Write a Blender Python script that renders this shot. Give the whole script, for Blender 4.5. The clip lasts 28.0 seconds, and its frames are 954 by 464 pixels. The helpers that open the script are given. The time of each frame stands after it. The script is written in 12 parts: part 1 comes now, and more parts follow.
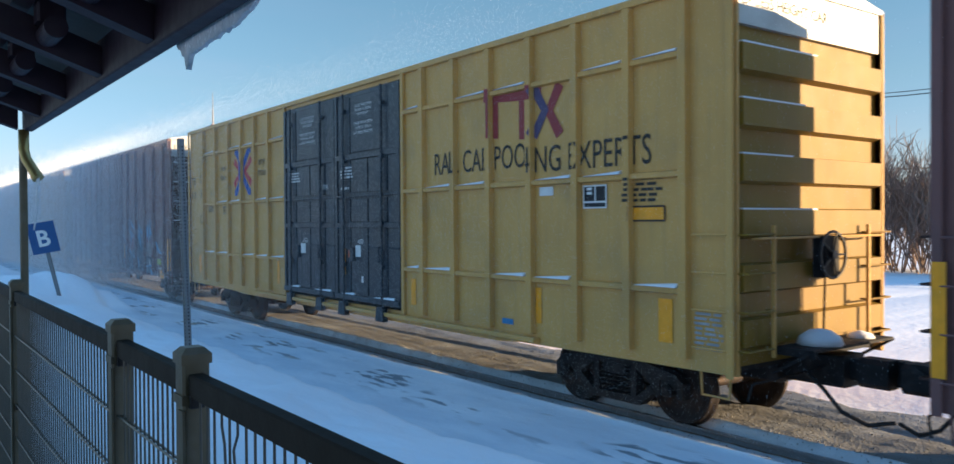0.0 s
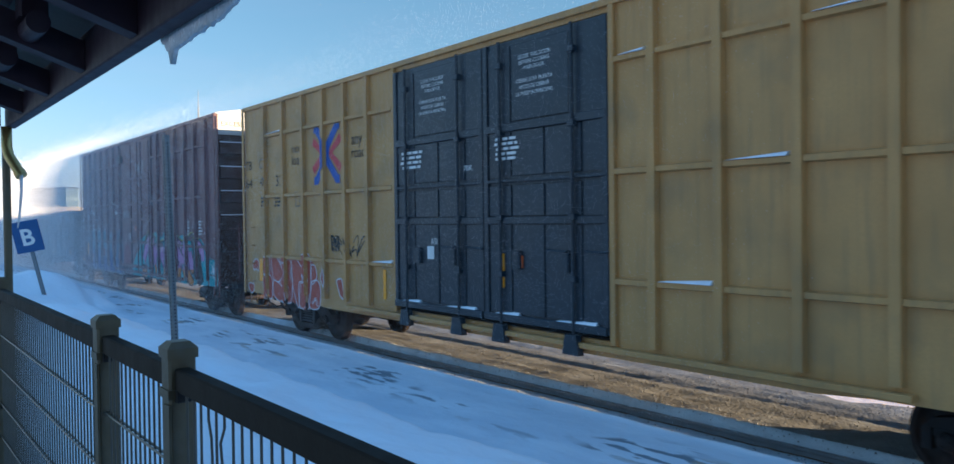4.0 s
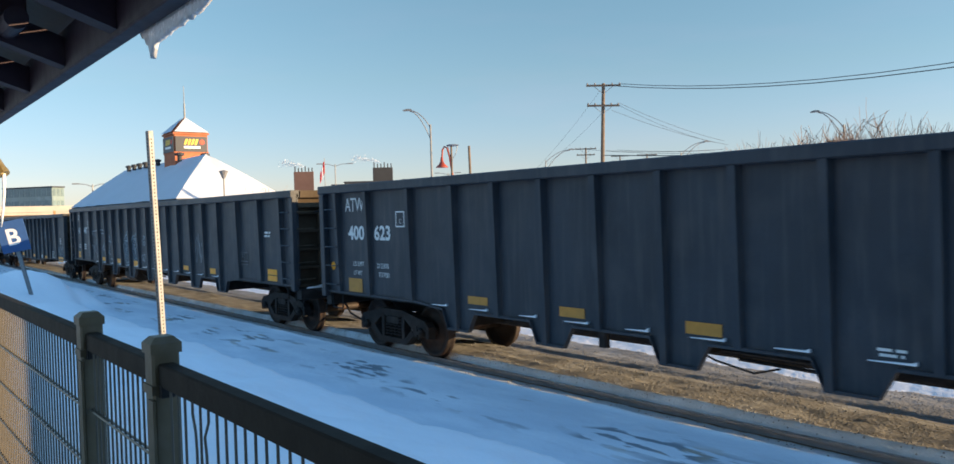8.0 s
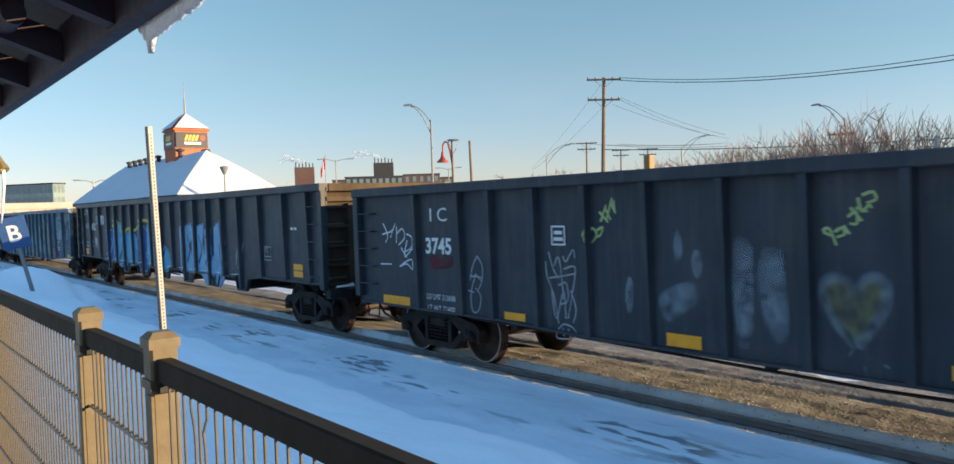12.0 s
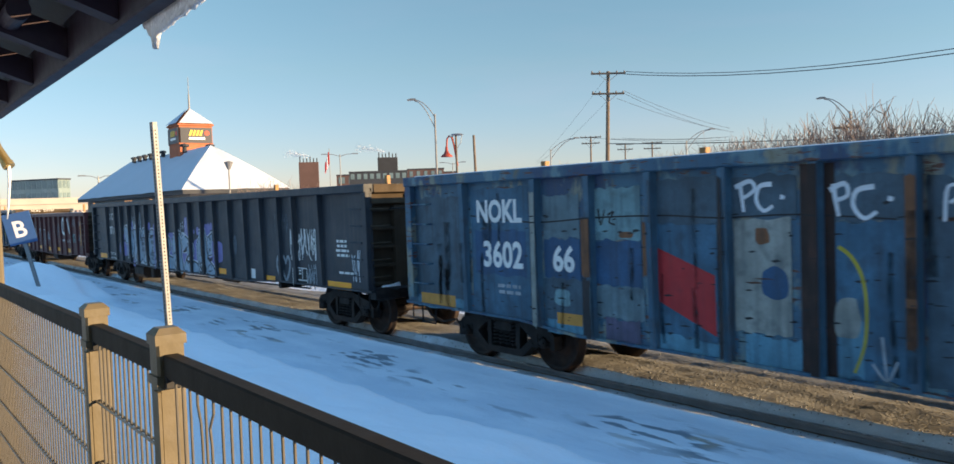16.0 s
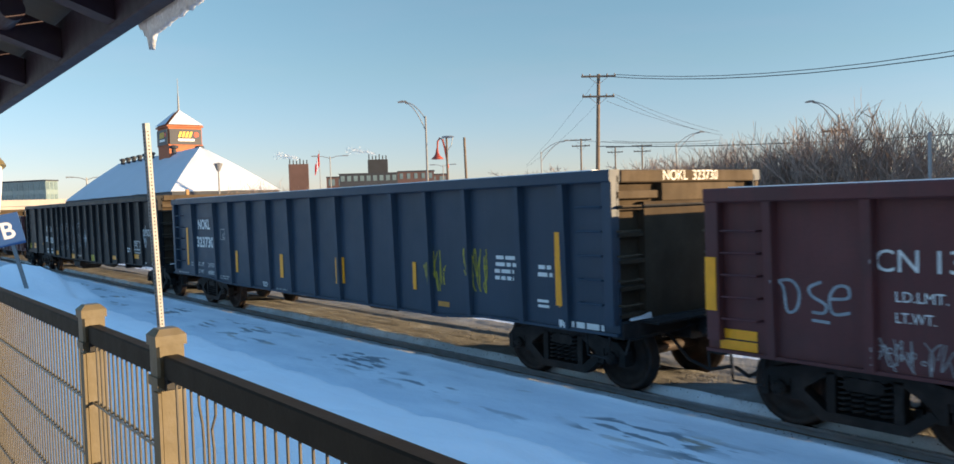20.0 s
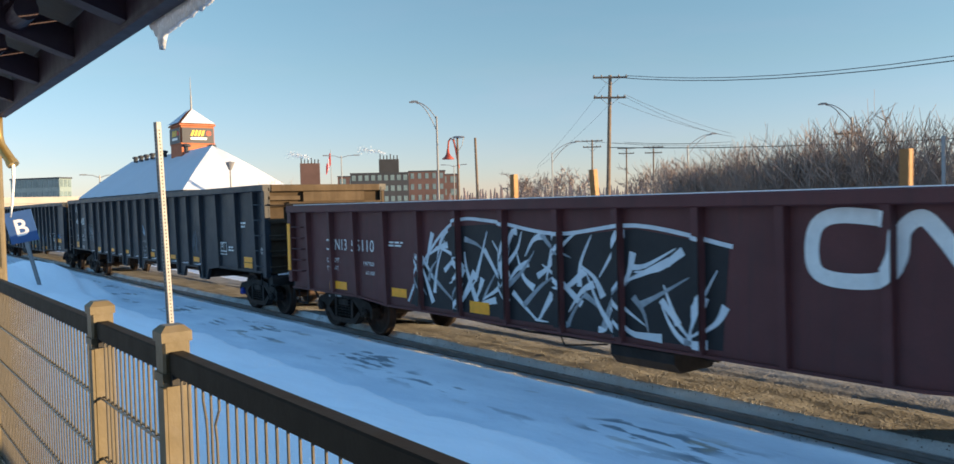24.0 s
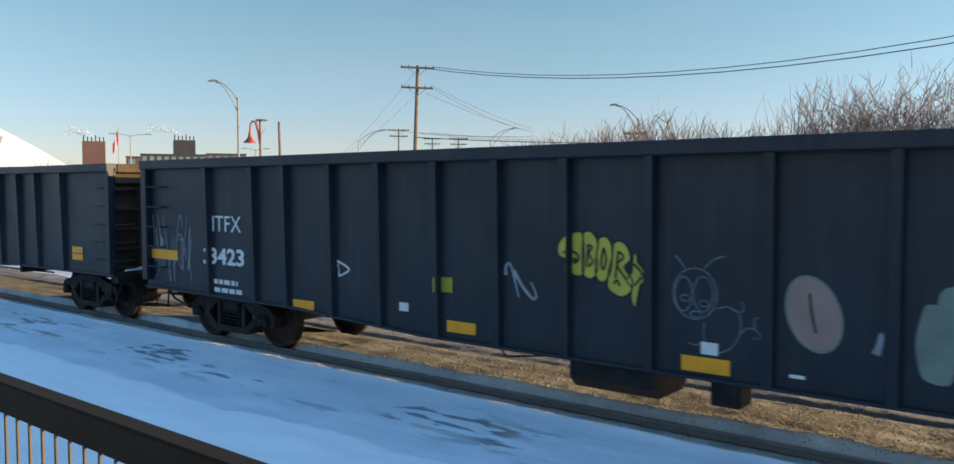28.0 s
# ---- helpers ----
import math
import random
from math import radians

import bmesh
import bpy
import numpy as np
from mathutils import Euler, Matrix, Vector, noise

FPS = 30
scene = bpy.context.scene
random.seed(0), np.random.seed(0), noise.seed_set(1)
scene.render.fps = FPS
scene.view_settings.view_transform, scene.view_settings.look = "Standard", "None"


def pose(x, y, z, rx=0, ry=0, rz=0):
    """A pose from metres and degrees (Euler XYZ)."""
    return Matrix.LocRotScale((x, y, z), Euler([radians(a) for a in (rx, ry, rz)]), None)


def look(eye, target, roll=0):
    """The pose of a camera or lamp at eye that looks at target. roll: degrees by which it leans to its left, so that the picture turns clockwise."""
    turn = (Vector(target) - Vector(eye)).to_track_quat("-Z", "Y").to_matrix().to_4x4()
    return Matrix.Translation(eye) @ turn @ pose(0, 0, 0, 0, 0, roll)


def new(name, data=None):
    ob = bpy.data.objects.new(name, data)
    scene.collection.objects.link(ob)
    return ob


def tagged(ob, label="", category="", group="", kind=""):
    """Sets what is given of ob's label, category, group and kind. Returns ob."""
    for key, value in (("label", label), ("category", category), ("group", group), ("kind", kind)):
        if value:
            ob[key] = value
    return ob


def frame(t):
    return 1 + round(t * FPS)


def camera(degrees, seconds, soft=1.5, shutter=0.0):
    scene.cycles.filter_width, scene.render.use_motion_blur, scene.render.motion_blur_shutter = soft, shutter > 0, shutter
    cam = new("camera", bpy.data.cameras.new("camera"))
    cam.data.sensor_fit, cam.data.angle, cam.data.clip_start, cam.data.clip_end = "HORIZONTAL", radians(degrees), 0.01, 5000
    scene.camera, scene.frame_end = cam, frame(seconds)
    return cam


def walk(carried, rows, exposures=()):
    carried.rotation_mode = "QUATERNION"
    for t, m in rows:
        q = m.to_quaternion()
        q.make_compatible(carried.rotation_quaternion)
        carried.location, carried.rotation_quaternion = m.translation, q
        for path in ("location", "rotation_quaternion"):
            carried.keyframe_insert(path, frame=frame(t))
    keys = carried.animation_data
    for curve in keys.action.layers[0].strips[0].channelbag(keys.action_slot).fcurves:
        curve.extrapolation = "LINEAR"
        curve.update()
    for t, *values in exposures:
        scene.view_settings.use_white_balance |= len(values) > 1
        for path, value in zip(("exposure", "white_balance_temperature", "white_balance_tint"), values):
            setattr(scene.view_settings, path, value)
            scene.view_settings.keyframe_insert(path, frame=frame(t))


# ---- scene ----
DEG = 61.0
cam = camera(DEG, 28.0, soft=1.5, shutter=0.09)
PATH = [
    (0, -0.007, -0.015, 2.559, 89.281, 0.381, 53.428),
    (0.5, -0.005, -0.016, 2.561, 89.332, 0.397, 53.432),
    (1, -0.004, -0.009, 2.557, 89.357, 0.660, 53.412),
    (1.5, 0.002, -0.009, 2.563, 89.232, 0.682, 53.354),
    (2, 0.015, -0.016, 2.556, 89.282, 0.772, 53.349),
    (2.5, 0.007, -0.013, 2.552, 89.207, 0.813, 53.135),
    (4.5, -0.002, -0.014, 2.548, 89.021, 0.730, 52.492),
    (5, 0.013, -0.012, 2.548, 89.020, 0.853, 52.470),
    (5.5, -0.011, -0.004, 2.542, 88.944, 1.056, 52.369),
    (6, 0.004, -0.008, 2.544, 88.891, 1.107, 52.292),
    (6.5, 0.002, -0.004, 2.541, 88.780, 1.199, 52.114),
    (7, 0.008, -0.007, 2.544, 88.694, 1.325, 52.007),
    (7.5, 0.003, -0.002, 2.541, 88.608, 1.475, 51.929),
    (8, 0.003, 0.001, 2.540, 88.500, 1.601, 51.806),
    (8.5, 0.020, 0.002, 2.544, 88.472, 1.641, 51.701),
    (9, 0.007, 0.004, 2.540, 88.403, 1.676, 51.966),
    (9.5, 0.010, 0.004, 2.541, 88.345, 1.686, 52.038),
    (10, 0.013, 0.005, 2.539, 88.298, 1.724, 52.027),
    (10.5, 0.001, 0.007, 2.537, 88.253, 1.782, 51.977),
    (11, 0.014, 0.004, 2.538, 88.237, 1.785, 51.994),
    (11.5, 0.015, 0.001, 2.541, 88.187, 1.806, 51.932),
    (12, 0.000, 0.010, 2.537, 88.137, 1.827, 51.871),
    (12.5, 0.002, 0.009, 2.538, 88.097, 1.877, 51.815),
    (14.5, -0.002, 0.011, 2.538, 87.873, 1.955, 51.660),
    (15, 0.002, 0.012, 2.540, 87.800, 1.966, 51.663),
    (15.5, 0.000, 0.013, 2.538, 87.747, 1.957, 51.530),
    (16, -0.003, 0.009, 2.539, 87.755, 1.969, 52.166),
    (16.5, 0.007, 0.007, 2.542, 87.875, 2.043, 52.473),
    (17, -0.003, 0.008, 2.542, 88.011, 2.067, 52.448),
    (17.5, 0.010, -0.001, 2.543, 88.122, 2.035, 52.444),
    (18, -0.007, -0.007, 2.540, 88.206, 2.030, 52.368),
    (18.5, -0.017, -0.010, 2.541, 88.199, 1.879, 52.064),
    (19, -0.021, -0.021, 2.538, 88.102, 1.760, 51.873),
    (19.5, -0.015, -0.020, 2.536, 87.959, 1.853, 51.646),
    (20, -0.015, -0.015, 2.537, 87.898, 1.865, 51.469),
    (20.5, -0.012, -0.018, 2.535, 87.888, 1.887, 51.392),
    (21, -0.016, -0.018, 2.535, 87.865, 1.880, 51.238),
    (21.5, 0.001, -0.022, 2.536, 87.857, 1.843, 51.272),
    (22, -0.017, -0.034, 2.544, 87.885, 1.759, 51.374),
    (22.5, 0.003, -0.026, 2.547, 88.042, 1.156, 52.200),
    (24.5, 0.013, -0.010, 2.534, 87.915, 1.487, 52.210),
    (25, -0.001, -0.006, 2.532, 87.862, 1.212, 52.051),
    (25.5, -0.017, 0.003, 2.531, 87.767, 1.049, 51.908),
    (26, -0.012, -0.004, 2.538, 87.273, 1.014, 50.580),
    (26.5, -0.025, 0.001, 2.549, 86.925, 0.491, 42.691),
    (27, -0.023, 0.008, 2.540, 86.934, -0.081, 39.087),
    (27.5, -0.028, -0.004, 2.544, 86.980, -0.206, 38.743),
    (28, -0.027, -0.001, 2.541, 86.963, -0.048, 38.558),
]

walk(cam, [(t, pose(x, y, z, rx, ry, rz)) for t, x, y, z, rx, ry, rz in PATH],
     exposures=[(0.0, 1.66, 5400, 6), (2.5, 1.74, 5150, 6), (5.5, 1.76, 5250, 6), (8.6, 1.74, 5780, 6), (28.0, 1.74, 5780, 6)])

# ---- light: a low winter sun beyond the track, clear sky ----
SUN_EL, SUN_AZ = 9.5, 40.0            # degrees; azimuth from +X (the way the train runs) towards +Y
world = bpy.data.worlds.new("winter_sky")
scene.world = world
world.use_nodes = True
wn, wl = world.node_tree.nodes, world.node_tree.links
sky = wn.new("ShaderNodeTexSky")
sky.sky_type, sky.sun_disc = "NISHITA", False
sky.sun_elevation, sky.sun_rotation = radians(SUN_EL), radians(90.0 - SUN_AZ)
sky.altitude, sky.air_density, sky.dust_density, sky.ozone_density = 50.0, 1.0, 0.12, 2.5
# thin winter haze: the sky dims and greys gently towards the horizon all round
wc, ws, wr, wm = wn.new("ShaderNodeTexCoord"), wn.new("ShaderNodeSeparateXYZ"), wn.new("ShaderNodeValToRGB"), wn.new("ShaderNodeMix")
wl.new(wc.outputs["Generated"], ws.inputs[0])
wl.new(ws.outputs[2], wr.inputs[0])
HAZE = ((0.0, (0.58, 0.525, 0.71)), (0.07, (0.635, 0.54, 0.60)), (0.16, (0.70, 0.60, 0.53)), (0.30, (0.76, 0.68, 0.545)), (0.44, (0.87, 0.83, 0.73)), (0.75, (1.42, 1.44, 1.36)))
while len(wr.color_ramp.elements) < len(HAZE):
    wr.color_ramp.elements.new(0.5)
for e, (z, c) in zip(wr.color_ramp.elements, HAZE):
    e.position, e.color = z, (*c, 1.0)
wm.data_type, wm.blend_type = "RGBA", "MULTIPLY"
wm.inputs[0].default_value = 1.0
wl.new(wr.outputs[0], wm.inputs[7])
wl.new(sky.outputs[0], wm.inputs[6])
# a few faint wisps of cloud
wp, wt, wq, wx = wn.new("ShaderNodeMapping"), wn.new("ShaderNodeTexNoise"), wn.new("ShaderNodeMapRange"), wn.new("ShaderNodeMix")
wp.inputs["Scale"].default_value = (3.0, 3.0, 14.0)
wt.inputs["Scale"].default_value, wt.inputs["Detail"].default_value = 1.6, 6.0
wl.new(wc.outputs["Generated"], wp.inputs[0])
wl.new(wp.outputs[0], wt.inputs["Vector"])
wl.new(wt.outputs["Fac"], wq.inputs[0])
wq.inputs[1].default_value, wq.inputs[2].default_value, wq.inputs[4].default_value = 0.52, 0.78, 0.5
wx.data_type, wx.blend_type = "RGBA", "MULTIPLY"
wx.inputs[7].default_value = (1.16, 1.02, 1.02, 1.0)
wl.new(wq.outputs[0], wx.inputs[0])
wl.new(wm.outputs[2], wx.inputs[6])
wl.new(wx.outputs[2], wn["Background"].inputs[0])
wn["Background"].inputs[1].default_value = 0.10
sun_data = bpy.data.lights.new("sun", "SUN")
sun_data.energy, sun_data.angle, sun_data.color = 4.1, radians(0.5), (1.0, 0.64, 0.31)
sun = new("sun", sun_data)
SUN_WAY = Vector((math.cos(radians(SUN_AZ)) * math.cos(radians(SUN_EL)),
                  math.sin(radians(SUN_AZ)) * math.cos(radians(SUN_EL)), math.sin(radians(SUN_EL))))
sun.matrix_world = look(SUN_WAY * 300, (0, 0, 0))

# ---- materials ----
MATS = {}


def mat(name, color, rough=0.6, metal=0.0, vary=0.15, scale=3.0, bump=0.1, fine=60.0, streak=0.0,
        dirt=None, dirt_amt=0.0, dirt_scale=1.5, spread=0.0, spec=0.4, trans=0.0, alpha=1.0, emit=0.0, ior=1.45):
    """A painted or raw surface: two scales of colour change, fine relief, optional dirt and vertical streaks."""
    if name in MATS:
        return MATS[name]
    m = bpy.data.materials.new(name)
    m.use_nodes = True
    n, l = m.node_tree.nodes, m.node_tree.links
    b = n["Principled BSDF"]
    tc = n.new("ShaderNodeTexCoord")

    def noise_of(sc, detail=4.0, stretch=(1, 1, 1)):
        mp = n.new("ShaderNodeMapping")
        mp.inputs["Scale"].default_value = stretch
        l.new(tc.outputs["Object"], mp.inputs[0])
        t = n.new("ShaderNodeTexNoise")
        t.inputs["Scale"].default_value, t.inputs["Detail"].default_value = sc, detail
        l.new(mp.outputs[0], t.inputs["Vector"])
        return t.outputs["Fac"]

    def ramp(src, lo, hi):
        r = n.new("ShaderNodeMapRange")
        r.inputs[1].default_value, r.inputs[2].default_value = lo, hi
        l.new(src, r.inputs[0])
        return r.outputs[0]

    def mix(fac, a, c, mode="MIX"):
        x = n.new("ShaderNodeMix")
        x.data_type, x.blend_type = "RGBA", mode
        for sock, val in ((x.inputs[0], fac), (x.inputs[6], a), (x.inputs[7], c)):
            if hasattr(val, "links"):
                l.new(val, sock)
            else:
                sock.default_value = val
        return x.outputs[2]

    c = Vector(color)
    dark, light = (*(c * (1 - vary)), 1), (*[min(1, v * (1 + vary)) for v in c], 1)
    col = mix(ramp(noise_of(scale), 0.3, 0.7), dark, light)
    col = mix(ramp(noise_of(fine, 3.0), 0.25, 0.75), col, mix(0.5, col, dark), "MIX")
    if streak:
        s = ramp(noise_of(5.0, 3.0, (2.2, 2.2, 0.16)), 0.5, 0.78)
        k = n.new("ShaderNodeMath")
        k.operation = "MULTIPLY"
        k.inputs[1].default_value = streak
        l.new(s, k.inputs[0])
        col = mix(k.outputs[0], col, (*(dirt or c * 0.45), 1))
    if dirt and dirt_amt:
        s = ramp(noise_of(dirt_scale, 6.0), 0.52, 0.72)
        k = n.new("ShaderNodeMath")
        k.operation = "MULTIPLY"
        k.inputs[1].default_value = dirt_amt
        l.new(s, k.inputs[0])
        col = mix(k.outputs[0], col, (*dirt, 1))
    if spread:
        oi = n.new("ShaderNodeObjectInfo")
        hs = n.new("ShaderNodeHueSaturation")
        mr = n.new("ShaderNodeMapRange")
        mr.inputs[3].default_value, mr.inputs[4].default_value = 1 - spread, 1 + spread
        l.new(oi.outputs["Random"], mr.inputs[0])
        l.new(mr.outputs[0], hs.inputs["Value"])
        l.new(col, hs.inputs["Color"])
        col = hs.outputs[0]
    l.new(col, b.inputs["Base Color"])
    r = n.new("ShaderNodeMapRange")
    r.inputs[3].default_value, r.inputs[4].default_value = max(0.02, rough - 0.12), min(1.0, rough + 0.12)
    l.new(noise_of(scale * 2.3), r.inputs[0])
    l.new(r.outputs[0], b.inputs["Roughness"])
    b.inputs["Metallic"].default_value = metal
    b.inputs["Specular IOR Level"].default_value = spec
    b.inputs["IOR"].default_value = ior
    b.inputs["Transmission Weight"].default_value = trans
    b.inputs["Alpha"].default_value = alpha
    if emit:
        l.new(col, b.inputs["Emission Color"])
        b.inputs["Emission Strength"].default_value = emit
    if bump:
        bp = n.new("ShaderNodeBump")
        bp.inputs["Strength"].default_value, bp.inputs["Distance"].default_value = bump, 0.02
        l.new(noise_of(fine * 0.5, 6.0), bp.inputs["Height"])
        l.new(bp.outputs[0], b.inputs["Normal"])
    MATS[name] = m
    return m


def mist(name, color, amount):
    """Thin spray or rubbed chalk: a matt film broken up by noise."""
    m = mat(name, color, 0.9, vary=0.3, scale=9.0, bump=0.0)
    n, l = m.node_tree.nodes, m.node_tree.links
    t, r, tc = n.new("ShaderNodeTexNoise"), n.new("ShaderNodeMapRange"), n.new("ShaderNodeTexCoord")
    t.inputs["Scale"].default_value, t.inputs["Detail"].default_value = 6.0, 5.0
    for i, v in enumerate((0.35, 0.70, amount * 0.2, amount * 1.6)):
        r.inputs[i + 1].default_value = v
    l.new(tc.outputs["Object"], t.inputs["Vector"])
    l.new(t.outputs["Fac"], r.inputs[0])
    l.new(r.outputs[0], n["Principled BSDF"].inputs["Alpha"])
    return m


RUST, GRIME = Vector((0.16, 0.075, 0.04)), Vector((0.10, 0.09, 0.08))
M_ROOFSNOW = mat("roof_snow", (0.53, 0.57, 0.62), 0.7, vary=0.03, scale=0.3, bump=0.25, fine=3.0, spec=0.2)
M_LEDGE = mat("ledge_snow", (0.88, 0.9, 0.94), 0.7, vary=0.05, scale=9.0, bump=0.3, fine=60.0, spec=0.2)
M_BED = mat("track_bed_grit", (0.25, 0.25, 0.245), 0.75, vary=0.25, scale=2.6, bump=0.7, fine=46.0,
            dirt=Vector((0.37, 0.385, 0.40)), dirt_amt=0.8, dirt_scale=1.1, spec=0.3)
M_SEAM = mat("rusty_sand", (0.24, 0.16, 0.10), 0.8, vary=0.4, scale=4.0, bump=0.5, fine=40.0, dirt=Vector((0.5, 0.52, 0.55)), dirt_amt=0.8, dirt_scale=1.1, spec=0.15)
# one end finish in two tones: lighter where sun falls, darker in shade
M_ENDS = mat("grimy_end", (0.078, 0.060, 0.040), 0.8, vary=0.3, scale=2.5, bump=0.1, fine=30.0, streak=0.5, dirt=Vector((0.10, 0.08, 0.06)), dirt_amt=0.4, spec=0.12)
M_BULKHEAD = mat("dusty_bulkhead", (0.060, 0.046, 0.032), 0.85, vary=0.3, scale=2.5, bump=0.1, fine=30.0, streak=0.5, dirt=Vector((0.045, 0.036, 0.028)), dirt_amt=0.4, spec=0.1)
M_DIRTYSNOW = mat("dirty_snow", (0.72, 0.76, 0.80), 0.75, vary=0.22, scale=1.6, bump=0.6, fine=40.0, dirt=Vector((0.36, 0.36, 0.36)), dirt_amt=0.5, dirt_scale=2.2, spec=0.2)
M_FROST = mat("frosted_steel", (0.42, 0.43, 0.44), 0.55, 0.3, vary=0.3, scale=8.0, bump=0.1)
M_RAIL = mat("rail_steel", (0.24, 0.23, 0.23), 0.7, 0.0, vary=0.2, scale=4.0, bump=0.15)
M_RAILTOP = mat("rail_head", (0.55, 0.55, 0.56), 0.25, 1.0, vary=0.1, bump=0.03)
# top rails: the fence paint darkened, since their near face is shaded
M_RAILING = mat("railing_dark", (0.026, 0.021, 0.016), 0.7, vary=0.15, scale=7.0, bump=0.05, fine=140.0, spec=0.2)
M_FENCE = mat("fence_taupe", (0.140, 0.118, 0.075), 0.45, vary=0.12, scale=9.0, bump=0.06, fine=140.0, dirt=Vector((0.22, 0.20, 0.18)), dirt_amt=0.25, dirt_scale=14.0)
M_WIRE = mat("fence_wire", (0.115, 0.105, 0.085), 0.35, vary=0.1, scale=20.0, bump=0.03)
M_CLIP = mat("black_bracket", (0.02, 0.02, 0.022), 0.5, vary=0.2, scale=30.0, bump=0.05)
M_ROOFBEAM = mat("plum_steel", (0.032, 0.018, 0.028), 0.6, vary=0.12, scale=6.0, bump=0.08, dirt=Vector((0.07, 0.06, 0.06)), dirt_amt=0.3, dirt_scale=7.0)
M_DECK = mat("pale_deck", (0.09, 0.095, 0.09), 0.6, vary=0.12, scale=5.0, bump=0.1, dirt=GRIME, dirt_amt=0.4, dirt_scale=3.0)
M_ICE = mat("ice", (0.86, 0.90, 0.95), 0.25, vary=0.05, scale=20.0, bump=0.7, fine=40.0, trans=0.15, ior=1.31, spec=0.5)
M_BRASS = mat("brass_gutter", (0.42, 0.30, 0.11), 0.35, 0.7, vary=0.15, scale=12.0, bump=0.05)
M_POST = mat("galvanised", (0.24, 0.25, 0.26), 0.6, 0.35, vary=0.15, scale=30.0, bump=0.08, fine=90.0)
M_DARKHOLE = mat("punched_hole", (0.03, 0.03, 0.035), 0.8, bump=0.0)
M_SIGNBLUE = mat("sign_blue", (0.05, 0.11, 0.27), 0.35, vary=0.08, scale=10.0, bump=0.02)
M_WHITE = mat("sign_white", (0.80, 0.80, 0.78), 0.5, vary=0.05, scale=10.0, bump=0.02)
M_DECKFLOOR = mat("concrete_deck", (0.42, 0.41, 0.39), 0.8, vary=0.15, scale=3.0, bump=0.3)

# cars
M_YELLOW = mat("boxcar_yellow", (0.60, 0.345, 0.092), 0.52, vary=0.09, scale=1.1, bump=0.05, fine=40.0, streak=0.30, dirt=Vector((0.32, 0.22, 0.10)), dirt_amt=0.35)
M_YELLOW2 = mat("boxcar_yellow_grimy", (0.48, 0.268, 0.09), 0.55, vary=0.14, scale=1.1, bump=0.05, fine=40.0, streak=0.45, dirt=Vector((0.24, 0.16, 0.075)), dirt_amt=0.5)
# boxcar paints darkened for the ends, to tame the sun on them
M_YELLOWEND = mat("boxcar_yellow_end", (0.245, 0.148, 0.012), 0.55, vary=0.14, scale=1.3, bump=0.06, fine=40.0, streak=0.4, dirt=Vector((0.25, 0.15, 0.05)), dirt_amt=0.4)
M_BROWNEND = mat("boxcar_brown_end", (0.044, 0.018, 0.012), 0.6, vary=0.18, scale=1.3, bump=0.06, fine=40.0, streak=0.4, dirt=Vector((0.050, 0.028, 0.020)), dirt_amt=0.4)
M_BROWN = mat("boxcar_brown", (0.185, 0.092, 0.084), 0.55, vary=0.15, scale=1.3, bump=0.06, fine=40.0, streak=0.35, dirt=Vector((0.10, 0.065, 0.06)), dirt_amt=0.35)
M_BROWN2 = mat("boxcar_maroon", (0.165, 0.080, 0.080), 0.55, vary=0.15, scale=1.2, bump=0.06, fine=40.0, streak=0.3, dirt=Vector((0.10, 0.06, 0.06)), dirt_amt=0.3)
M_CNBROWN = mat("gondola_oxide", (0.098, 0.031, 0.031), 0.6, vary=0.18, scale=1.4, bump=0.12, fine=30.0, streak=0.4, dirt=Vector((0.05, 0.028, 0.028)), dirt_amt=0.4)
M_BLACK = mat("gondola_black", (0.026, 0.034, 0.046), 0.5, vary=0.22, scale=1.2, bump=0.12, fine=30.0, streak=0.5, dirt=Vector((0.085, 0.08, 0.08)), dirt_amt=0.3)
M_BLACK2 = mat("gondola_black_worn", (0.0264, 0.03432, 0.04664), 0.55, vary=0.25, scale=1.4, bump=0.14, fine=30.0, streak=0.5, dirt=Vector((0.085, 0.075, 0.07)), dirt_amt=0.35)
M_BLACK3 = mat("gondola_black_fresh", (0.01339, 0.01976, 0.02996), 0.5, vary=0.24, scale=1.3, bump=0.12, fine=30.0, streak=0.5, dirt=Vector((0.04, 0.038, 0.04)), dirt_amt=0.35)
M_BLACK4 = mat("gondola_black_sooty", (0.0058, 0.0072, 0.0108), 0.55, vary=0.24, scale=1.3, bump=0.12, fine=30.0, streak=0.5, dirt=Vector((0.016, 0.017, 0.02)), dirt_amt=0.35, spec=0.3)
M_BLUE = mat("gondola_blue", (0.0235, 0.043, 0.072), 0.5, vary=0.14, scale=1.2, bump=0.06, fine=30.0, streak=0.35, dirt=Vector((0.04, 0.05, 0.08)), dirt_amt=0.3)
M_BLUE2 = mat("gondola_blue_faded", (0.060, 0.118, 0.175), 0.6, vary=0.3, scale=1.8, bump=0.15, fine=20.0, streak=0.7, dirt=Vector((0.06, 0.06, 0.07)), dirt_amt=0.85, dirt_scale=2.4)
M_DOOR = mat("plug_door_black", (0.024, 0.034, 0.046), 0.42, vary=0.2, scale=1.5, bump=0.06, fine=30.0, streak=0.3, dirt=Vector((0.04, 0.04, 0.042)), dirt_amt=0.2)
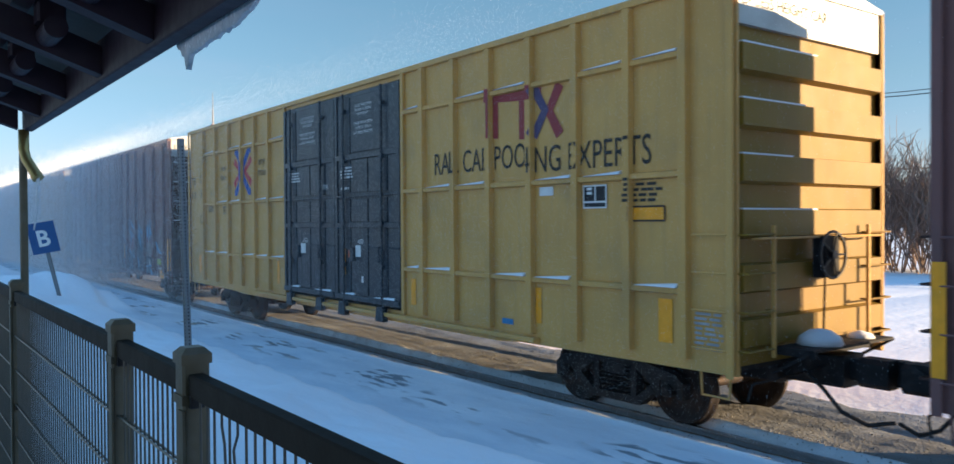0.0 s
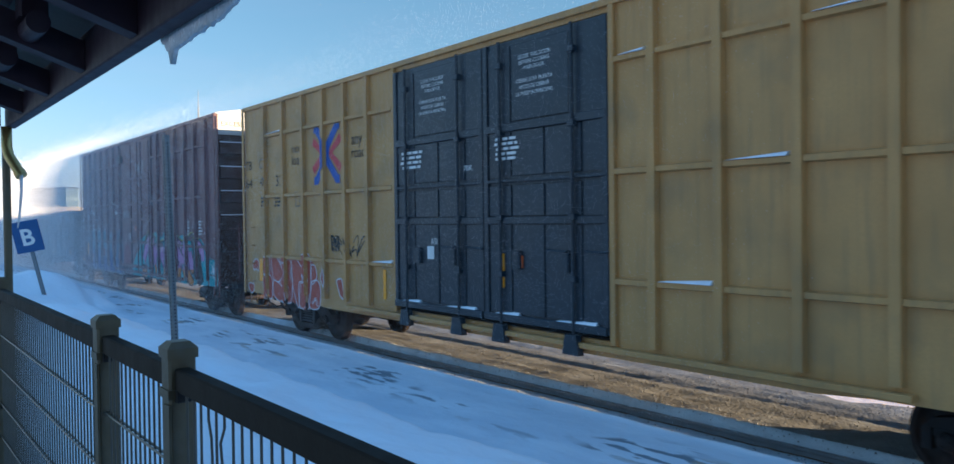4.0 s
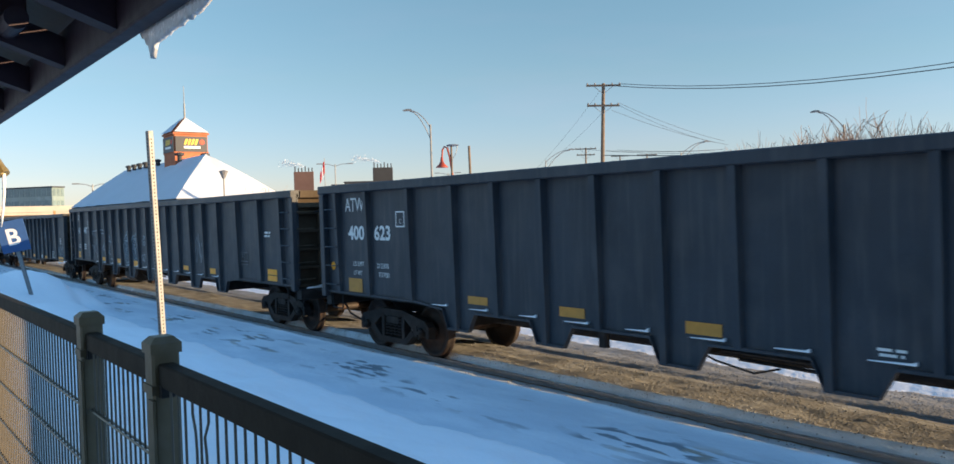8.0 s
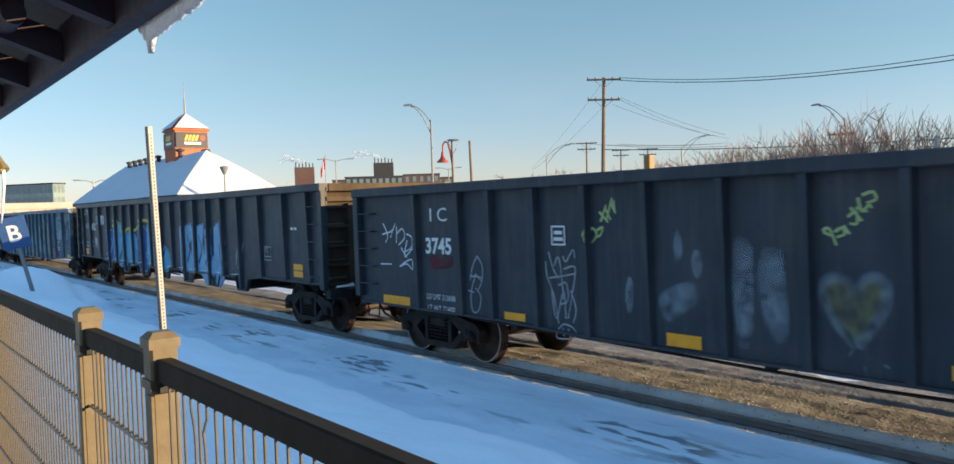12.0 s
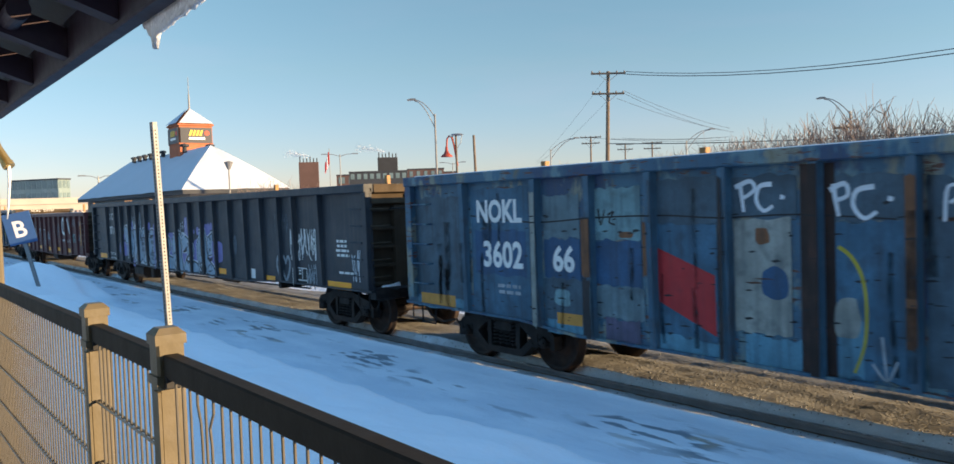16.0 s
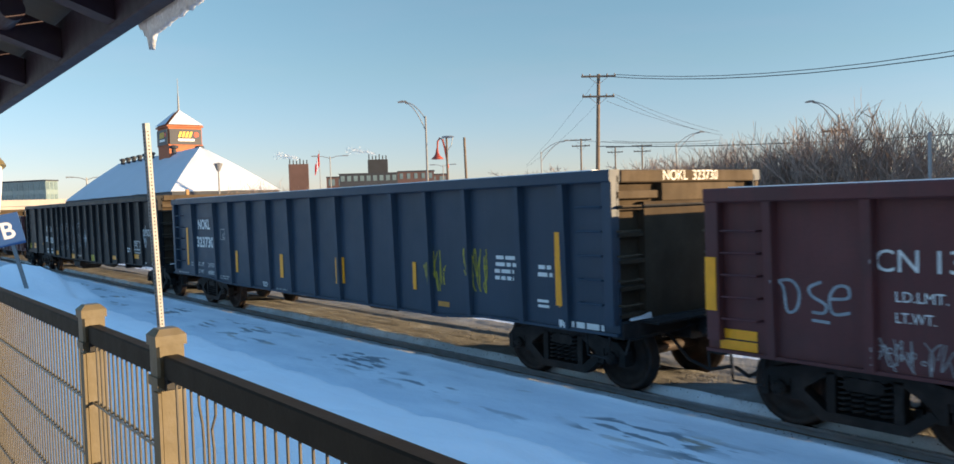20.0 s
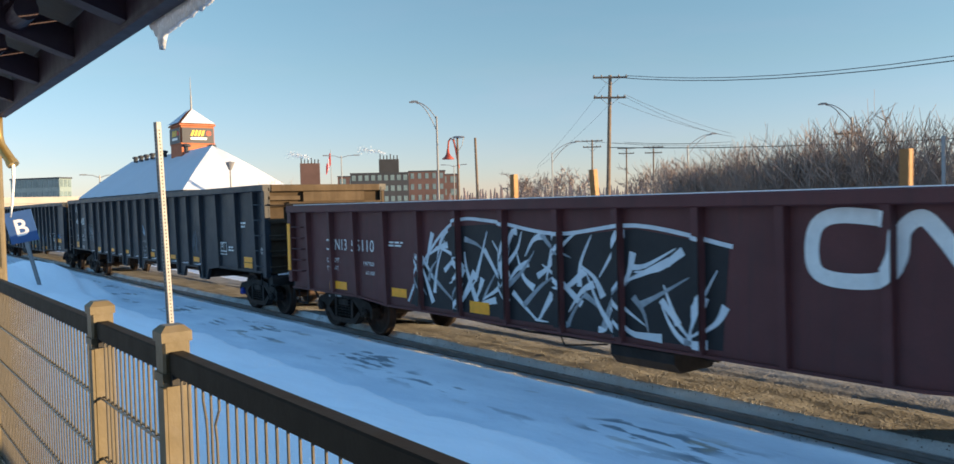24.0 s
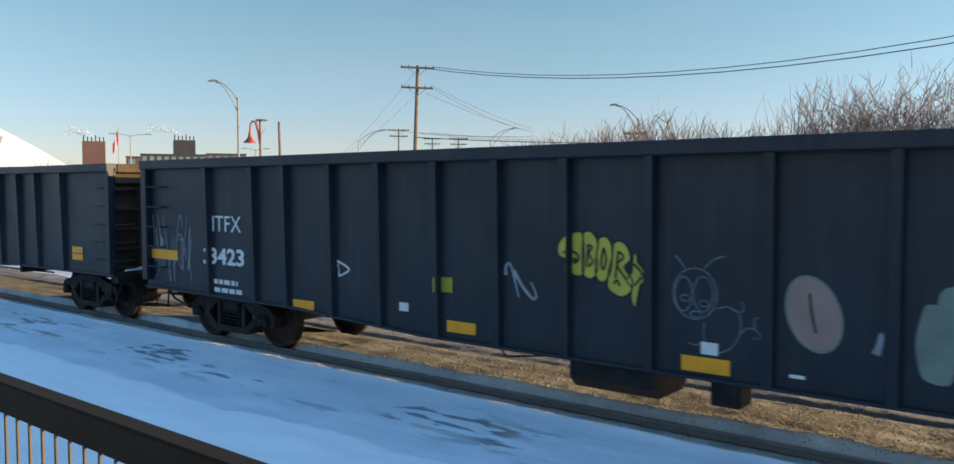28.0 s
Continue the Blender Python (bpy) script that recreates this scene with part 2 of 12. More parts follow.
M_UNDER = mat("underframe", (0.0136, 0.0136, 0.01496), 0.75, vary=0.3, scale=5.0, bump=0.25, fine=40.0, dirt=Vector((0.08, 0.07, 0.065)), dirt_amt=0.25, dirt_scale=5.0)
M_WHEEL = mat("wheel_steel", (0.035, 0.028, 0.026), 0.65, 0.3, vary=0.3, scale=9.0, bump=0.1, dirt=RUST * 0.6, dirt_amt=0.5, dirt_scale=5.0)
M_GALV = mat("roof_galvanised", (0.42, 0.43, 0.43), 0.5, 0.5, vary=0.12, scale=2.0, bump=0.05, dirt=GRIME * 2, dirt_amt=0.3)
M_LETTER = mat("lettering_white", (0.72, 0.72, 0.70), 0.6, vary=0.12, scale=6.0, bump=0.0)
M_LETTERBLK = mat("lettering_black", (0.03, 0.028, 0.025), 0.6, vary=0.1, scale=6.0, bump=0.0)
M_REFL = mat("reflector_yellow", (0.90, 0.375, 0.012), 0.4, vary=0.1, scale=8.0, bump=0.0, dirt=Vector((0.6, 0.30, 0.03)), dirt_amt=0.35, dirt_scale=6.0)
M_ORANGE = mat("reflector_orange", (0.50, 0.24, 0.04), 0.5, vary=0.15, scale=8.0, bump=0.0)
M_WOOD = mat("stake_timber", (0.34, 0.20, 0.085), 0.7, vary=0.15, scale=8.0, bump=0.15)


def overpaint(name):
    """Many times painted-over, weathered steel: fields of blue, pale teal and cream with dashes of rust."""
    m = bpy.data.materials.new(name)
    m.use_nodes = True
    n, l = m.node_tree.nodes, m.node_tree.links
    tc = n.new("ShaderNodeTexCoord")

    def field(scale, stretch, shift, lo, hi, detail=4.0):
        mp, t, r = n.new("ShaderNodeMapping"), n.new("ShaderNodeTexNoise"), n.new("ShaderNodeMapRange")
        mp.inputs["Scale"].default_value, mp.inputs["Location"].default_value = stretch, (shift, shift, shift)
        l.new(tc.outputs["Object"], mp.inputs[0])
        t.inputs["Scale"].default_value, t.inputs["Detail"].default_value, t.inputs["Roughness"].default_value = scale, detail, 0.62
        l.new(mp.outputs[0], t.inputs["Vector"])
        r.inputs[1].default_value, r.inputs[2].default_value = lo, hi
        l.new(t.outputs["Fac"], r.inputs[0])
        return r.outputs[0]

    def lay(fac, under, over):
        x = n.new("ShaderNodeMix")
        x.data_type = "RGBA"
        l.new(fac, x.inputs[0])
        if hasattr(under, "links"):
            l.new(under, x.inputs[6])
        else:
            x.inputs[6].default_value = (*under, 1)
        x.inputs[7].default_value = (*over, 1)
        return x.outputs[2]

    col = lay(field(0.9, (1.0, 1.0, 0.7), 3.0, 0.35, 0.65), (0.035, 0.072, 0.125), (0.060, 0.130, 0.195))
    col = lay(field(1.5, (1.5, 1.0, 0.7), 11.0, 0.53, 0.58), col, (0.12, 0.19, 0.22))
    col = lay(field(1.2, (1.6, 1.0, 0.8), 27.0, 0.56, 0.62), col, (0.20, 0.205, 0.165))
    col = lay(field(1.4, (1.3, 1.0, 0.8), 41.0, 0.58, 0.63), col, (0.035, 0.06, 0.12))
    col = lay(field(3.2, (1.1, 1.0, 0.5), 53.0, 0.60, 0.70, 6.0), col, (0.15, 0.13, 0.065))
    col = lay(field(7.0, (2.6, 1.0, 0.18), 61.0, 0.56, 0.75), col, (0.055, 0.07, 0.09))
    col = lay(field(3.0, (1.0, 1.0, 5.5), 71.0, 0.595, 0.63, 5.0), col, (0.10, 0.045, 0.032))
    col = lay(field(5.0, (1.0, 1.0, 5.0), 83.0, 0.63, 0.66, 5.0), col, (0.02, 0.02, 0.022))
    b = n["Principled BSDF"]
    l.new(col, b.inputs["Base Color"])
    b.inputs["Roughness"].default_value = 0.55
    b.inputs["Specular IOR Level"].default_value = 0.35
    bp = n.new("ShaderNodeBump")
    bp.inputs["Strength"].default_value, bp.inputs["Distance"].default_value = 0.2, 0.02
    l.new(field(9.0, (1, 1, 3), 5.0, 0.3, 0.7, 6.0), bp.inputs["Height"])
    l.new(bp.outputs[0], b.inputs["Normal"])
    MATS[name] = m
    return m


M_OVERPAINT = overpaint("overpainted_blue")

# ---- geometry helpers ----


class Geo:
    """Gathers faces for one mesh."""

    def __init__(self):
        self.v, self.f = [], []

    def quad(self, *pts):
        k = len(self.v)
        self.v += [tuple(p) for p in pts]
        self.f.append(tuple(range(k, k + len(pts))))
        return self

    def box(self, x0, x1, y0, y1, z0, z1, c=0.0):
        """A box; c: chamfer of the four long edges along its longest side."""
        if c <= 0:
            k = len(self.v)
            self.v += [(x, y, z) for x in (x0, x1) for y in (y0, y1) for z in (z0, z1)]
            self.f += [tuple(k + i for i in q) for q in ((0, 1, 3, 2), (4, 6, 7, 5), (0, 4, 5, 1), (2, 3, 7, 6), (0, 2, 6, 4), (1, 5, 7, 3))]
            return self
        d = [x1 - x0, y1 - y0, z1 - z0]
        a = d.index(max(d))
        lo, hi = (x0, y0, z0), (x1, y1, z1)
        u, w = [i for i in range(3) if i != a]
        ring = [(lo[u] + c, lo[w]), (hi[u] - c, lo[w]), (hi[u], lo[w] + c), (hi[u], hi[w] - c),
                (hi[u] - c, hi[w]), (lo[u] + c, hi[w]), (lo[u], hi[w] - c), (lo[u], lo[w] + c)]
        return self.extrude(ring, a, lo[a], hi[a])

    def extrude(self, ring, axis, lo, hi):
        """A polygon in the plane of the two other axes (in x, y, z order), drawn out along axis."""
        k, n = len(self.v), len(ring)
        for s in (lo, hi):
            for p, q in ring:
                c = [p, q]
                c.insert(axis, s)
                self.v.append(tuple(c))
        self.f += [tuple(range(k + n - 1, k - 1, -1)), tuple(range(k + n, k + 2 * n))]
        self.f += [(k + i, k + (i + 1) % n, k + n + (i + 1) % n, k + n + i) for i in range(n)]
        return self

    def tube(self, pts, r, n=6, r2=None, caps=True):
        """A round bar through points; r2: the radius at its end."""
        pts = [Vector(p) for p in pts]
        k, m = len(self.v), len(pts)
        r2 = r if r2 is None else r2
        side = None
        for i, p in enumerate(pts):
            d = (pts[min(i + 1, m - 1)] - pts[max(i - 1, 0)]).normalized()
            if side is None or abs(side.dot(d)) > 0.95:
                side = d.cross(Vector((0, 0, 1)) if abs(d.z) < 0.9 else Vector((1, 0, 0))).normalized()
            side = (side - d * side.dot(d)).normalized()
            up, rr = d.cross(side), r + (r2 - r) * i / max(1, m - 1)
            for j in range(n):
                a = 2 * math.pi * j / n
                self.v.append(tuple(p + rr * (math.cos(a) * side + math.sin(a) * up)))
        for i in range(m - 1):
            self.f += [(k + i * n + j, k + i * n + (j + 1) % n, k + (i + 1) * n + (j + 1) % n, k + (i + 1) * n + j) for j in range(n)]
        if caps:
            self.f += [tuple(range(k + n - 1, k - 1, -1)), tuple(range(k + (m - 1) * n, k + m * n))]
        return self

    def lathe(self, prof, axis="y", n=28, at=(0, 0, 0)):
        """A profile of (radius, along) turned about an axis."""
        k, m = len(self.v), len(prof)
        for r, s in prof:
            for j in range(n):
                a = 2 * math.pi * j / n
                p, q = r * math.cos(a), r * math.sin(a)
                c = {"y": (p, s, q), "z": (p, q, s), "x": (s, p, q)}[axis]
                self.v.append((c[0] + at[0], c[1] + at[1], c[2] + at[2]))
        for i in range(m - 1):
            self.f += [(k + i * n + j, k + i * n + (j + 1) % n, k + (i + 1) * n + (j + 1) % n, k + (i + 1) * n + j) for j in range(n)]
        self.f += [tuple(range(k, k + n)), tuple(range(k + (m - 1) * n, k + m * n))]
        return self

    def mesh(self, name, smooth=False):
        me = bpy.data.meshes.new(name)
        me.from_pydata(self.v, [], self.f)
        bm = bmesh.new()
        bm.from_mesh(me)
        bmesh.ops.recalc_face_normals(bm, faces=bm.faces)
        bm.to_mesh(me)
        bm.free()
        if smooth:
            me.polygons.foreach_set("use_smooth", [True] * len(me.polygons))
        return me


def part(name, g, material, parent, label="", smooth=False):
    me = g.mesh(name, smooth) if isinstance(g, Geo) else g
    if not me.materials:
        me.materials.append(material)
    ob = new(name, me)
    ob.parent = parent
    if label:
        ob["label"] = label
    return ob


def thing(name, at, label, category, group="", kind="", rz=0.0):
    ob = new(name)
    ob.empty_display_size = 0.2
    ob.matrix_basis = pose(*at, 0, 0, rz)
    return tagged(ob, label, category, group, kind)


def solo(name, g, material, label, category="", group="", kind="", smooth=False, at=None):
    me = g.mesh(name, smooth) if isinstance(g, Geo) else g
    me.materials.append(material)
    ob = new(name, me)
    if at:
        ob.matrix_basis = at
    return tagged(ob, label, category, group, kind)


TEXTS = {}


def text_mesh(s, size, bold=0.0, wide=1.0):
    """Flat lettering as a mesh in the XY plane, left-aligned on its baseline."""
    key = (s, size, bold, wide)
    if key not in TEXTS:
        cu = bpy.data.curves.new("lettering", "FONT")
        cu.body, cu.size, cu.offset, cu.resolution_u = s, size / 0.72, bold, 3
        ob = bpy.data.objects.new("lettering", cu)
        me = bpy.data.meshes.new_from_object(ob)
        bpy.data.objects.remove(ob)
        for v in me.vertices:
            v.co.x *= wide
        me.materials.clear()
        TEXTS[key] = me
    return TEXTS[key].copy()


def lettering(s, x, z, size, material, parent, y, bold=0.0, wide=1.0, name="lettering"):
    """Writing on the camera's side of a car: x, z of its lower left corner."""
    me = text_mesh(s, size, bold, wide)
    me.materials.append(material)
    ob = new(name, me)
    ob.parent = parent
    ob.matrix_basis = pose(x, y, z, 90, 0, 0)
    return ob


def fbm(x, y, s=1.0):
    return noise.fractal(Vector((x * s, y * s, 3.7)), 1.0, 2.0, 4)


def sm(a, b, x):
    t = max(0.0, min(1.0, (x - a) / (b - a)))
    return t * t * (3 - 2 * t)

# ---- setting ----
TRACK_Y, CAR_HALF = 8.9, 1.6           # the track's middle; half a car's width
EDGE_Y = 6.88                          # edge of the snowed-over boarding strip


def bank_line(x):
    """Where the heaped snow ends and the trodden strip begins."""
    return 4.86 + 0.006 * max(0.0, -14 - x) ** 1.3 + 0.10 * fbm(x, 0, 0.3)


def ground_z(x, y):
    if y > 200 or x < -200 or x > 150 or y < -150:
        return -0.25
    b = bank_line(x)
    if y < b + 0.5:
        heap = 0.20 * sm(b + 0.06, b - 0.30, y) + 0.17 * sm(b - 0.2, b - 1.1, y) + 0.14 * sm(b - 0.8, b - 2.0, y) + 0.22 * sm(b - 1.0, 0.9, y)
        heap += 0.5 * math.exp(-(((x + 25.5) / 2.4) ** 2 + ((y - 4.6) / 1.5) ** 2))
        z = 0.24 + heap * (1 + 0.35 * fbm(x, y, 0.5)) + 0.05 * fbm(x, y, 1.7) * sm(b + 0.4, b - 0.6, y)
    else:
        z = 0.24
    z += 0.012 * fbm(x, y, 2.3)
    lip = EDGE_Y + 0.03 * fbm(x, 4.0, 1.1) + 0.012 * fbm(x, 9.0, 5.0)
    z += (0.022 + 0.012 * fbm(x, 2.0, 3.0)) * math.exp(-((y - lip + 0.09) / 0.09) ** 2)
    if y > lip:
        z = 0.24 - 0.56 * sm(lip, lip + 0.22, y) + 0.02 * fbm(x, y, 2)
    if y > 10.7:
        z = -0.14 + 0.22 * sm(10.8, 12.6, y) + 0.10 * fbm(x, y, 0.4) * sm(11.2, 13.4, y)
    if y > 25:
        z += -0.3 * sm(25, 60, y)
    return z


def build_ground():
    xs = [-2600, -1200, -600, -300, -200, -150, -110, -80, -65]
    xs += [-55 + 0.5 * i for i in range(76)] + [-17 + 0.14 * i for i in range(136)] + [2.5, 3.5, 5, 8, 14, 25, 50, 150, 500, 2600]
    ys = [-2600, -800, -150, -40, -12, -6, -2, 0.3]
    ys += [0.9 + 0.12 * i for i in range(32)] + [4.72 + 0.06 * i for i in range(10)] + [5.4 + 0.2 * i for i in range(7)] + [6.70 + 0.035 * i for i in range(16)] + [7.4, 8.2, 9.0, 9.8, 10.6]
    ys += [10.8 + 0.35 * i for i in range(10)] + [15, 17, 20, 25, 32, 45, 60, 90, 140, 200, 400, 900, 3200]
    g = Geo()
    for x in xs:
        for y in ys:
            g.v.append((x, y, ground_z(x, y) if y > 0.5 else -0.6))
    n = len(ys)
    g.f = [(i * n + j, (i + 1) * n + j, (i + 1) * n + j + 1, i * n + j + 1) for i in range(len(xs) - 1) for j in range(n - 1)]
    me = g.mesh("ground", True)
    # trodden snow with worn-through patches of sanded asphalt
    m = bpy.data.materials.new("snow_ground")
    m.use_nodes = True
    nd, l = m.node_tree.nodes, m.node_tree.links
    b = nd["Principled BSDF"]
    tc = nd.new("ShaderNodeTexCoord")
    sep = nd.new("ShaderNodeSeparateXYZ")
    l.new(tc.outputs["Object"], sep.inputs[0])

    def rng(src, a, c, lo=0.0, hi=1.0, kind="SMOOTHSTEP"):
        r = nd.new("ShaderNodeMapRange")
        r.interpolation_type = kind
        for i, v in enumerate((a, c, lo, hi)):
            r.inputs[i + 1].default_value = v
        l.new(src, r.inputs[0])
        return r.outputs[0]

    def mul(a, c):
        k = nd.new("ShaderNodeMath")
        k.operation = "MULTIPLY"
        l.new(a, k.inputs[0])
        if hasattr(c, "links"):
            l.new(c, k.inputs[1])
        else:
            k.inputs[1].default_value = c
        return k.outputs[0]

    def nz(scale, stretch, detail=6.0):
        mp = nd.new("ShaderNodeMapping")
        mp.inputs["Scale"].default_value = stretch
        l.new(tc.outputs["Object"], mp.inputs[0])
        t = nd.new("ShaderNodeTexNoise")
        t.inputs["Scale"].default_value, t.inputs["Detail"].default_value = scale, detail
        l.new(mp.outputs[0], t.inputs["Vector"])
        return t.outputs["Fac"]

    strip = mul(rng(sep.outputs[2], 0.40, 0.28), rng(sep.outputs[1], 6.86, 6.70))
    worn_zone = mul(rng(sep.outputs[1], 5.30, 5.85), rng(sep.outputs[1], 6.62, 6.25))
    worn = mul(mul(worn_zone, rng(nz(0.75, (0.8, 1.6, 1.0), 2.0), 0.49, 0.58)), rng(nz(3.2, (0.5, 2.2, 1.0), 12.0), 0.50, 0.57))

    def mix(fac, a, c):
        x = nd.new("ShaderNodeMix")
        x.data_type = "RGBA"
        for sock, val in ((x.inputs[0], fac), (x.inputs[6], a), (x.inputs[7], c)):
            if hasattr(val, "links"):
                l.new(val, sock)
            else:
                sock.default_value = val
        return x.outputs[2]

    fresh = mix(nz(0.7, (1, 1, 1)), (0.93, 0.95, 0.97, 1), (0.96, 0.97, 0.98, 1))
    packed = mix(rng(nz(1.4, (0.5, 1.6, 1)), 0.35, 0.7), (0.62, 0.68, 0.75, 1), (0.76, 0.81, 0.86, 1))
    grit = mix(rng(nz(1.6, (1, 1, 1), 2.0), 0.50, 0.60), (0.13, 0.16, 0.19, 1), (0.30, 0.25, 0.17, 1))
    col = mix(mul(strip, 0.9), fresh, packed)
    col = mix(mul(worn, 0.85), col, grit)
    l.new(col, b.inputs["Base Color"])
    b.inputs["Roughness"].default_value = 0.7
    b.inputs["Specular IOR Level"].default_value = 0.25
    bp = nd.new("ShaderNodeBump")
    bp.inputs["Strength"].default_value, bp.inputs["Distance"].default_value = 0.45, 0.05
    l.new(nz(5.0, (1, 1, 1), 8.0), bp.inputs["Height"])
    l.new(bp.outputs[0], b.inputs["Normal"])
    me.materials.append(m)
    ground = tagged(new("ground", me), "snow-covered ground with a trodden boarding strip", "ground", kind="structure")
    return ground


build_ground()


def build_track():
    """Grit and dirty snow heaped between the rails, packed snow beside them, and two rails."""
    xs = [-75 + 0.5 * i for i in range(90)] + [-30 + 0.15 * i for i in range(107)] + [-13.95 + 0.045 * i for i in range(350)] + [1.8 + 0.6 * i for i in range(23)]

    def sheet(y0, y1, ny, height):
        g = Geo()
        for x in xs:
            for j in range(ny + 1):
                y = y0 + (y1 - y0) * j / ny
                g.v.append((x, y, height(x, y)))
        m = ny + 1
        g.f = [(i * m + j, (i + 1) * m + j, (i + 1) * m + j + 1, i * m + j + 1) for i in range(len(xs) - 1) for j in range(ny)]
        return g

    def bed_z(x, y):
        ridge = 8.29 + 0.035 * fbm(x, 1.0, 0.7) + 0.025 * fbm(x, 6.0, 3.5)
        z = -0.035 + (0.125 + 0.014 * fbm(x, 3.0, 1.3)) * sm(8.21, ridge + 0.05, y) * (1 - 0.75 * sm(9.35, 9.56, y)) + 0.03 * sm(9.74, 9.9, y)
        rough = sm(8.24, 8.4, y)
        z += rough * (0.022 * fbm(x * 0.12, y, 2.4) + 0.009 * fbm(x * 0.35, y, 5.0) + 0.006 * fbm(x * 0.8, y, 13.0))
        return z - 0.32 * sm(10.75, 11.1, y + 0.25 * fbm(x, y, 0.7))

    def strip_z(x, y):
        z = -0.055 + 0.006 * fbm(x, y, 1.6) + 0.006 * fbm(x, y, 7.0)
        return z - 0.07 * sm(8.01 + 0.012 * fbm(x, 0, 2.0), 8.07, y)

    bed = solo("track_bed", sheet(8.34, 11.4, 68, bed_z), M_BED, "frozen grit and dirty snow heaped between the rails", "track bed", kind="structure", smooth=True)
    part("snow_shoulder", sheet(8.185, 8.342, 8, bed_z), M_DIRTYSNOW, bed, "grey frozen shoulder of snow along the rail", True)
    part("packed_snow_strip", sheet(6.95, 8.13, 24, strip_z), M_DIRTYSNOW, bed, "grey packed snow beside the near rail", True)
    part("rusty_seam", sheet(7.955, 8.0, 2, lambda x, y: strip_z(x, y) + 0.004 + 0.006 * fbm(x, y, 1.1)), M_SEAM, bed, "thin rust-stained seam of sand beside the rail", True)
    far = Geo().box(-400, -75, 7.0, 11.0, -0.5, -0.07).box(15, 150, 7.0, 11.0, -0.5, -0.07)
    part("track_bed_far", far, M_BED, bed)
    rng = random.Random(4)
    st = Geo()
    for k in range(4200):
        x, y = rng.uniform(-20, 3), rng.choice((rng.uniform(7.5, 8.0), rng.uniform(8.26, 8.45), rng.uniform(8.3, 9.4), rng.uniform(9.8, 10.8)))
        r = rng.uniform(0.004, 0.010) * (1.6 if rng.random() < 0.08 else 1.0)
        z = (bed_z(x, y) if y > 8.1 else strip_z(x, y)) + 0.35 * r
        a = rng.uniform(0, 6.3)
        k0 = len(st.v)
        st.v += [(x + r * 1.4 * math.cos(a + q), y + r * 1.2 * math.sin(a + q), z - r * 0.5) for q in (0, 1.4, 3.0, 4.6)]
        st.v += [(x + r * 0.6 * math.cos(a + q), y + r * 0.6 * math.sin(a + q), z + r * 0.7) for q in (0.4, 2.0, 3.4, 5.0)]
        st.f += [(k0 + i, k0 + (i + 1) % 4, k0 + 4 + (i + 1) % 4, k0 + 4 + i) for i in range(4)] + [(k0 + 4, k0 + 5, k0 + 6, k0 + 7)]
    solo("gravel", st, M_BED, "loose frosty lumps and stones on the track bed", "gravel", kind="stuff")
    for y in (TRACK_Y - 0.755, TRACK_Y + 0.755):
        r = Geo()
        foot = [(y - 0.07, -0.18), (y + 0.07, -0.18), (y + 0.07, -0.165), (y + 0.012, -0.145), (y + 0.012, -0.045),
                (y + 0.036, -0.032), (y + 0.036, -0.004), (y + 0.03, -0.0005), (y - 0.03, -0.0005), (y - 0.036, -0.004), (y - 0.036, -0.032), (y - 0.012, -0.045), (y - 0.012, -0.145), (y - 0.07, -0.165)]
        r.extrude(foot, 0, -400, 150)
        rail = solo("rail", r, M_RAIL, "steel running rail dusted with snow and grit", "rail", group="rails of the track", kind="structure")
        if y < TRACK_Y:
            part("rail_head", Geo().box(-400, 150, y - 0.026, y + 0.026, -0.0004, 0.001), M_RAILTOP, rail, "polished running surface")


build_track()


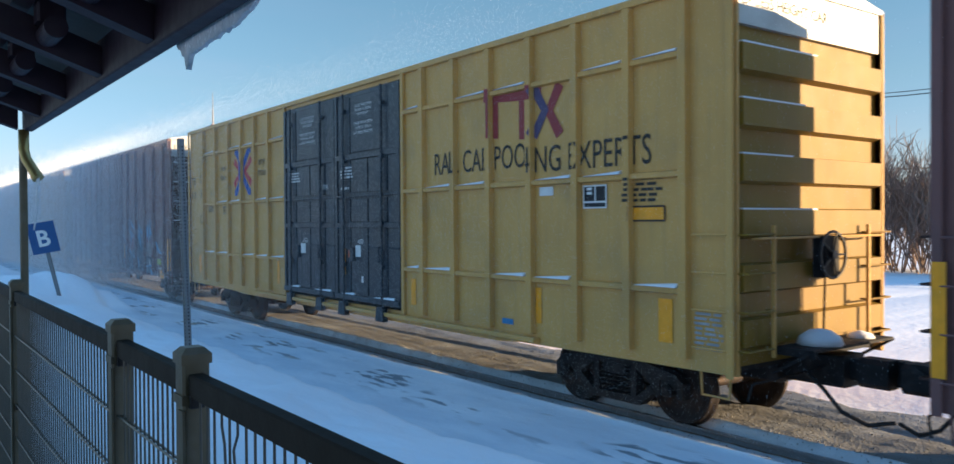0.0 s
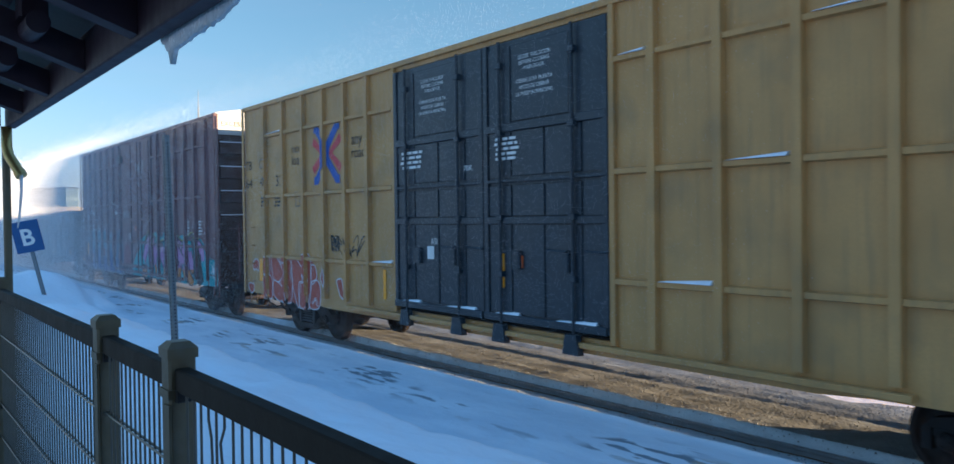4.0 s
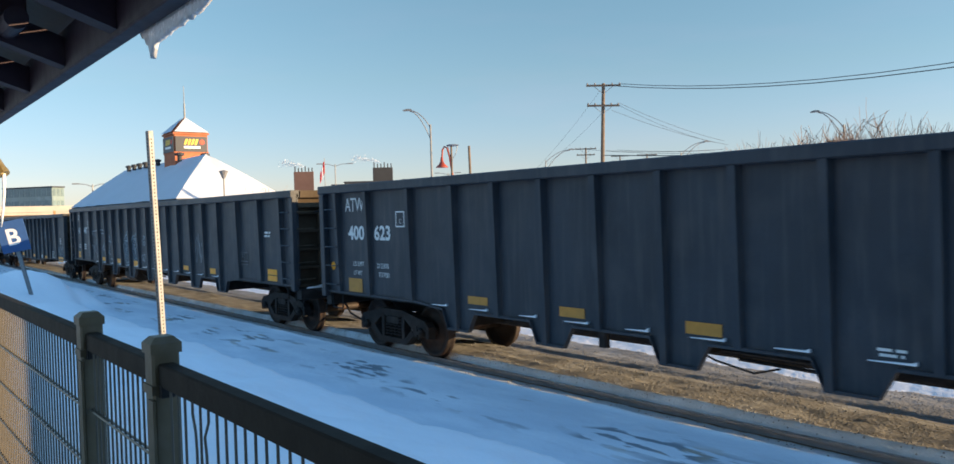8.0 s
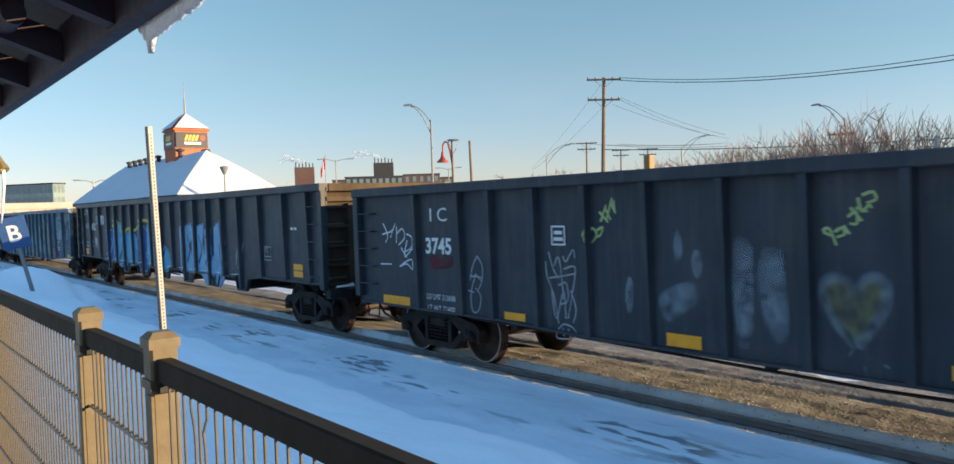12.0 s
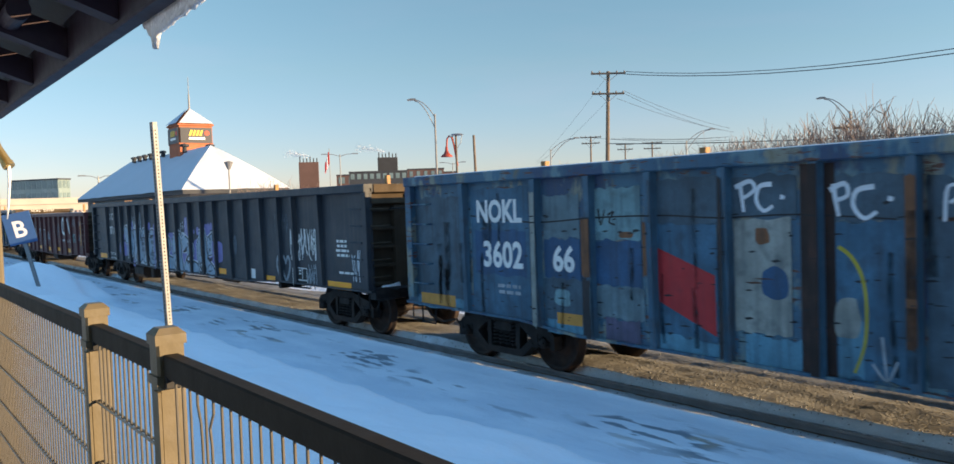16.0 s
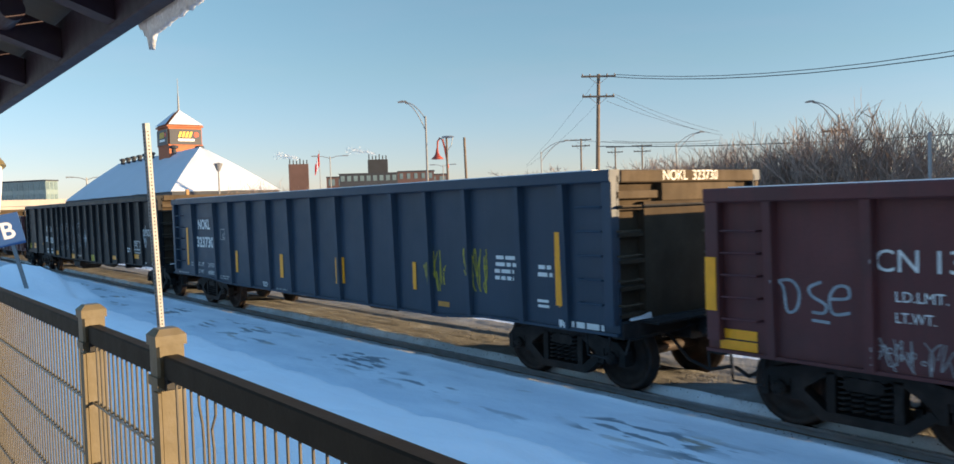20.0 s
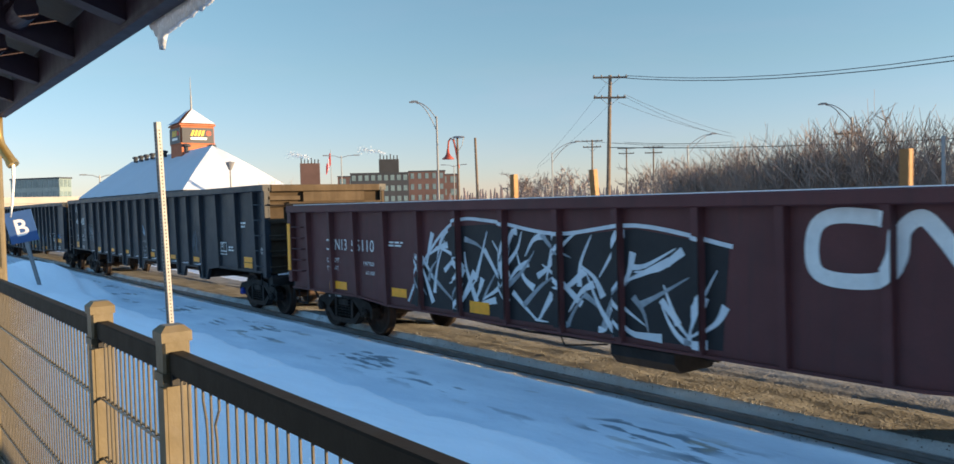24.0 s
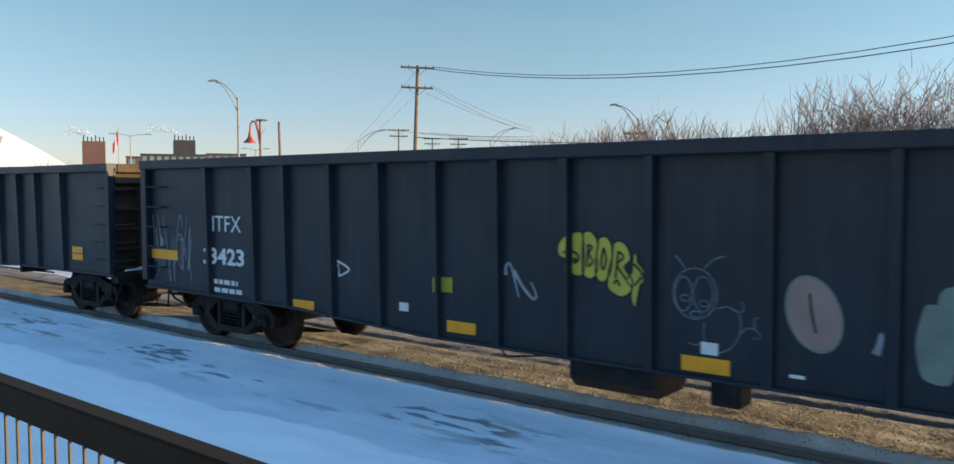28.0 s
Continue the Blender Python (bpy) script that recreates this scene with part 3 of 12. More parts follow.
def build_shelter():
    """The deck that the camera stands on, its railing and the eave of the roof above."""
    deck = Geo().box(-60, 20, -8, 0.80, -0.6, 0.985)
    solo("platform_deck", deck, M_DECKFLOOR, "raised concrete platform deck behind the railing", "platform", kind="structure")
    # out of view, added only to shade the deck from the sun
    solo("wall_east", Geo().box(4.02, 4.25, -2.7, 0.62, 0.98, 4.9), M_ROOFBEAM, "plain dark unseen wall added to keep sun off the deck", "wall", kind="structure")
    # eave: edge beam, sloping rafters, deck above
    ex0, ex1, ey = -6.95, 4.0, 0.95
    roof = thing("canopy_roof", (0, 0, 0), "plum-painted steel canopy roof with exposed rafters", "roof", kind="structure")
    beam = Geo().box(ex0, ex1, ey - 0.072, ey, 3.265, 3.47, 0.006)
    part("edge_beam", beam, M_ROOFBEAM, roof)
    part("end_beam", Geo().extrude([(ey - 0.11, 3.27), (ey - 0.11, 3.46), (-2.6, 3.46 + 2.88 * 0.42), (-2.6, 3.27 + 2.88 * 0.42)], 0, ex0 - 0.004, ex0 + 0.09), M_ROOFBEAM, roof)
    x = -6.2
    while x < ex1:
        r = Geo().extrude([(ey - 0.074, 3.285), (ey - 0.074, 3.425), (-2.6, 3.44 + 2.88 * 0.42), (-2.6, 3.30 + 2.88 * 0.42)], 0, x, x + 0.10)
        part("rafter", r, M_ROOFBEAM, roof)
        tilt = Geo().tube([(x + 0.10, 0.64, 3.44), (x + 0.34, 0.64, 3.44)], 0.05, 20)
        part("conduit_can", tilt, M_ROOFBEAM, roof, "dark round fitting between the rafters")
        part("conduit_box", Geo().box(x + 0.12, x + 0.24, 0.58, 0.70, 3.48, 3.66, 0.01), M_ROOFBEAM, roof)
        x += 0.92
    for y0 in (0.50, -0.35, -1.2, -2.0):
        z0 = 3.445 + 0.42 * (ey - 0.1 - y0)
        part("purlin", Geo().extrude([(y0, z0), (y0 + 0.07, z0 - 0.03), (y0 + 0.07, z0 + 0.055), (y0, z0 + 0.085)], 0, ex0 + 0.1, ex1), M_ROOFBEAM, roof)
    top = Geo().extrude([(ey + 0.03, 3.5), (ey + 0.03, 3.535), (-2.6, 3.565 + 2.93 * 0.42), (-2.6, 3.53 + 2.93 * 0.42)], 0, ex0 - 0.03, ex1)
    part("roof_deck", top, M_DECK, roof, "pale metal deck")
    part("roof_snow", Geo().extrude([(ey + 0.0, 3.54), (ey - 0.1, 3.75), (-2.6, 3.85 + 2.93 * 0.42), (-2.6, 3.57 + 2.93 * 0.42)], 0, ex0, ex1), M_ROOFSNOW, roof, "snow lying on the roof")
    # ice hanging from the eave
    rng = random.Random(8)
    ice = Geo()
    xa, xb, nseg = -3.34, -2.52, 34
    tops, bots = [], []
    for i in range(nseg + 1):
        u = i / nseg
        x = xa + (xb - xa) * u
        drop = 0.062 * sm(0.0, 0.13, u) * (1 - 0.55 * u) * (1 if u < 0.8 else max(0.1, 1 - (u - 0.8) / 0.2)) + 0.015 * rng.random()
        drop += 0.07 * math.exp(-((u - 0.14) / 0.014) ** 2)
        y0 = ey + 0.012
        tops.append((x, y0, 3.50))
        bots.append((x, y0, 3.275 - drop))
    for dy, sgn in ((0.0, 1), (0.075, -1)):
        k = len(ice.v)
        for i in range(nseg + 1):
            bulge = dy + (0.02 * rng.random() if dy else 0)
            ice.v += [(tops[i][0], tops[i][1] + bulge, tops[i][2]), (tops[i][0], tops[i][1] + 0.6 * bulge, 0.45 * tops[i][2] + 0.55 * bots[i][2]), (bots[i][0], bots[i][1] + 0.25 * bulge, bots[i][2])]
        for i in range(nseg):
            for j in (0, 1):
                ice.f.append((k + 3 * i + j, k + 3 * i + j + 1, k + 3 * i + j + 4, k + 3 * i + j + 3))
    h = 3 * (nseg + 1)
    ice.f += [(3 * i + 2, 3 * i + 5, h + 3 * i + 5, h + 3 * i + 2) for i in range(nseg)] + [(3 * i, 3 * i + 3, h + 3 * i + 3, h + 3 * i) for i in range(nseg)]
    ice.f += [(0, 1, h + 1, h), (1, 2, h + 2, h + 1), (h - 3, h - 2, 2 * h - 2, 2 * h - 3), (h - 2, h - 1, 2 * h - 1, 2 * h - 2)]
    solo("ice_sheet", ice, M_ICE, "lump of frozen snow with a thin icicle hanging from the eave", "ice", smooth=True)
    # gutter spout and its pole at the corner of the roof
    sp = thing("gutter_spout", (-6.9, 0.86, 0), "brass-coloured gutter spout on a slender pole with a trail of ice", "gutter spout")
    part("pole", Geo().tube([(-0.05, 0.02, 0.7), (-0.05, 0.02, 3.27)], 0.028, 10), M_FENCE, sp)
    part("spout", Geo().tube([(0, 0.02, 3.27), (0.0, 0.02, 3.12), (0.03, 0.03, 3.05), (0.13, 0.08, 2.93), (0.145, 0.09, 2.905)], 0.037, 14), M_BRASS, sp, smooth=True)
    part("spout_collar", Geo().tube([(0.13, 0.08, 2.93), (0.147, 0.092, 2.90)], 0.042, 14), M_BRASS, sp)
    part("ice_trail", Geo().tube([(0.145, 0.09, 2.91), (0.13, 0.09, 2.78), (0.10, 0.08, 2.62), (0.07, 0.07, 2.52)], 0.013, 8, 0.006), M_ICE, sp, "thin frozen trickle", True)


build_shelter()


def build_fence():
    """Railing: square posts with pyramid caps, box top rails and panels of welded wire."""
    fy, ztop = 0.60, 2.21
    fence = thing("platform_railing", (0, 0, 0), "taupe metal railing with capped posts and welded-wire panels", "railing", kind="")
    posts = [-7.5, -5.08, -2.73, -2.005, 0.42, 2.9]
    w = 0.0325
    for i, x in enumerate(posts):
        zt = ztop + 0.033
        p = part("post", Geo().box(x - w, x + w, fy - w, fy + w, 0.985, zt, 0.006), M_FENCE, fence)
        k = w + 0.004
        cap = Geo().box(x - k, x + k, fy - k, fy + k, zt - 0.022, zt + 0.002)
        n0 = len(cap.v)
        cap.v += [(x - k, fy - k, zt + 0.002), (x + k, fy - k, zt + 0.002), (x + k, fy + k, zt + 0.002), (x - k, fy + k, zt + 0.002),
                  (x - 0.6 * k, fy - 0.6 * k, zt + 0.017), (x + 0.6 * k, fy - 0.6 * k, zt + 0.017), (x + 0.6 * k, fy + 0.6 * k, zt + 0.017), (x - 0.6 * k, fy + 0.6 * k, zt + 0.017)]
        cap.f += [(n0 + a, n0 + (a + 1) % 4, n0 + 4 + (a + 1) % 4, n0 + 4 + a) for a in range(4)] + [(n0 + 4, n0 + 5, n0 + 6, n0 + 7)]
        part("post_cap", cap, M_FENCE, p)
        part("clamp_band", Geo().box(x - w - 0.004, x + w + 0.004, fy - w - 0.004, fy + w + 0.004, zt - 0.118, zt - 0.096), M_FENCE, p)
        part("bracket", Geo().box(x + w - 0.002, x + w + 0.022, fy - 0.02, fy + 0.012, zt - 0.125, zt - 0.095, 0.003), M_CLIP, p)
        part("panel_flange", Geo().box(x + w * 0.2, x + w + 0.012, fy - w - 0.006, fy - w + 0.001, 0.99, zt - 0.13), M_FENCE, p)
        part("bracket", Geo().box(x + w, x + w + 0.016, fy - 0.018, fy + 0.01, 1.55, 1.575, 0.003), M_CLIP, p)
    for i in range(len(posts) - 1):
        xa, xb = posts[i] + w, posts[i + 1] - w
        zr = ztop - 0.012
        # the rail takes the shade-dark copy of the post paint
        panel = part("top_rail", Geo().box(xa, xb, fy - 0.019, fy + 0.019, zr - 0.056, zr, 0.004), M_RAILING, fence)
        pitch = 0.05
        n = int((xb - xa) / pitch)
        bent = {3: 0.02, 4: -0.02} if i == 3 else {}
        if i >= 3:
            bent = {4: 0.022, 6: -0.02}
        for k in range(1, n + 1):
            x = xa + 0.008 + k * (xb - xa - 0.016) / (n + 1)
            d = bent.get(k, 0)
            pts = [(x + d, fy - 0.01, 1.05), (x + d * 0.9, fy - 0.01, zr - 0.16), (x + d, fy - 0.012, zr - 0.12), (x + 0.0, fy - 0.01, zr - 0.085), (x, fy - 0.01, zr - 0.05)] if d else [(x, fy - 0.01, 1.05), (x, fy - 0.01, zr - 0.05)]
            wire = Geo().tube(pts, 0.0032, 6)
            part("upright_wire", wire, M_WIRE, panel)
        if i != 3:
            for z in (1.22, 1.40, 1.58, 1.77, 1.955) if i < 2 else (1.40, 1.58, 1.77, 1.96):
                for dy in (-0.016, -0.004):
                    part("cross_wire", Geo().tube([(xa, fy + dy, z), (xb, fy + dy, z)], 0.0036, 6), M_WIRE, panel)
        else:
            for z in (1.2, 1.45):
                part("cross_wire", Geo().tube([(xa, fy - 0.016, z), (xb, fy - 0.016, z)], 0.0036, 6), M_WIRE, panel)


build_fence()


def build_signs():
    sp = thing("sign_post", (-6.20, 1.905, 0), "bare galvanised perforated sign post standing in the snow", "sign post", rz=14.0)
    post = part("post", Geo().box(-0.021, 0.021, -0.021, 0.021, 0.5, 3.2, 0.004), M_POST, sp)
    ring = [(0.0065 * math.cos(a * math.pi / 4), 0.0065 * math.sin(a * math.pi / 4)) for a in range(8)]
    hole = [Geo().extrude(ring, 0, 0.0208, 0.0216).mesh("punched_hole"), Geo().extrude(ring, 1, -0.0216, -0.0208).mesh("punched_hole")]
    for k in range(96):
        for me in hole:
            part("punched_hole", me, M_DARKHOLE, post).location = (0, 0, 0.62 + k * 0.0265)
    sp.matrix_basis = pose(-6.20, 1.905, 0, 1.2, -0.8, 14.0)
    b = thing("platform_sign", (-23.3, 3.80, 0.35), "blue sign with a white letter B on a leaning post", "sign")
    b.matrix_basis = pose(-23.3, 3.80, 0.58, 9.0, -10.0, 62.0)
    part("post", Geo().box(-0.045, 0.045, -0.03, 0.03, -0.5, 1.75, 0.008), M_POST, b)
    plate = part("plate", Geo().box(-0.33, 0.33, -0.055, -0.032, 1.30, 2.10, 0.0), M_SIGNBLUE, b)
    me = text_mesh("B", 0.42, 0.012)
    me.materials.append(M_WHITE)
    t = new("letter", me)
    t.parent = plate
    t.matrix_basis = pose(-0.17, -0.058, 1.49, 90, 0, 0)


build_signs()

# ---- the train: cars are built about their own middle at rail height, front towards +X, camera's side at -Y ----
H0 = CAR_HALF
WHEEL_R = 0.457
MESHES = {}


def shared(key, make, smooth=False):
    if key not in MESHES:
        MESHES[key] = make().mesh(key, smooth)
    return MESHES[key]


def wheelset_geo():
    g = Geo().tube([(0, -1.02, 0), (0, 1.02, 0)], 0.075, 14)
    for s in (-1, 1):
        prof = [(0.10, s * 0.66), (0.12, s * 0.80), (0.20, s * 0.80), (0.25, s * 0.765), (0.33, s * 0.755), (0.385, s * 0.80), (0.40, s * 0.825), (0.448, s * 0.825), (0.457, s * 0.80), (0.459, s * 0.735), (0.485, s * 0.715), (0.485, s * 0.69), (0.40, s * 0.685), (0.34, s * 0.72), (0.20, s * 0.72), (0.12, s * 0.66)]
        g.lathe(prof, "y", 32)
    return g


def cap_geo():
    g = Geo().lathe([(0.0, -1.13), (0.06, -1.13), (0.085, -1.11), (0.09, -1.0), (0.0, -1.0)], "y", 12)
    for k in range(3):
        a = k * 2.094
        g.lathe([(0.0, -1.15), (0.014, -1.15), (0.014, -1.12), (0.0, -1.12)], "y", 6, (0.05 * math.cos(a), 0, 0.05 * math.sin(a)))
    return g


def frame_geo(y):
    """A cast side frame: arched compression member, tension member, two pedestals and a window for the springs."""
    g = Geo()
    # built as separate members round the openings
    th = 0.075
    g.extrude([(-1.13, 0.36), (-1.04, 0.36), (-1.04, 0.57), (-0.77, 0.57), (-0.77, 0.36), (-0.66, 0.36), (-0.62, 0.50), (-0.34, 0.68), (-0.34, 0.80), (-0.70, 0.72), (-1.02, 0.66), (-1.13, 0.56)], 1, y - th, y + th)
    g.extrude([(1.13, 0.36), (1.04, 0.36), (1.04, 0.57), (0.77, 0.57), (0.77, 0.36), (0.66, 0.36), (0.62, 0.50), (0.34, 0.68), (0.34, 0.80), (0.70, 0.72), (1.02, 0.66), (1.13, 0.56)], 1, y - th, y + th)
    g.box(-0.34, 0.34, y - th, y + th, 0.68, 0.80)
    g.extrude([(-0.70, 0.40), (-0.44, 0.19), (0.44, 0.19), (0.70, 0.40), (0.62, 0.47), (0.38, 0.29), (-0.38, 0.29), (-0.62, 0.47)], 1, y - th - 0.01, y + th)
    g.box(-0.38, -0.29, y - th, y + th, 0.28, 0.70)
    g.box(0.29, 0.38, y - th, y + th, 0.28, 0.70)
    return g


def spring_geo():
    return Geo().tube([(0.068 * math.cos(k * 0.7), 0.068 * math.sin(k * 0.7), 0.30 + k * 0.0062) for k in range(62)], 0.016, 5)


def build_truck(car, x, cap_mat, odd=None):
    """Four-wheel truck; returns its two wheelsets for the rolling."""
    tr = new("truck")
    tr.parent = car
    tr.location = (x, 0, 0)
    sets = []
    for s in (-1, 1):
        y = s * 1.0
        part("side_frame", shared(f"side_frame{s}", lambda: frame_geo(y)), M_UNDER, tr)
        for x2 in (-0.21, -0.07, 0.07, 0.21):
            part("spring", shared("spring", spring_geo), M_UNDER, tr).location = (x2, y, 0)
        # plate added behind the springs to block sunlight showing between the coils
        part("spring_seat", shared(f"spring_seat{s}", lambda: Geo().box(-0.29, 0.29, s * 0.9 - 0.02, s * 0.9 + 0.02, 0.28, 0.69)), M_UNDER, tr)
    part("bolster", shared("bolster", lambda: Geo().box(-0.2, 0.2, -1.08, 1.08, 0.54, 0.67, 0.03).box(-0.26, 0.26, -0.35, 0.35, 0.66, 0.80, 0.03)), M_UNDER, tr)
    part("brake_beam", shared("brake_beam", lambda: Geo().box(-0.48, -0.40, -0.9, 0.9, 0.34, 0.43).box(0.40, 0.48, -0.9, 0.9, 0.34, 0.43).box(-0.49, -0.41, -0.80, -0.70, 0.25, 0.56).box(0.41, 0.49, -0.80, -0.70, 0.25, 0.56)), M_UNDER, tr)
    for dx in (-0.905, 0.905):
        ws = part("wheelset", shared("wheelset", wheelset_geo, True), M_WHEEL, tr)
        ws.location = (dx, 0, WHEEL_R)
        ws["dx"] = dx
        sets.append(ws)
        cm = odd if odd and dx < 0 else cap_mat
        c = part("bearing_cap", shared(f"bearing_cap_{cm.name}", cap_geo), cm, tr)
        c.location = (dx, 0, WHEEL_R)
        part("bearing_adapter", shared("adapter", lambda: Geo().box(-0.12, 0.12, -1.07, -0.93, 0.02, 0.13, 0.02)), M_UNDER, tr).location = (dx, 0, WHEEL_R)
    return sets


def coupler_geo(s):
    g = Geo().box(min(0, s * 0.62), max(0, s * 0.62), -0.09, 0.09, 0.74, 0.98, 0.03)
    g.box(min(s * 0.60, s * 0.93), max(s * 0.60, s * 0.93), -0.20, 0.10, 0.70, 1.02, 0.05)
    g.box(min(s * 0.86, s * 1.0), max(s * 0.86, s * 1.0), 0.02, 0.2, 0.72, 1.0, 0.04)
    return g


def hose_geo(s):
    return Geo().tube([(s * 0.1, -0.35, 0.80), (s * 0.3, -0.36, 0.66), (s * 0.5, -0.32, 0.42), (s * 0.75, -0.22, 0.30), (s * 1.0, -0.12, 0.36)], 0.024, 7)


def build_ends(car, hl, gap, zf):
    """Couplers, air hoses, end sills and cut levers at both ends."""
    for s in (-1, 1):
        c = part("coupler", shared(f"coupler{s}", lambda: coupler_geo(s)), M_UNDER, car)
        c.location = (s * (hl - 0.62 + max(0.0, gap / 2 - 0.38)), 0, 0)
        part("draft_sill", Geo().box(min(s * (hl - 1.3), s * (hl + gap / 2 - 0.55)), max(s * (hl - 1.3), s * (hl + gap / 2 - 0.55)), -0.22, 0.22, 0.66, 1.02, 0.02), M_UNDER, car)
        h = part("air_hose", shared(f"hose{s}", lambda: hose_geo(s)), M_CLIP, car)
        h.location = (s * (hl - 0.72 + gap / 2 - 0.3), 0, 0)
        part("cut_lever", Geo().tube([(s * (hl + 0.06), -1.45, 0.62), (s * (hl + 0.10), -1.42, 0.80), (s * (hl + 0.10), -0.5, 0.82), (s * (hl + 0.25), -0.25, 0.9)], 0.014, 6), M_UNDER, car)


def ladder(car, x, z0, z1, y, rungs, w=0.42, depth=0.09, face="side", material=None, xs=None):
    """Stiles and rungs, each rung a part. face: side of the car, or its end at x."""
    la = new("ladder")
    la.parent = car
    mt = material or M_UNDER
    for k in range(rungs):
        z = z0 + (z1 - z0) * k / max(1, rungs - 1)
        if face == "side":
            pts = [(x - w / 2, y, z), (x - w / 2, y - depth, z), (x + w / 2, y - depth, z), (x + w / 2, y, z)]
        else:
            s = 1 if x > 0 else -1
            pts = [(x, y, z), (x + s * depth, y, z), (x + s * depth, y + w, z), (x, y + w, z)]
        part("rung", Geo().tube(pts, 0.0125, 5), mt, la)
    return la


def stirrup(car, x, z, y, material):
    part("stirrup_step", Geo().tube([(x - 0.2, y + 0.03, z), (x - 0.18, y + 0.03, z - 0.3), (x + 0.18, y + 0.03, z - 0.3), (x + 0.2, y + 0.03, z)], 0.016, 5), material, car)


def snow_ledge(car, x0, x1, y, z, seed, h=0.05, dp=0.08):
    """A wedge of snow lying on a ledge, thicker towards one end."""
    r = random.Random(seed)
    a, b = x0 + r.uniform(0.02, 0.12), x1 - r.uniform(0.02, 0.06)
    g = Geo().extrude([(y, z), (y - dp, z), (y - dp * 0.55, z + h * 0.7), (y, z + h)], 0, a, b)
    for i in range(4):
        v = g.v[i]
        g.v[i] = (v[0], v[1], z + (v[2] - z) * 0.15)
    part("snow_on_ledge", g, M_LEDGE, car)


def boxcar(name, L, top, sill, color, label, style, gap, trucks, caps=None):
    """style: 'ribbed' (belts and ribs) or 'posted' (posts alone)."""
    hl = L / 2
    car = thing(name, (0, TRACK_Y, 0), label, "boxcar", group="cars of the freight train")
    th, yo = 0.04, -H0 + 0.06
    plug = style == "plug"
    d0, d1 = (hl - 11.78, hl - 6.80) if plug else ((hl - 9.45, hl - 6.20) if style == "posted" else (hl - 9.75, hl - 5.85))
    # side sheets, near and far
    for s in (-1, 1):
        y = s * (H0 - 0.06)
        ys = (min(y, y - s * th), max(y, y - s * th))
        if s < 0:
            part("side_sheet", Geo().box(-hl, d0, *ys, sill + 0.12, top), color, car)
            part("side_sheet", Geo().box(d1, hl, *ys, sill + 0.12, top), color, car)
            part("door_lintel", Geo().box(d0, d1, *ys, top - 0.14, top), color, car)
        else:
            part("side_sheet", Geo().box(-hl, hl, *ys, sill + 0.12, top), color, car)
        # side sill, deeper between the trucks
        prof = [(-hl, sill + 0.14), (-hl, sill + 0.02), (-hl + trucks + 1.35, sill - 0.02), (-hl + trucks + 1.9, sill - 0.06), (hl - trucks - 1.9, sill - 0.06), (hl - trucks - 1.35, sill - 0.02), (hl, sill + 0.02), (hl, sill + 0.14)]
        part("side_sill", Geo().extrude(prof, 1, min(y + s * 0.0015, y - s * 0.05), max(y + s * 0.0015, y - s * 0.05)), color, car)
    part("roof", Geo().extrude([(-H0 + 0.04, top - 0.02), (-H0 + 0.04, top + 0.03), (-0.9, top + 0.14), (0.9, top + 0.14), (H0 - 0.04, top + 0.03), (H0 - 0.04, top - 0.02)], 0, -hl, hl), M_GALV, car, "galvanised roof dusted with snow")
    part("eave_angle", Geo().box(-hl, hl, -H0 + 0.005, -H0 + 0.06, top - 0.07, top + 0.02, 0.008), color, car)
    part("floor", Geo().box(-hl + 0.1, hl - 0.1, -H0 + 0.15, H0 - 0.15, sill + 0.05, sill + 0.16), M_UNDER, car)
    part("center_sill", Geo().box(-hl + 0.3, hl - 0.3, -0.35, 0.35, 0.62, sill + 0.06, 0.03), M_UNDER, car)
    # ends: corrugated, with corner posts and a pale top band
    # the end paint is a darker copy that offsets the sun falling there
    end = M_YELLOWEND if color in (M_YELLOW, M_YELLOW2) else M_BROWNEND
    for s in (-1, 1):
        x = s * hl
        xs = lambda a, b: (min(x - s * a, x - s * b), max(x - s * a, x - s * b))
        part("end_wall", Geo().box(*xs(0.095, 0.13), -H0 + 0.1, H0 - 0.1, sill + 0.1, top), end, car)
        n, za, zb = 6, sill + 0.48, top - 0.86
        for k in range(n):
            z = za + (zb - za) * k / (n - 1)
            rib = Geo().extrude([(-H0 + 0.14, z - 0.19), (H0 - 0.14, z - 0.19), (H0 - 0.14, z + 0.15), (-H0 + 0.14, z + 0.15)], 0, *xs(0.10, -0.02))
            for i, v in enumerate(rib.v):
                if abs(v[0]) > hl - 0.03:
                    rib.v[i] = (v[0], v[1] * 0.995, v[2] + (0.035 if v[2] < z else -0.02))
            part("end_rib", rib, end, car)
            if s > 0 and k > 1:
                part("snow_on_rib", Geo().box(*xs(0.09, -0.01), -H0 + 0.16, -0.5 + 0.25 * (k % 3), z + 0.128, z + 0.152), M_LEDGE, car)
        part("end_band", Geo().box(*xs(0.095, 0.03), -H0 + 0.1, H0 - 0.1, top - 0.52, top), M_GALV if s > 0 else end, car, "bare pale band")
        if s > 0:
            me = text_mesh("EXCESS HEIGHT CAR", 0.13, 0.0, 1.0)
            me.materials.append(M_LETTERBLK)
            lt = new("stencil_lettering", me)
            lt.parent = car
            lt.matrix_basis = pose(x - 0.024, -1.42, top - 0.30, 90, 0, 90)
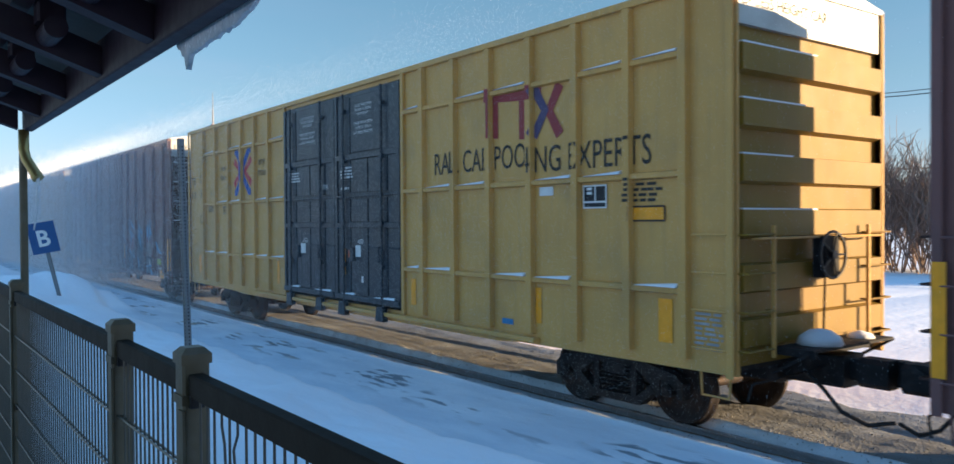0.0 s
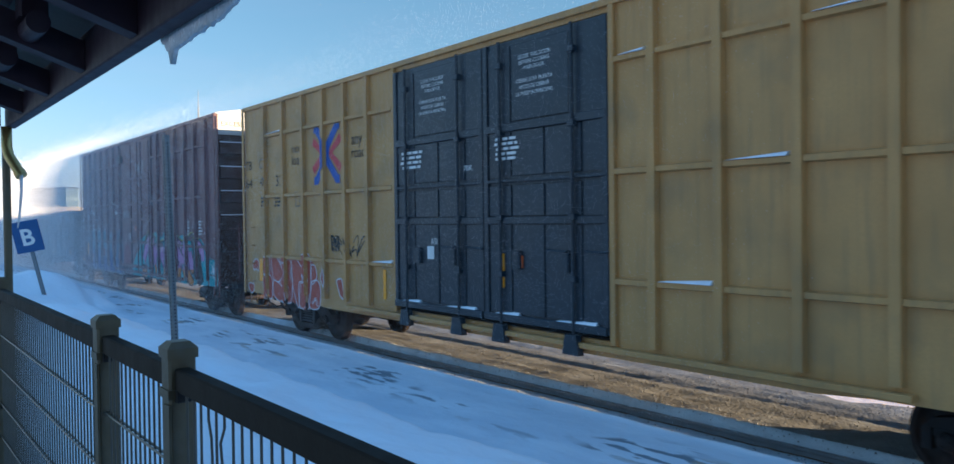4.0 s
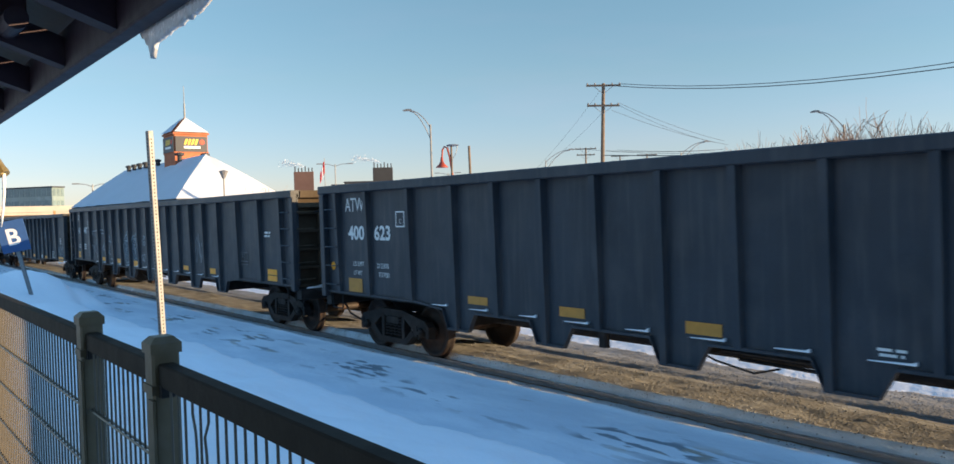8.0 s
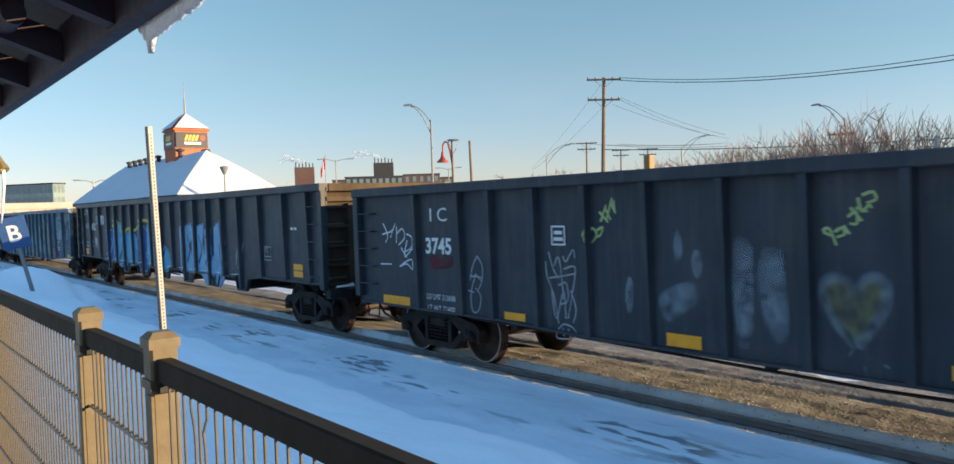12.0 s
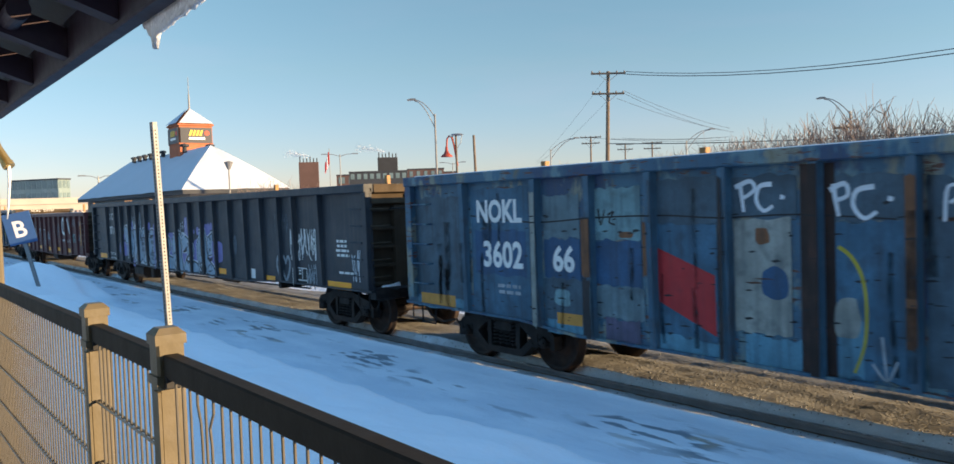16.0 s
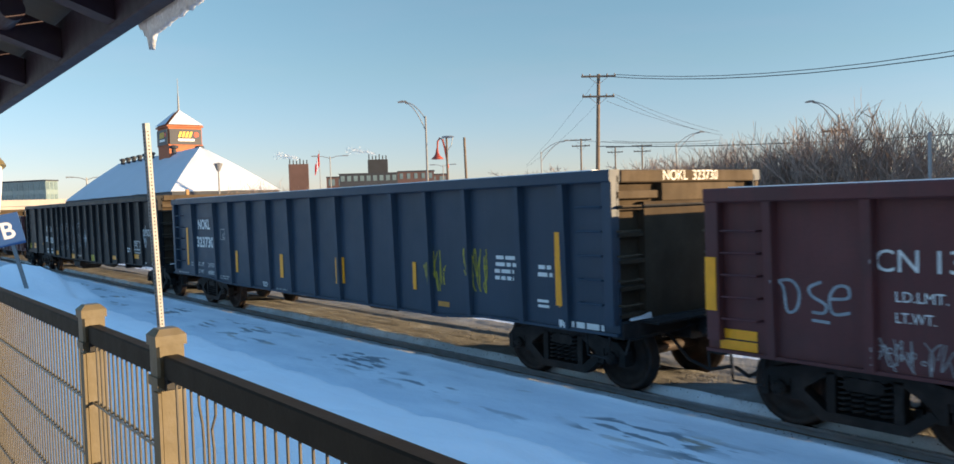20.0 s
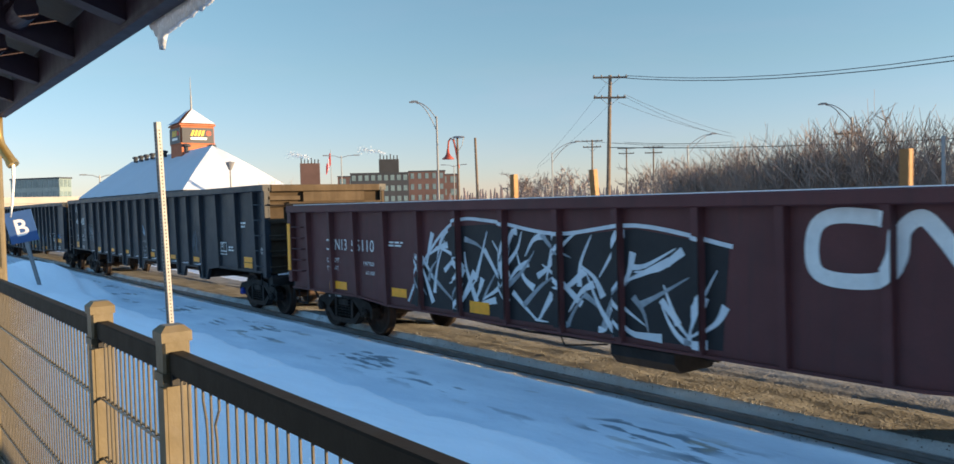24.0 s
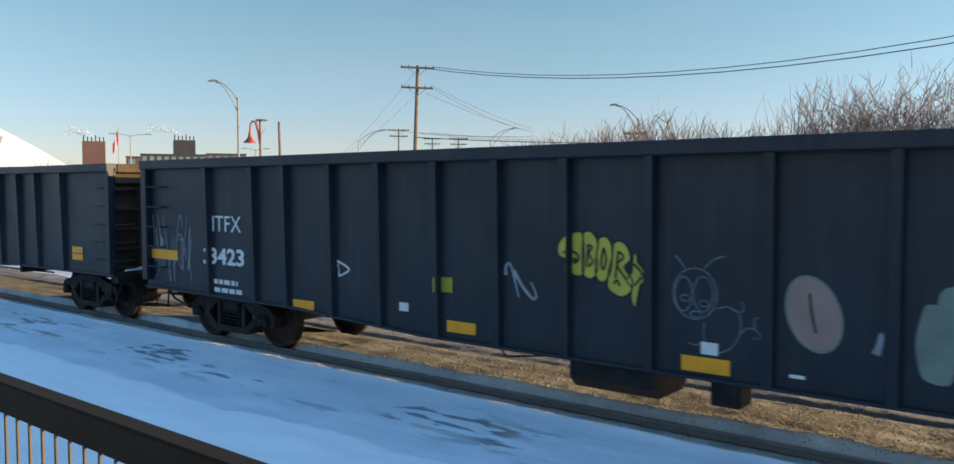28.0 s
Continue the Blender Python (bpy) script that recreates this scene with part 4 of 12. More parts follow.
        for yy in (-1, 1):
            part("corner_post", Geo().box(*xs(0.10, 0.0), yy * H0 - 0.07 - (0.03 if yy > 0 else -0.05), yy * H0 + (0.05 - 0.04 if yy < 0 else -0.02), sill, top, 0.012), color, car)
        part("crossover_platform", Geo().box(*xs(-0.02, -0.48), -0.85, 0.85, 1.12, 1.15).box(*xs(0.0, -0.5), -0.87, -0.84, 1.06, 1.15), M_UNDER, car, "grated crossover platform")
        for yy in (-1.0, 0.8):
            part("platform_bracket", Geo().tube([(x, yy + 0.1, 0.85), (x + s * 0.45, yy + 0.1, 1.12)], 0.02, 5), M_UNDER, car)
        part("end_handhold", Geo().tube([(x + s * 0.02, -1.3, 2.35), (x + s * 0.12, -1.3, 2.36), (x + s * 0.12, 1.3, 2.36), (x + s * 0.02, 1.3, 2.35)], 0.014, 5), color, car)
        ladder(car, s * hl, 1.15, 2.4, -H0 + 0.08, 4, 0.5, 0.12, "end", end)
        ladder(car, s * hl, 1.15, 2.4, H0 - 0.62, 4, 0.5, 0.12, "end", end)
        for yy in (-H0 + 0.56, H0 - 0.64):
            part("ladder_stile", Geo().box(*xs(-0.09, -0.13), yy - 0.015, yy + 0.015, 1.05, 2.5), color, car)
        ladder(car, s * (hl - 0.32), 1.15, 2.4, -H0 + 0.06, 4, 0.46, 0.08, "side", color)
        stirrup(car, s * (hl - 0.32), sill + 0.05, -H0 + 0.08, color)
    # ribs and belts on the camera's side
    belts = [1.76, 3.10, 4.46]
    if plug:
        ribs = [0.68, 1.53, 2.44, 3.36, 4.30, 5.22, 6.13]
        ribs = [hl - r for r in ribs] + [hl - r for r in (12.72, 13.58, 14.46, 15.38, 16.36, 17.36)]
    elif style == "ribbed":
        ribs = [hl - r for r in (0.78, 1.65, 2.5, 3.4, 4.38, 5.1, 10.5, 11.40, 12.32, 13.24, 14.1, 14.98)]
        belts = [1.87, 3.22, 4.58]
    else:
        ribs = [hl - r for r in (0.66, 1.83, 3.0, 4.1, 5.25, 10.3, 11.45, 12.55, 13.65, 14.8)]
        belts = []
    for x in ribs:
        g = Geo().extrude([(x - 0.065, yo), (x - 0.055, yo - 0.085), (x + 0.055, yo - 0.085), (x + 0.065, yo)], 2, sill + 0.14, top - 0.08)
        part("rib", g, color, car)
    edges = sorted(ribs + [-hl + 0.05, d0 - 0.03, d1 + 0.03, hl - 0.05])
    for j, z in enumerate(belts):
        for i, (a, b) in enumerate(zip(edges[:-1], edges[1:])):
            if b > d0 and a < d1 or b - a < 0.4 or (b > hl - 0.1) or (a < -hl + 0.1):
                continue
            part("belt", Geo().extrude([(yo, z - 0.05), (yo - 0.065, z - 0.035), (yo - 0.065, z + 0.025), (yo, z + 0.04)], 0, a + 0.06, b - 0.06), color, car)
            if plug and (i * 7 + j * 3 + int(L)) % 10 < (7 if name == "yellow_boxcar" else 2):
                snow_ledge(car, a + 0.06, b - 0.06, yo, z + 0.03, i * 13 + j, 0.05, 0.09)
    for x in (d0 - 0.035, d1 + 0.035):
        part("door_post", Geo().box(x - 0.045, x + 0.045, yo - 0.06, yo + 0.02, sill + 0.1, top - 0.07, 0.008), color, car)
    build_doors(car, style, d0, d1, sill, top, yo, color)
    build_ends(car, hl, gap, sill)
    sets = []
    for x in (hl - trucks, -hl + trucks):
        sets += build_truck(car, x, caps or M_UNDER)
    car["half"] = hl
    return car, sets


def build_doors(car, style, d0, d1, sill, top, yo, color):
    z0, z1 = sill + 0.22, top - 0.16
    if style == "plug":
        track = part("door_track", Geo().box(d0 - 1.7, d1 + 3.6, yo - 0.13, yo - 0.01, sill + 0.02, sill + 0.09, 0.01), color, car, "long yellow door rail")
        mid = (d0 + d1) / 2
        for a, b in ((d0 + 0.02, mid - 0.02), (mid + 0.02, d1 - 0.02)):
            door = part("plug_door", Geo().box(a, b, yo - 0.03, yo + 0.05, z0, z1, 0.01), M_DOOR, car, "black double plug door with locking bars")
            w = b - a
            for fx in (0.16, 0.76):
                x = a + w * fx
                part("lock_bar", Geo().tube([(x, yo - 0.095, z0 - 0.08), (x, yo - 0.095, z1)], 0.026, 8), M_DOOR, door)
                part("roller_foot", Geo().extrude([(x - 0.10, z0 - 0.04), (x + 0.10, z0 - 0.04), (x + 0.15, z0 - 0.30), (x - 0.15, z0 - 0.30)], 1, yo - 0.16, yo - 0.06), M_DOOR, door)
                for z in (1.75, 2.55, 3.75, 4.7):
                    part("bar_guide", Geo().box(x - 0.055, x + 0.055, yo - 0.125, yo - 0.045, z - 0.04, z + 0.04, 0.01), M_DOOR, door)
            rows = [z0 + 0.06, 2.51, 3.07, 3.82, z1 - 0.03]
            cols = [a + w * q for q in (0.03, 0.25, 0.53, 0.82, 0.97)]
            for i in range(4):
                for k in range(4):
                    if i == 3 and k in (1, 2):
                        if k == 1:
                            part("door_panel", Geo().box(cols[1] + 0.03, a + w * 0.72, yo - 0.05, yo - 0.028, rows[3] + 0.08, rows[4] - 0.05, 0.008), M_DOOR, door)
                        continue
                    part("door_panel", Geo().box(cols[k] + 0.028, cols[k + 1] - 0.028, yo - 0.05, yo - 0.028, rows[i] + 0.06, rows[i + 1] - 0.06, 0.008), M_DOOR, door)
            for z, h in ((2.51, 0.05), (3.07, 0.022), (3.82, 0.055)):
                part("door_rail", Geo().box(a + 0.02, b - 0.02, yo - 0.08, yo - 0.03, z - h, z + h, 0.008), M_DOOR, door)
            for x in (a + w * 0.53, a + w * 0.82):
                part("pull_handle", Geo().tube([(x + 0.08, yo - 0.05, 2.12), (x + 0.08, yo - 0.10, 2.11), (x + 0.45, yo - 0.10, 2.10), (x + 0.45, yo - 0.05, 2.11)], 0.012, 5), M_DOOR, door)
            for x in (a + 0.04, b - 0.04):
                part("door_stile", Geo().box(x - 0.05, x + 0.05, yo - 0.075, yo - 0.03, z0 + 0.01, z1 - 0.01, 0.008), M_DOOR, door)
            part("bottom_shelf", Geo().box(a + 0.01, b - 0.01, yo - 0.10, yo - 0.02, z0 - 0.01, z0 + 0.10, 0.012), M_DOOR, door)
            snow_ledge(door, a + 0.2, a + 0.8, yo - 0.03, z0 + 0.10, 3, 0.05, 0.06)
            snow_ledge(door, b - 1.0, b - 0.15, yo - 0.03, z0 + 0.10, 5, 0.05, 0.06)
            for k, fx in enumerate((0.30, 0.70)):
                part("lock_hub", Geo().box(a + w * fx - 0.08, a + w * fx + 0.08, yo - 0.12, yo - 0.03, z0 + 0.75, z0 + 1.0, 0.02), M_DOOR, door)
    elif style == "ribbed":
        part("door_track", Geo().box(d0 - 0.4, d1 + 3.2, yo - 0.11, yo - 0.01, sill + 0.04, sill + 0.12, 0.01), color, car)
        door = part("sliding_door", Geo().box(d0 + 0.02, d1 - 0.02, yo - 0.05, yo + 0.04, z0 - 0.04, z1, 0.01), color, car, "ribbed maroon sliding door")
        w = d1 - d0
        for z in (1.1, 1.9, 2.65, 3.15, 4.0):
            part("door_rail", Geo().box(d0 + 0.06, d1 - 0.06, yo - 0.10, yo - 0.048, z - 0.05, z + 0.05, 0.012), color, door)
        for fx in (0.10, 0.43, 0.74, 0.97):
            part("door_stile", Geo().box(d0 + w * fx - 0.05, d0 + w * fx + 0.05, yo - 0.09, yo - 0.048, z0, z1 - 0.02, 0.01), color, door)
        part("lock_bar", Geo().tube([(d0 + w * 0.70, yo - 0.13, z0 - 0.1), (d0 + w * 0.70, yo - 0.13, z1)], 0.022, 7), color, door)
        part("lock_bar", Geo().tube([(d0 + w * 0.12, yo - 0.13, z0 - 0.1), (d0 + w * 0.12, yo - 0.13, z1)], 0.022, 7), color, door)
        part("latch", Geo().box(d0 + w * 0.08, d0 + w * 0.18, yo - 0.16, yo - 0.05, 4.6, 4.85, 0.02), M_CLIP, door)
    else:
        part("door_track", Geo().box(d0 - 0.5, d1 + 3.0, yo - 0.11, yo - 0.01, sill + 0.04, sill + 0.12, 0.01), color, car)
        door = part("plug_door", Geo().box(d0 + 0.02, d1 - 0.02, yo - 0.05, yo + 0.04, z0 - 0.04, z1, 0.01), color, car, "brown plug door with locking bars")
        w = d1 - d0
        for z in (1.25, 2.1, 2.9, 3.7):
            part("door_rail", Geo().box(d0 + 0.08, d1 - 0.08, yo - 0.085, yo - 0.048, z - 0.04, z + 0.04, 0.01), color, door)
        for fx in (0.06, 0.5, 0.78, 0.97):
            part("door_stile", Geo().box(d0 + w * fx - 0.035, d0 + w * fx + 0.035, yo - 0.08, yo - 0.048, z0, z1 - 0.02, 0.01), color, door)
        for fx in (0.06, 0.55, 0.94):
            part("lock_bar", Geo().tube([(d0 + w * fx, yo - 0.12, z0 - 0.1), (d0 + w * fx, yo - 0.12, z1)], 0.02, 7), color, door)


def brake_wheel(car, x, s, y, z):
    """Hand brake wheel on an end, on its gear housing."""
    bw = new("hand_brake")
    bw.parent = car
    bw.location = (x + s * 0.20, y, z)
    g = Geo()
    ring = [(0.0, 0.27 * math.cos(a * math.pi / 12), 0.27 * math.sin(a * math.pi / 12)) for a in range(25)]
    part("rim", Geo().tube(ring, 0.018, 6), M_CLIP, bw)
    for k in range(5):
        a = k * 1.2566
        part("spoke", Geo().tube([(0, 0.04 * math.cos(a), 0.04 * math.sin(a)), (0, 0.265 * math.cos(a), 0.265 * math.sin(a))], 0.012, 5), M_CLIP, bw)
    part("hub", Geo().lathe([(0.0, -0.03), (0.055, -0.03), (0.055, 0.03), (0.0, 0.03)], "x", 10), M_CLIP, bw)
    part("gear_housing", Geo().box(-s * 0.18 if s > 0 else 0.02, -0.02 if s > 0 else 0.18, -0.16, 0.2, -0.26, 0.22, 0.03), M_UNDER, bw)
    part("chain", Geo().tube([(-s * 0.1, 0.0, -0.25), (-s * 0.12, 0.0, -0.9)], 0.014, 5), M_UNDER, bw)


def gondola(name, L, top, color, label, ribs, bottom, trucks, gap, rib_w=0.13, chord=0.15, feet=None, caps=None, tank=None, tank_z=0.48, end_color=None, rib_color=None):
    """Open-top car. ribs: distances from the front; bottom: points (from the front, height) of the side's lower edge; feet: drop feet of the side between the trucks."""
    hl = L / 2
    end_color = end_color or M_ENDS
    car = thing(name, (0, TRACK_Y, 0), label, "gondola", group="cars of the freight train")
    yo = -H0 + 0.13
    prof = [(hl - d, z) for d, z in bottom]
    if feet:
        prof = [(hl - bottom[0][0], bottom[0][1]), (hl - 2 * trucks + 0.35, bottom[0][1])]
        for c in feet:
            x = hl - c
            prof += [(x + 0.44, 0.99), (x + 0.27, 0.70), (x - 0.25, 0.70), (x - 0.38, 0.99)]
        prof += [(-hl + 2 * trucks - 0.35, bottom[0][1]), (-hl, bottom[0][1])]
    for s in (-1, 1):
        y = s * (H0 - 0.13)
        poly = prof + [(-hl, top - chord * 0.5), (hl, top - chord * 0.5)]
        part("side_sheet", Geo().extrude(poly, 1, min(y, y - s * 0.03), max(y, y - s * 0.03)), color, car)
        ch = part("top_chord", Geo().box(-hl, hl, min(s * (H0 + 0.0), s * (H0 - 0.20)), max(s * (H0 + 0.0), s * (H0 - 0.20)), top - chord, top, 0.015), color, car)
        if s < 0 and color not in (M_BLACK, M_BLACK2, M_BLACK3, M_BLACK4):
            part("snow_on_chord", Geo().box(-hl + 0.3, hl - 0.3, -H0 + 0.03, -H0 + 0.14, top - 0.001, top + 0.012), M_LEDGE, ch)
    for i, d in enumerate(ribs):
        x = hl - d
        zb = 0.98
        for (a, za), (b, zc) in zip(prof[:-1], prof[1:]):
            lo, hi = min(a, b), max(a, b)
            if lo <= x <= hi and hi > lo:
                zb = za + (zc - za) * (x - a) / (b - a)
        zb += 0.012
        w = rib_w / 2
        g = Geo().extrude([(x - w, yo), (x - w * 0.72, -H0 + 0.02), (x + w * 0.72, -H0 + 0.02), (x + w, yo)], 2, zb, top - chord)
        # foot of the rib runs back into the sheet
        for k, v in enumerate(g.v):
            if v[2] <= zb + 1e-6 and v[1] < yo - 0.01:
                g.v[k] = (v[0], v[1] + 0.05, v[2])
        part("rib", g, rib_color or color, car)
        part("rib", Geo().box(x - w, x + w, H0 - 0.13, H0 - 0.02, 1.0, top - chord), color, car)
    part("bottom_flange", Geo().extrude([(p, q) for p, q in prof] + [(p, q + 0.035) for p, q in prof[::-1]], 1, yo - 0.05, yo - 0.002), color, car)
    if feet:
        # thin tongues of blown snow on the flange, thick against the rib ahead
        r = random.Random(int(100 * L) + len(label))
        for a in ribs[1:-2]:
            if 2 * trucks < a < L - 2 * trucks:
                m, w, h = hl - a - r.uniform(0.16, 0.26), r.uniform(0.34, 0.46), r.uniform(0.035, 0.05)
                part("snow_tongue", Geo().extrude([(m, 1.062), (m, 1.062 + h), (m - 0.05, 1.078), (m - w, 1.066), (m - w, 1.062)], 1, yo - 0.045, yo - 0.004), M_LEDGE, car)
        x = hl - 12.85
        if tank:
            part("air_reservoir", Geo().box(x - 0.47, x + 0.49, yo + 0.06, -0.55, 0.54, 1.0, 0.15), M_UNDER, car, "rounded black air tank hung under the car")
        part("reservoir_bracket", Geo().box(x - 0.60, x - 0.46, yo + 0.10, yo + 0.20, 0.76, 1.04, 0.02), M_UNDER, car)
        for y, z, q0, q1 in ((-1.15, 0.90, 11.75, 9.9), (-1.05, 0.80, 11.6, 10.2)):
            part("brake_pipe", Geo().tube([(hl - q0, y, z), (hl - q1, y, z - 0.03)], 0.022, 6), M_UNDER, car)
        part("pull_rod", Geo().tube([(hl - 11.95, -1.25, 0.86), (hl - 11.75, -1.28, 0.80), (hl - 11.26, -1.28, 0.72), (hl - 11.0, -1.2, 0.79)], 0.013, 5), M_UNDER, car)
    zf = 1.02
    part("floor", Geo().box(-hl + 0.05, hl - 0.05, -H0 + 0.17, H0 - 0.17, zf, zf + 0.05), M_UNDER, car)
    part("center_sill", Geo().box(-hl + 0.3, hl - 0.3, -0.33, 0.33, 0.64, zf - 0.01, 0.03), M_UNDER, car)
    if not feet:
        part("brake_cylinder", Geo().lathe([(0.0, -0.5), (0.17, -0.48), (0.17, 0.35), (0.08, 0.5), (0.0, 0.5)], "x", 12, (1.6, -0.75, 0.72)), M_UNDER, car)
        part("brake_pipe", Geo().tube([(-hl + 3, -1.25, 0.80), (-1.0, -1.2, 0.66), (hl - 3, -1.25, 0.80)], 0.02, 5), M_UNDER, car)
    if tank and not feet:
        x = hl - tank
        part("air_reservoir", Geo().box(x - 0.50, x + 0.50, -1.42, -0.6, tank_z, 0.84, 0.12), M_UNDER, car)
        if tank_z < 0.4:
            part("control_valve", Geo().box(x + 1.06, x + 1.36, -1.35, -1.0, tank_z + 0.05, 0.80, 0.03), M_UNDER, car)
        part("pull_rod", Geo().tube([(x - 1.65, -1.2, 0.70), (x - 1.5, -1.25, 0.56), (x - 0.75, -1.2, 0.66)], 0.012, 5), M_UNDER, car)
    for k in range(4):
        x = -hl + 4.2 + (L - 8.4) * k / 3
        part("cross_bearer", Geo().box(x - 0.06, x + 0.06, -H0 + 0.2, H0 - 0.2, 0.74, zf - 0.01), M_UNDER, car)
    for s in (-1, 1):
        x = s * hl
        xs = lambda a, b: (min(x - s * a, x - s * b), max(x - s * a, x - s * b))
        # chord and far bars get the sunlit tone, panel and near bars the shaded
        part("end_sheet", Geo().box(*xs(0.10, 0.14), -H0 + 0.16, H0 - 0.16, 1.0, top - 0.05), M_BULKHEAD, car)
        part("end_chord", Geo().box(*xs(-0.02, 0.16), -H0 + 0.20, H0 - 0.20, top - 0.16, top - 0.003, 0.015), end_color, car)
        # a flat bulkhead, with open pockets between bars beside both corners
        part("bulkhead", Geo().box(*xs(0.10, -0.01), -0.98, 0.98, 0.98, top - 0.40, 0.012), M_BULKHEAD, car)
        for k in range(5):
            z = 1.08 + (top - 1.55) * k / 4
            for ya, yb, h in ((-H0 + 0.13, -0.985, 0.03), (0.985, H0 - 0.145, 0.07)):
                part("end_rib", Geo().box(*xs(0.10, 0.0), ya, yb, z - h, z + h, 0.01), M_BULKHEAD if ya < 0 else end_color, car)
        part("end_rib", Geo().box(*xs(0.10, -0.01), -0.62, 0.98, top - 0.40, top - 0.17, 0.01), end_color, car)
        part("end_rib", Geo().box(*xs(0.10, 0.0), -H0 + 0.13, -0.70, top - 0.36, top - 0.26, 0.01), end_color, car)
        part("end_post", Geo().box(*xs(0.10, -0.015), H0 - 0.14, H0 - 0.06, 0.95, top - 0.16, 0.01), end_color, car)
        part("snow_wedge", Geo().extrude([(-1.32, 1.02), (-0.92, 1.02), (-0.94, 1.09), (-1.10, 1.06), (-1.30, 1.05)], 0, *xs(-0.02, -0.05)), M_LEDGE, car, "wedge of snow on the end sill")
        part("brake_rod", Geo().tube([(x + s * 0.03, 0.55, top - 0.62), (x + s * 0.05, 0.58, 1.1)], 0.03, 6), M_UNDER, car)
        part("snow_lump", Geo().box(*xs(-0.05, -0.30), 0.15 + 0.3 * s, 0.75 + 0.3 * s, 1.008, 1.06, 0.03), M_LEDGE, car, "lump of snow on the end walkway")
        part("corner_sheet", Geo().box(*xs(0.16, 0.0), -H0 + 0.02, -H0 + 0.13, 0.98, top - chord, 0.01), color, car)
        ladder(car, s * (hl - 0.40), 1.22, top - 0.45, yo, 5, 0.42, 0.10, "side", color)
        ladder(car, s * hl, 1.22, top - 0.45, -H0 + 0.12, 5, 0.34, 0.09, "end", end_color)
        stirrup(car, s * (hl - 0.4), bottom[0][1], yo, M_UNDER)
        part("end_sill", Geo().box(*xs(0.16, -0.04), -H0 + 0.15, H0 - 0.15, 0.80, 1.02, 0.02), M_UNDER, car)
        part("end_walkway", Geo().box(*xs(-0.04, -0.34), -1.15, 1.15, 0.98, 1.01), M_UNDER, car)
        part("pole_handhold", Geo().tube([(x + s * 0.02, -1.1, top - 0.47), (x + s * 0.10, -1.1, top - 0.45), (x + s * 0.10, 1.3, top - 0.45), (x + s * 0.02, 1.3, top - 0.47)], 0.013, 5), M_UNDER, car)
    build_ends(car, hl, gap, 0.9)
    sets = []
    for x in (hl - trucks, -hl + trucks):
        sets += build_truck(car, x, M_UNDER, caps if x > 0 else None)
    car["half"] = hl
    return car, sets


RIBS_TALL = [0.72, 1.85, 3.12, 4.35, 5.40, 6.40, 7.38, 8.33, 9.30, 10.30, 11.30, 12.28, 13.30, 14.28, 15.28, 16.28, 17.50, 18.85, 19.95]
FEET_TALL = [4.30, 6.15, 8.1, 10.1, 12.1, 14.2, 16.25]
RIBS_MILL = [1.97, 3.10, 3.97, 4.90, 5.85, 6.80, 7.70, 8.60, 9.58, 10.60, 11.65, 12.90, 14.15, 15.50, 16.95, 18.50]
RIBS_IC = [1.94, 3.13, 3.87, 4.82, 5.79, 6.76, 7.80, 8.75, 9.72, 10.88, 11.85, 12.80, 13.84, 14.82, 15.78, 16.74, 17.48, 18.66]
RIBS_CHALK = [1.93, 2.96, 3.80, 4.78, 5.71, 6.74, 7.65, 8.59, 9.61, 10.59, 11.61, 12.56, 13.52, 14.42, 15.54, 16.77, 18.28]
RIBS_SHORT = [0.72, 1.75, 2.85, 3.9, 4.95, 5.98, 7.16, 8.22, 9.35, 10.48, 11.55, 12.62, 13.69, 14.62, 15.62]
RIBS_BLUE = [0.88, 1.75, 2.94, 3.95, 4.95, 5.9, 6.9, 7.91, 8.96, 10.0, 11.07, 12.17, 13.15, 14.66]
RIBS_OLD = [1.7, 3.3, 4.36, 5.4, 6.42, 7.42, 8.4, 9.38, 10.35, 11.3, 12.24, 13.15, 14.18, 15.19, 16.18, 17.19, 18.82]
FLAT_MILL = [(0, 0.93), (4.0, 0.90), (6.0, 0.80), (14.6, 0.80), (16.6, 0.86), (20.5, 0.86)]
RIBS_ITF = [1.95, 3.0, 3.95, 4.9, 5.85, 6.8, 7.75, 8.69, 9.73, 10.92, 11.91, 12.84, 13.77, 14.75, 15.69, 16.67, 17.42, 18.61]
FLAT_LOW = [(0, 0.84), (3.6, 0.84), (6.0, 0.70), (14.0, 0.70), (16.6, 0.82), (20.5, 0.84)]
FLAT_OLD = [(0, 0.86), (2.6, 0.86), (4.2, 0.72), (12.0, 0.68), (16.5, 0.72), (17.6, 0.82), (20.5, 0.86)]
FLAT_TALL = [(0, 1.06), (20.6, 1.06)]
FLAT_SHORT = [(0, 0.84), (2.6, 0.84), (3.6, 0.76), (12.6, 0.76), (13.6, 0.84), (16.4, 0.84)]
M_CAPBLUE = mat("bearing_blue", (0.02, 0.05, 0.35), 0.5, vary=0.15, bump=0.02)

TALL = "tall black gondola with stepped feet"
MILL = "long black mill gondola with tags of graffiti"
# name, builder arguments, front of the car at t = 14 s relative to the train's zero, length
TRAIN = []


def add_car(front, made):
    TRAIN.append((front, *made))
    return made[0]


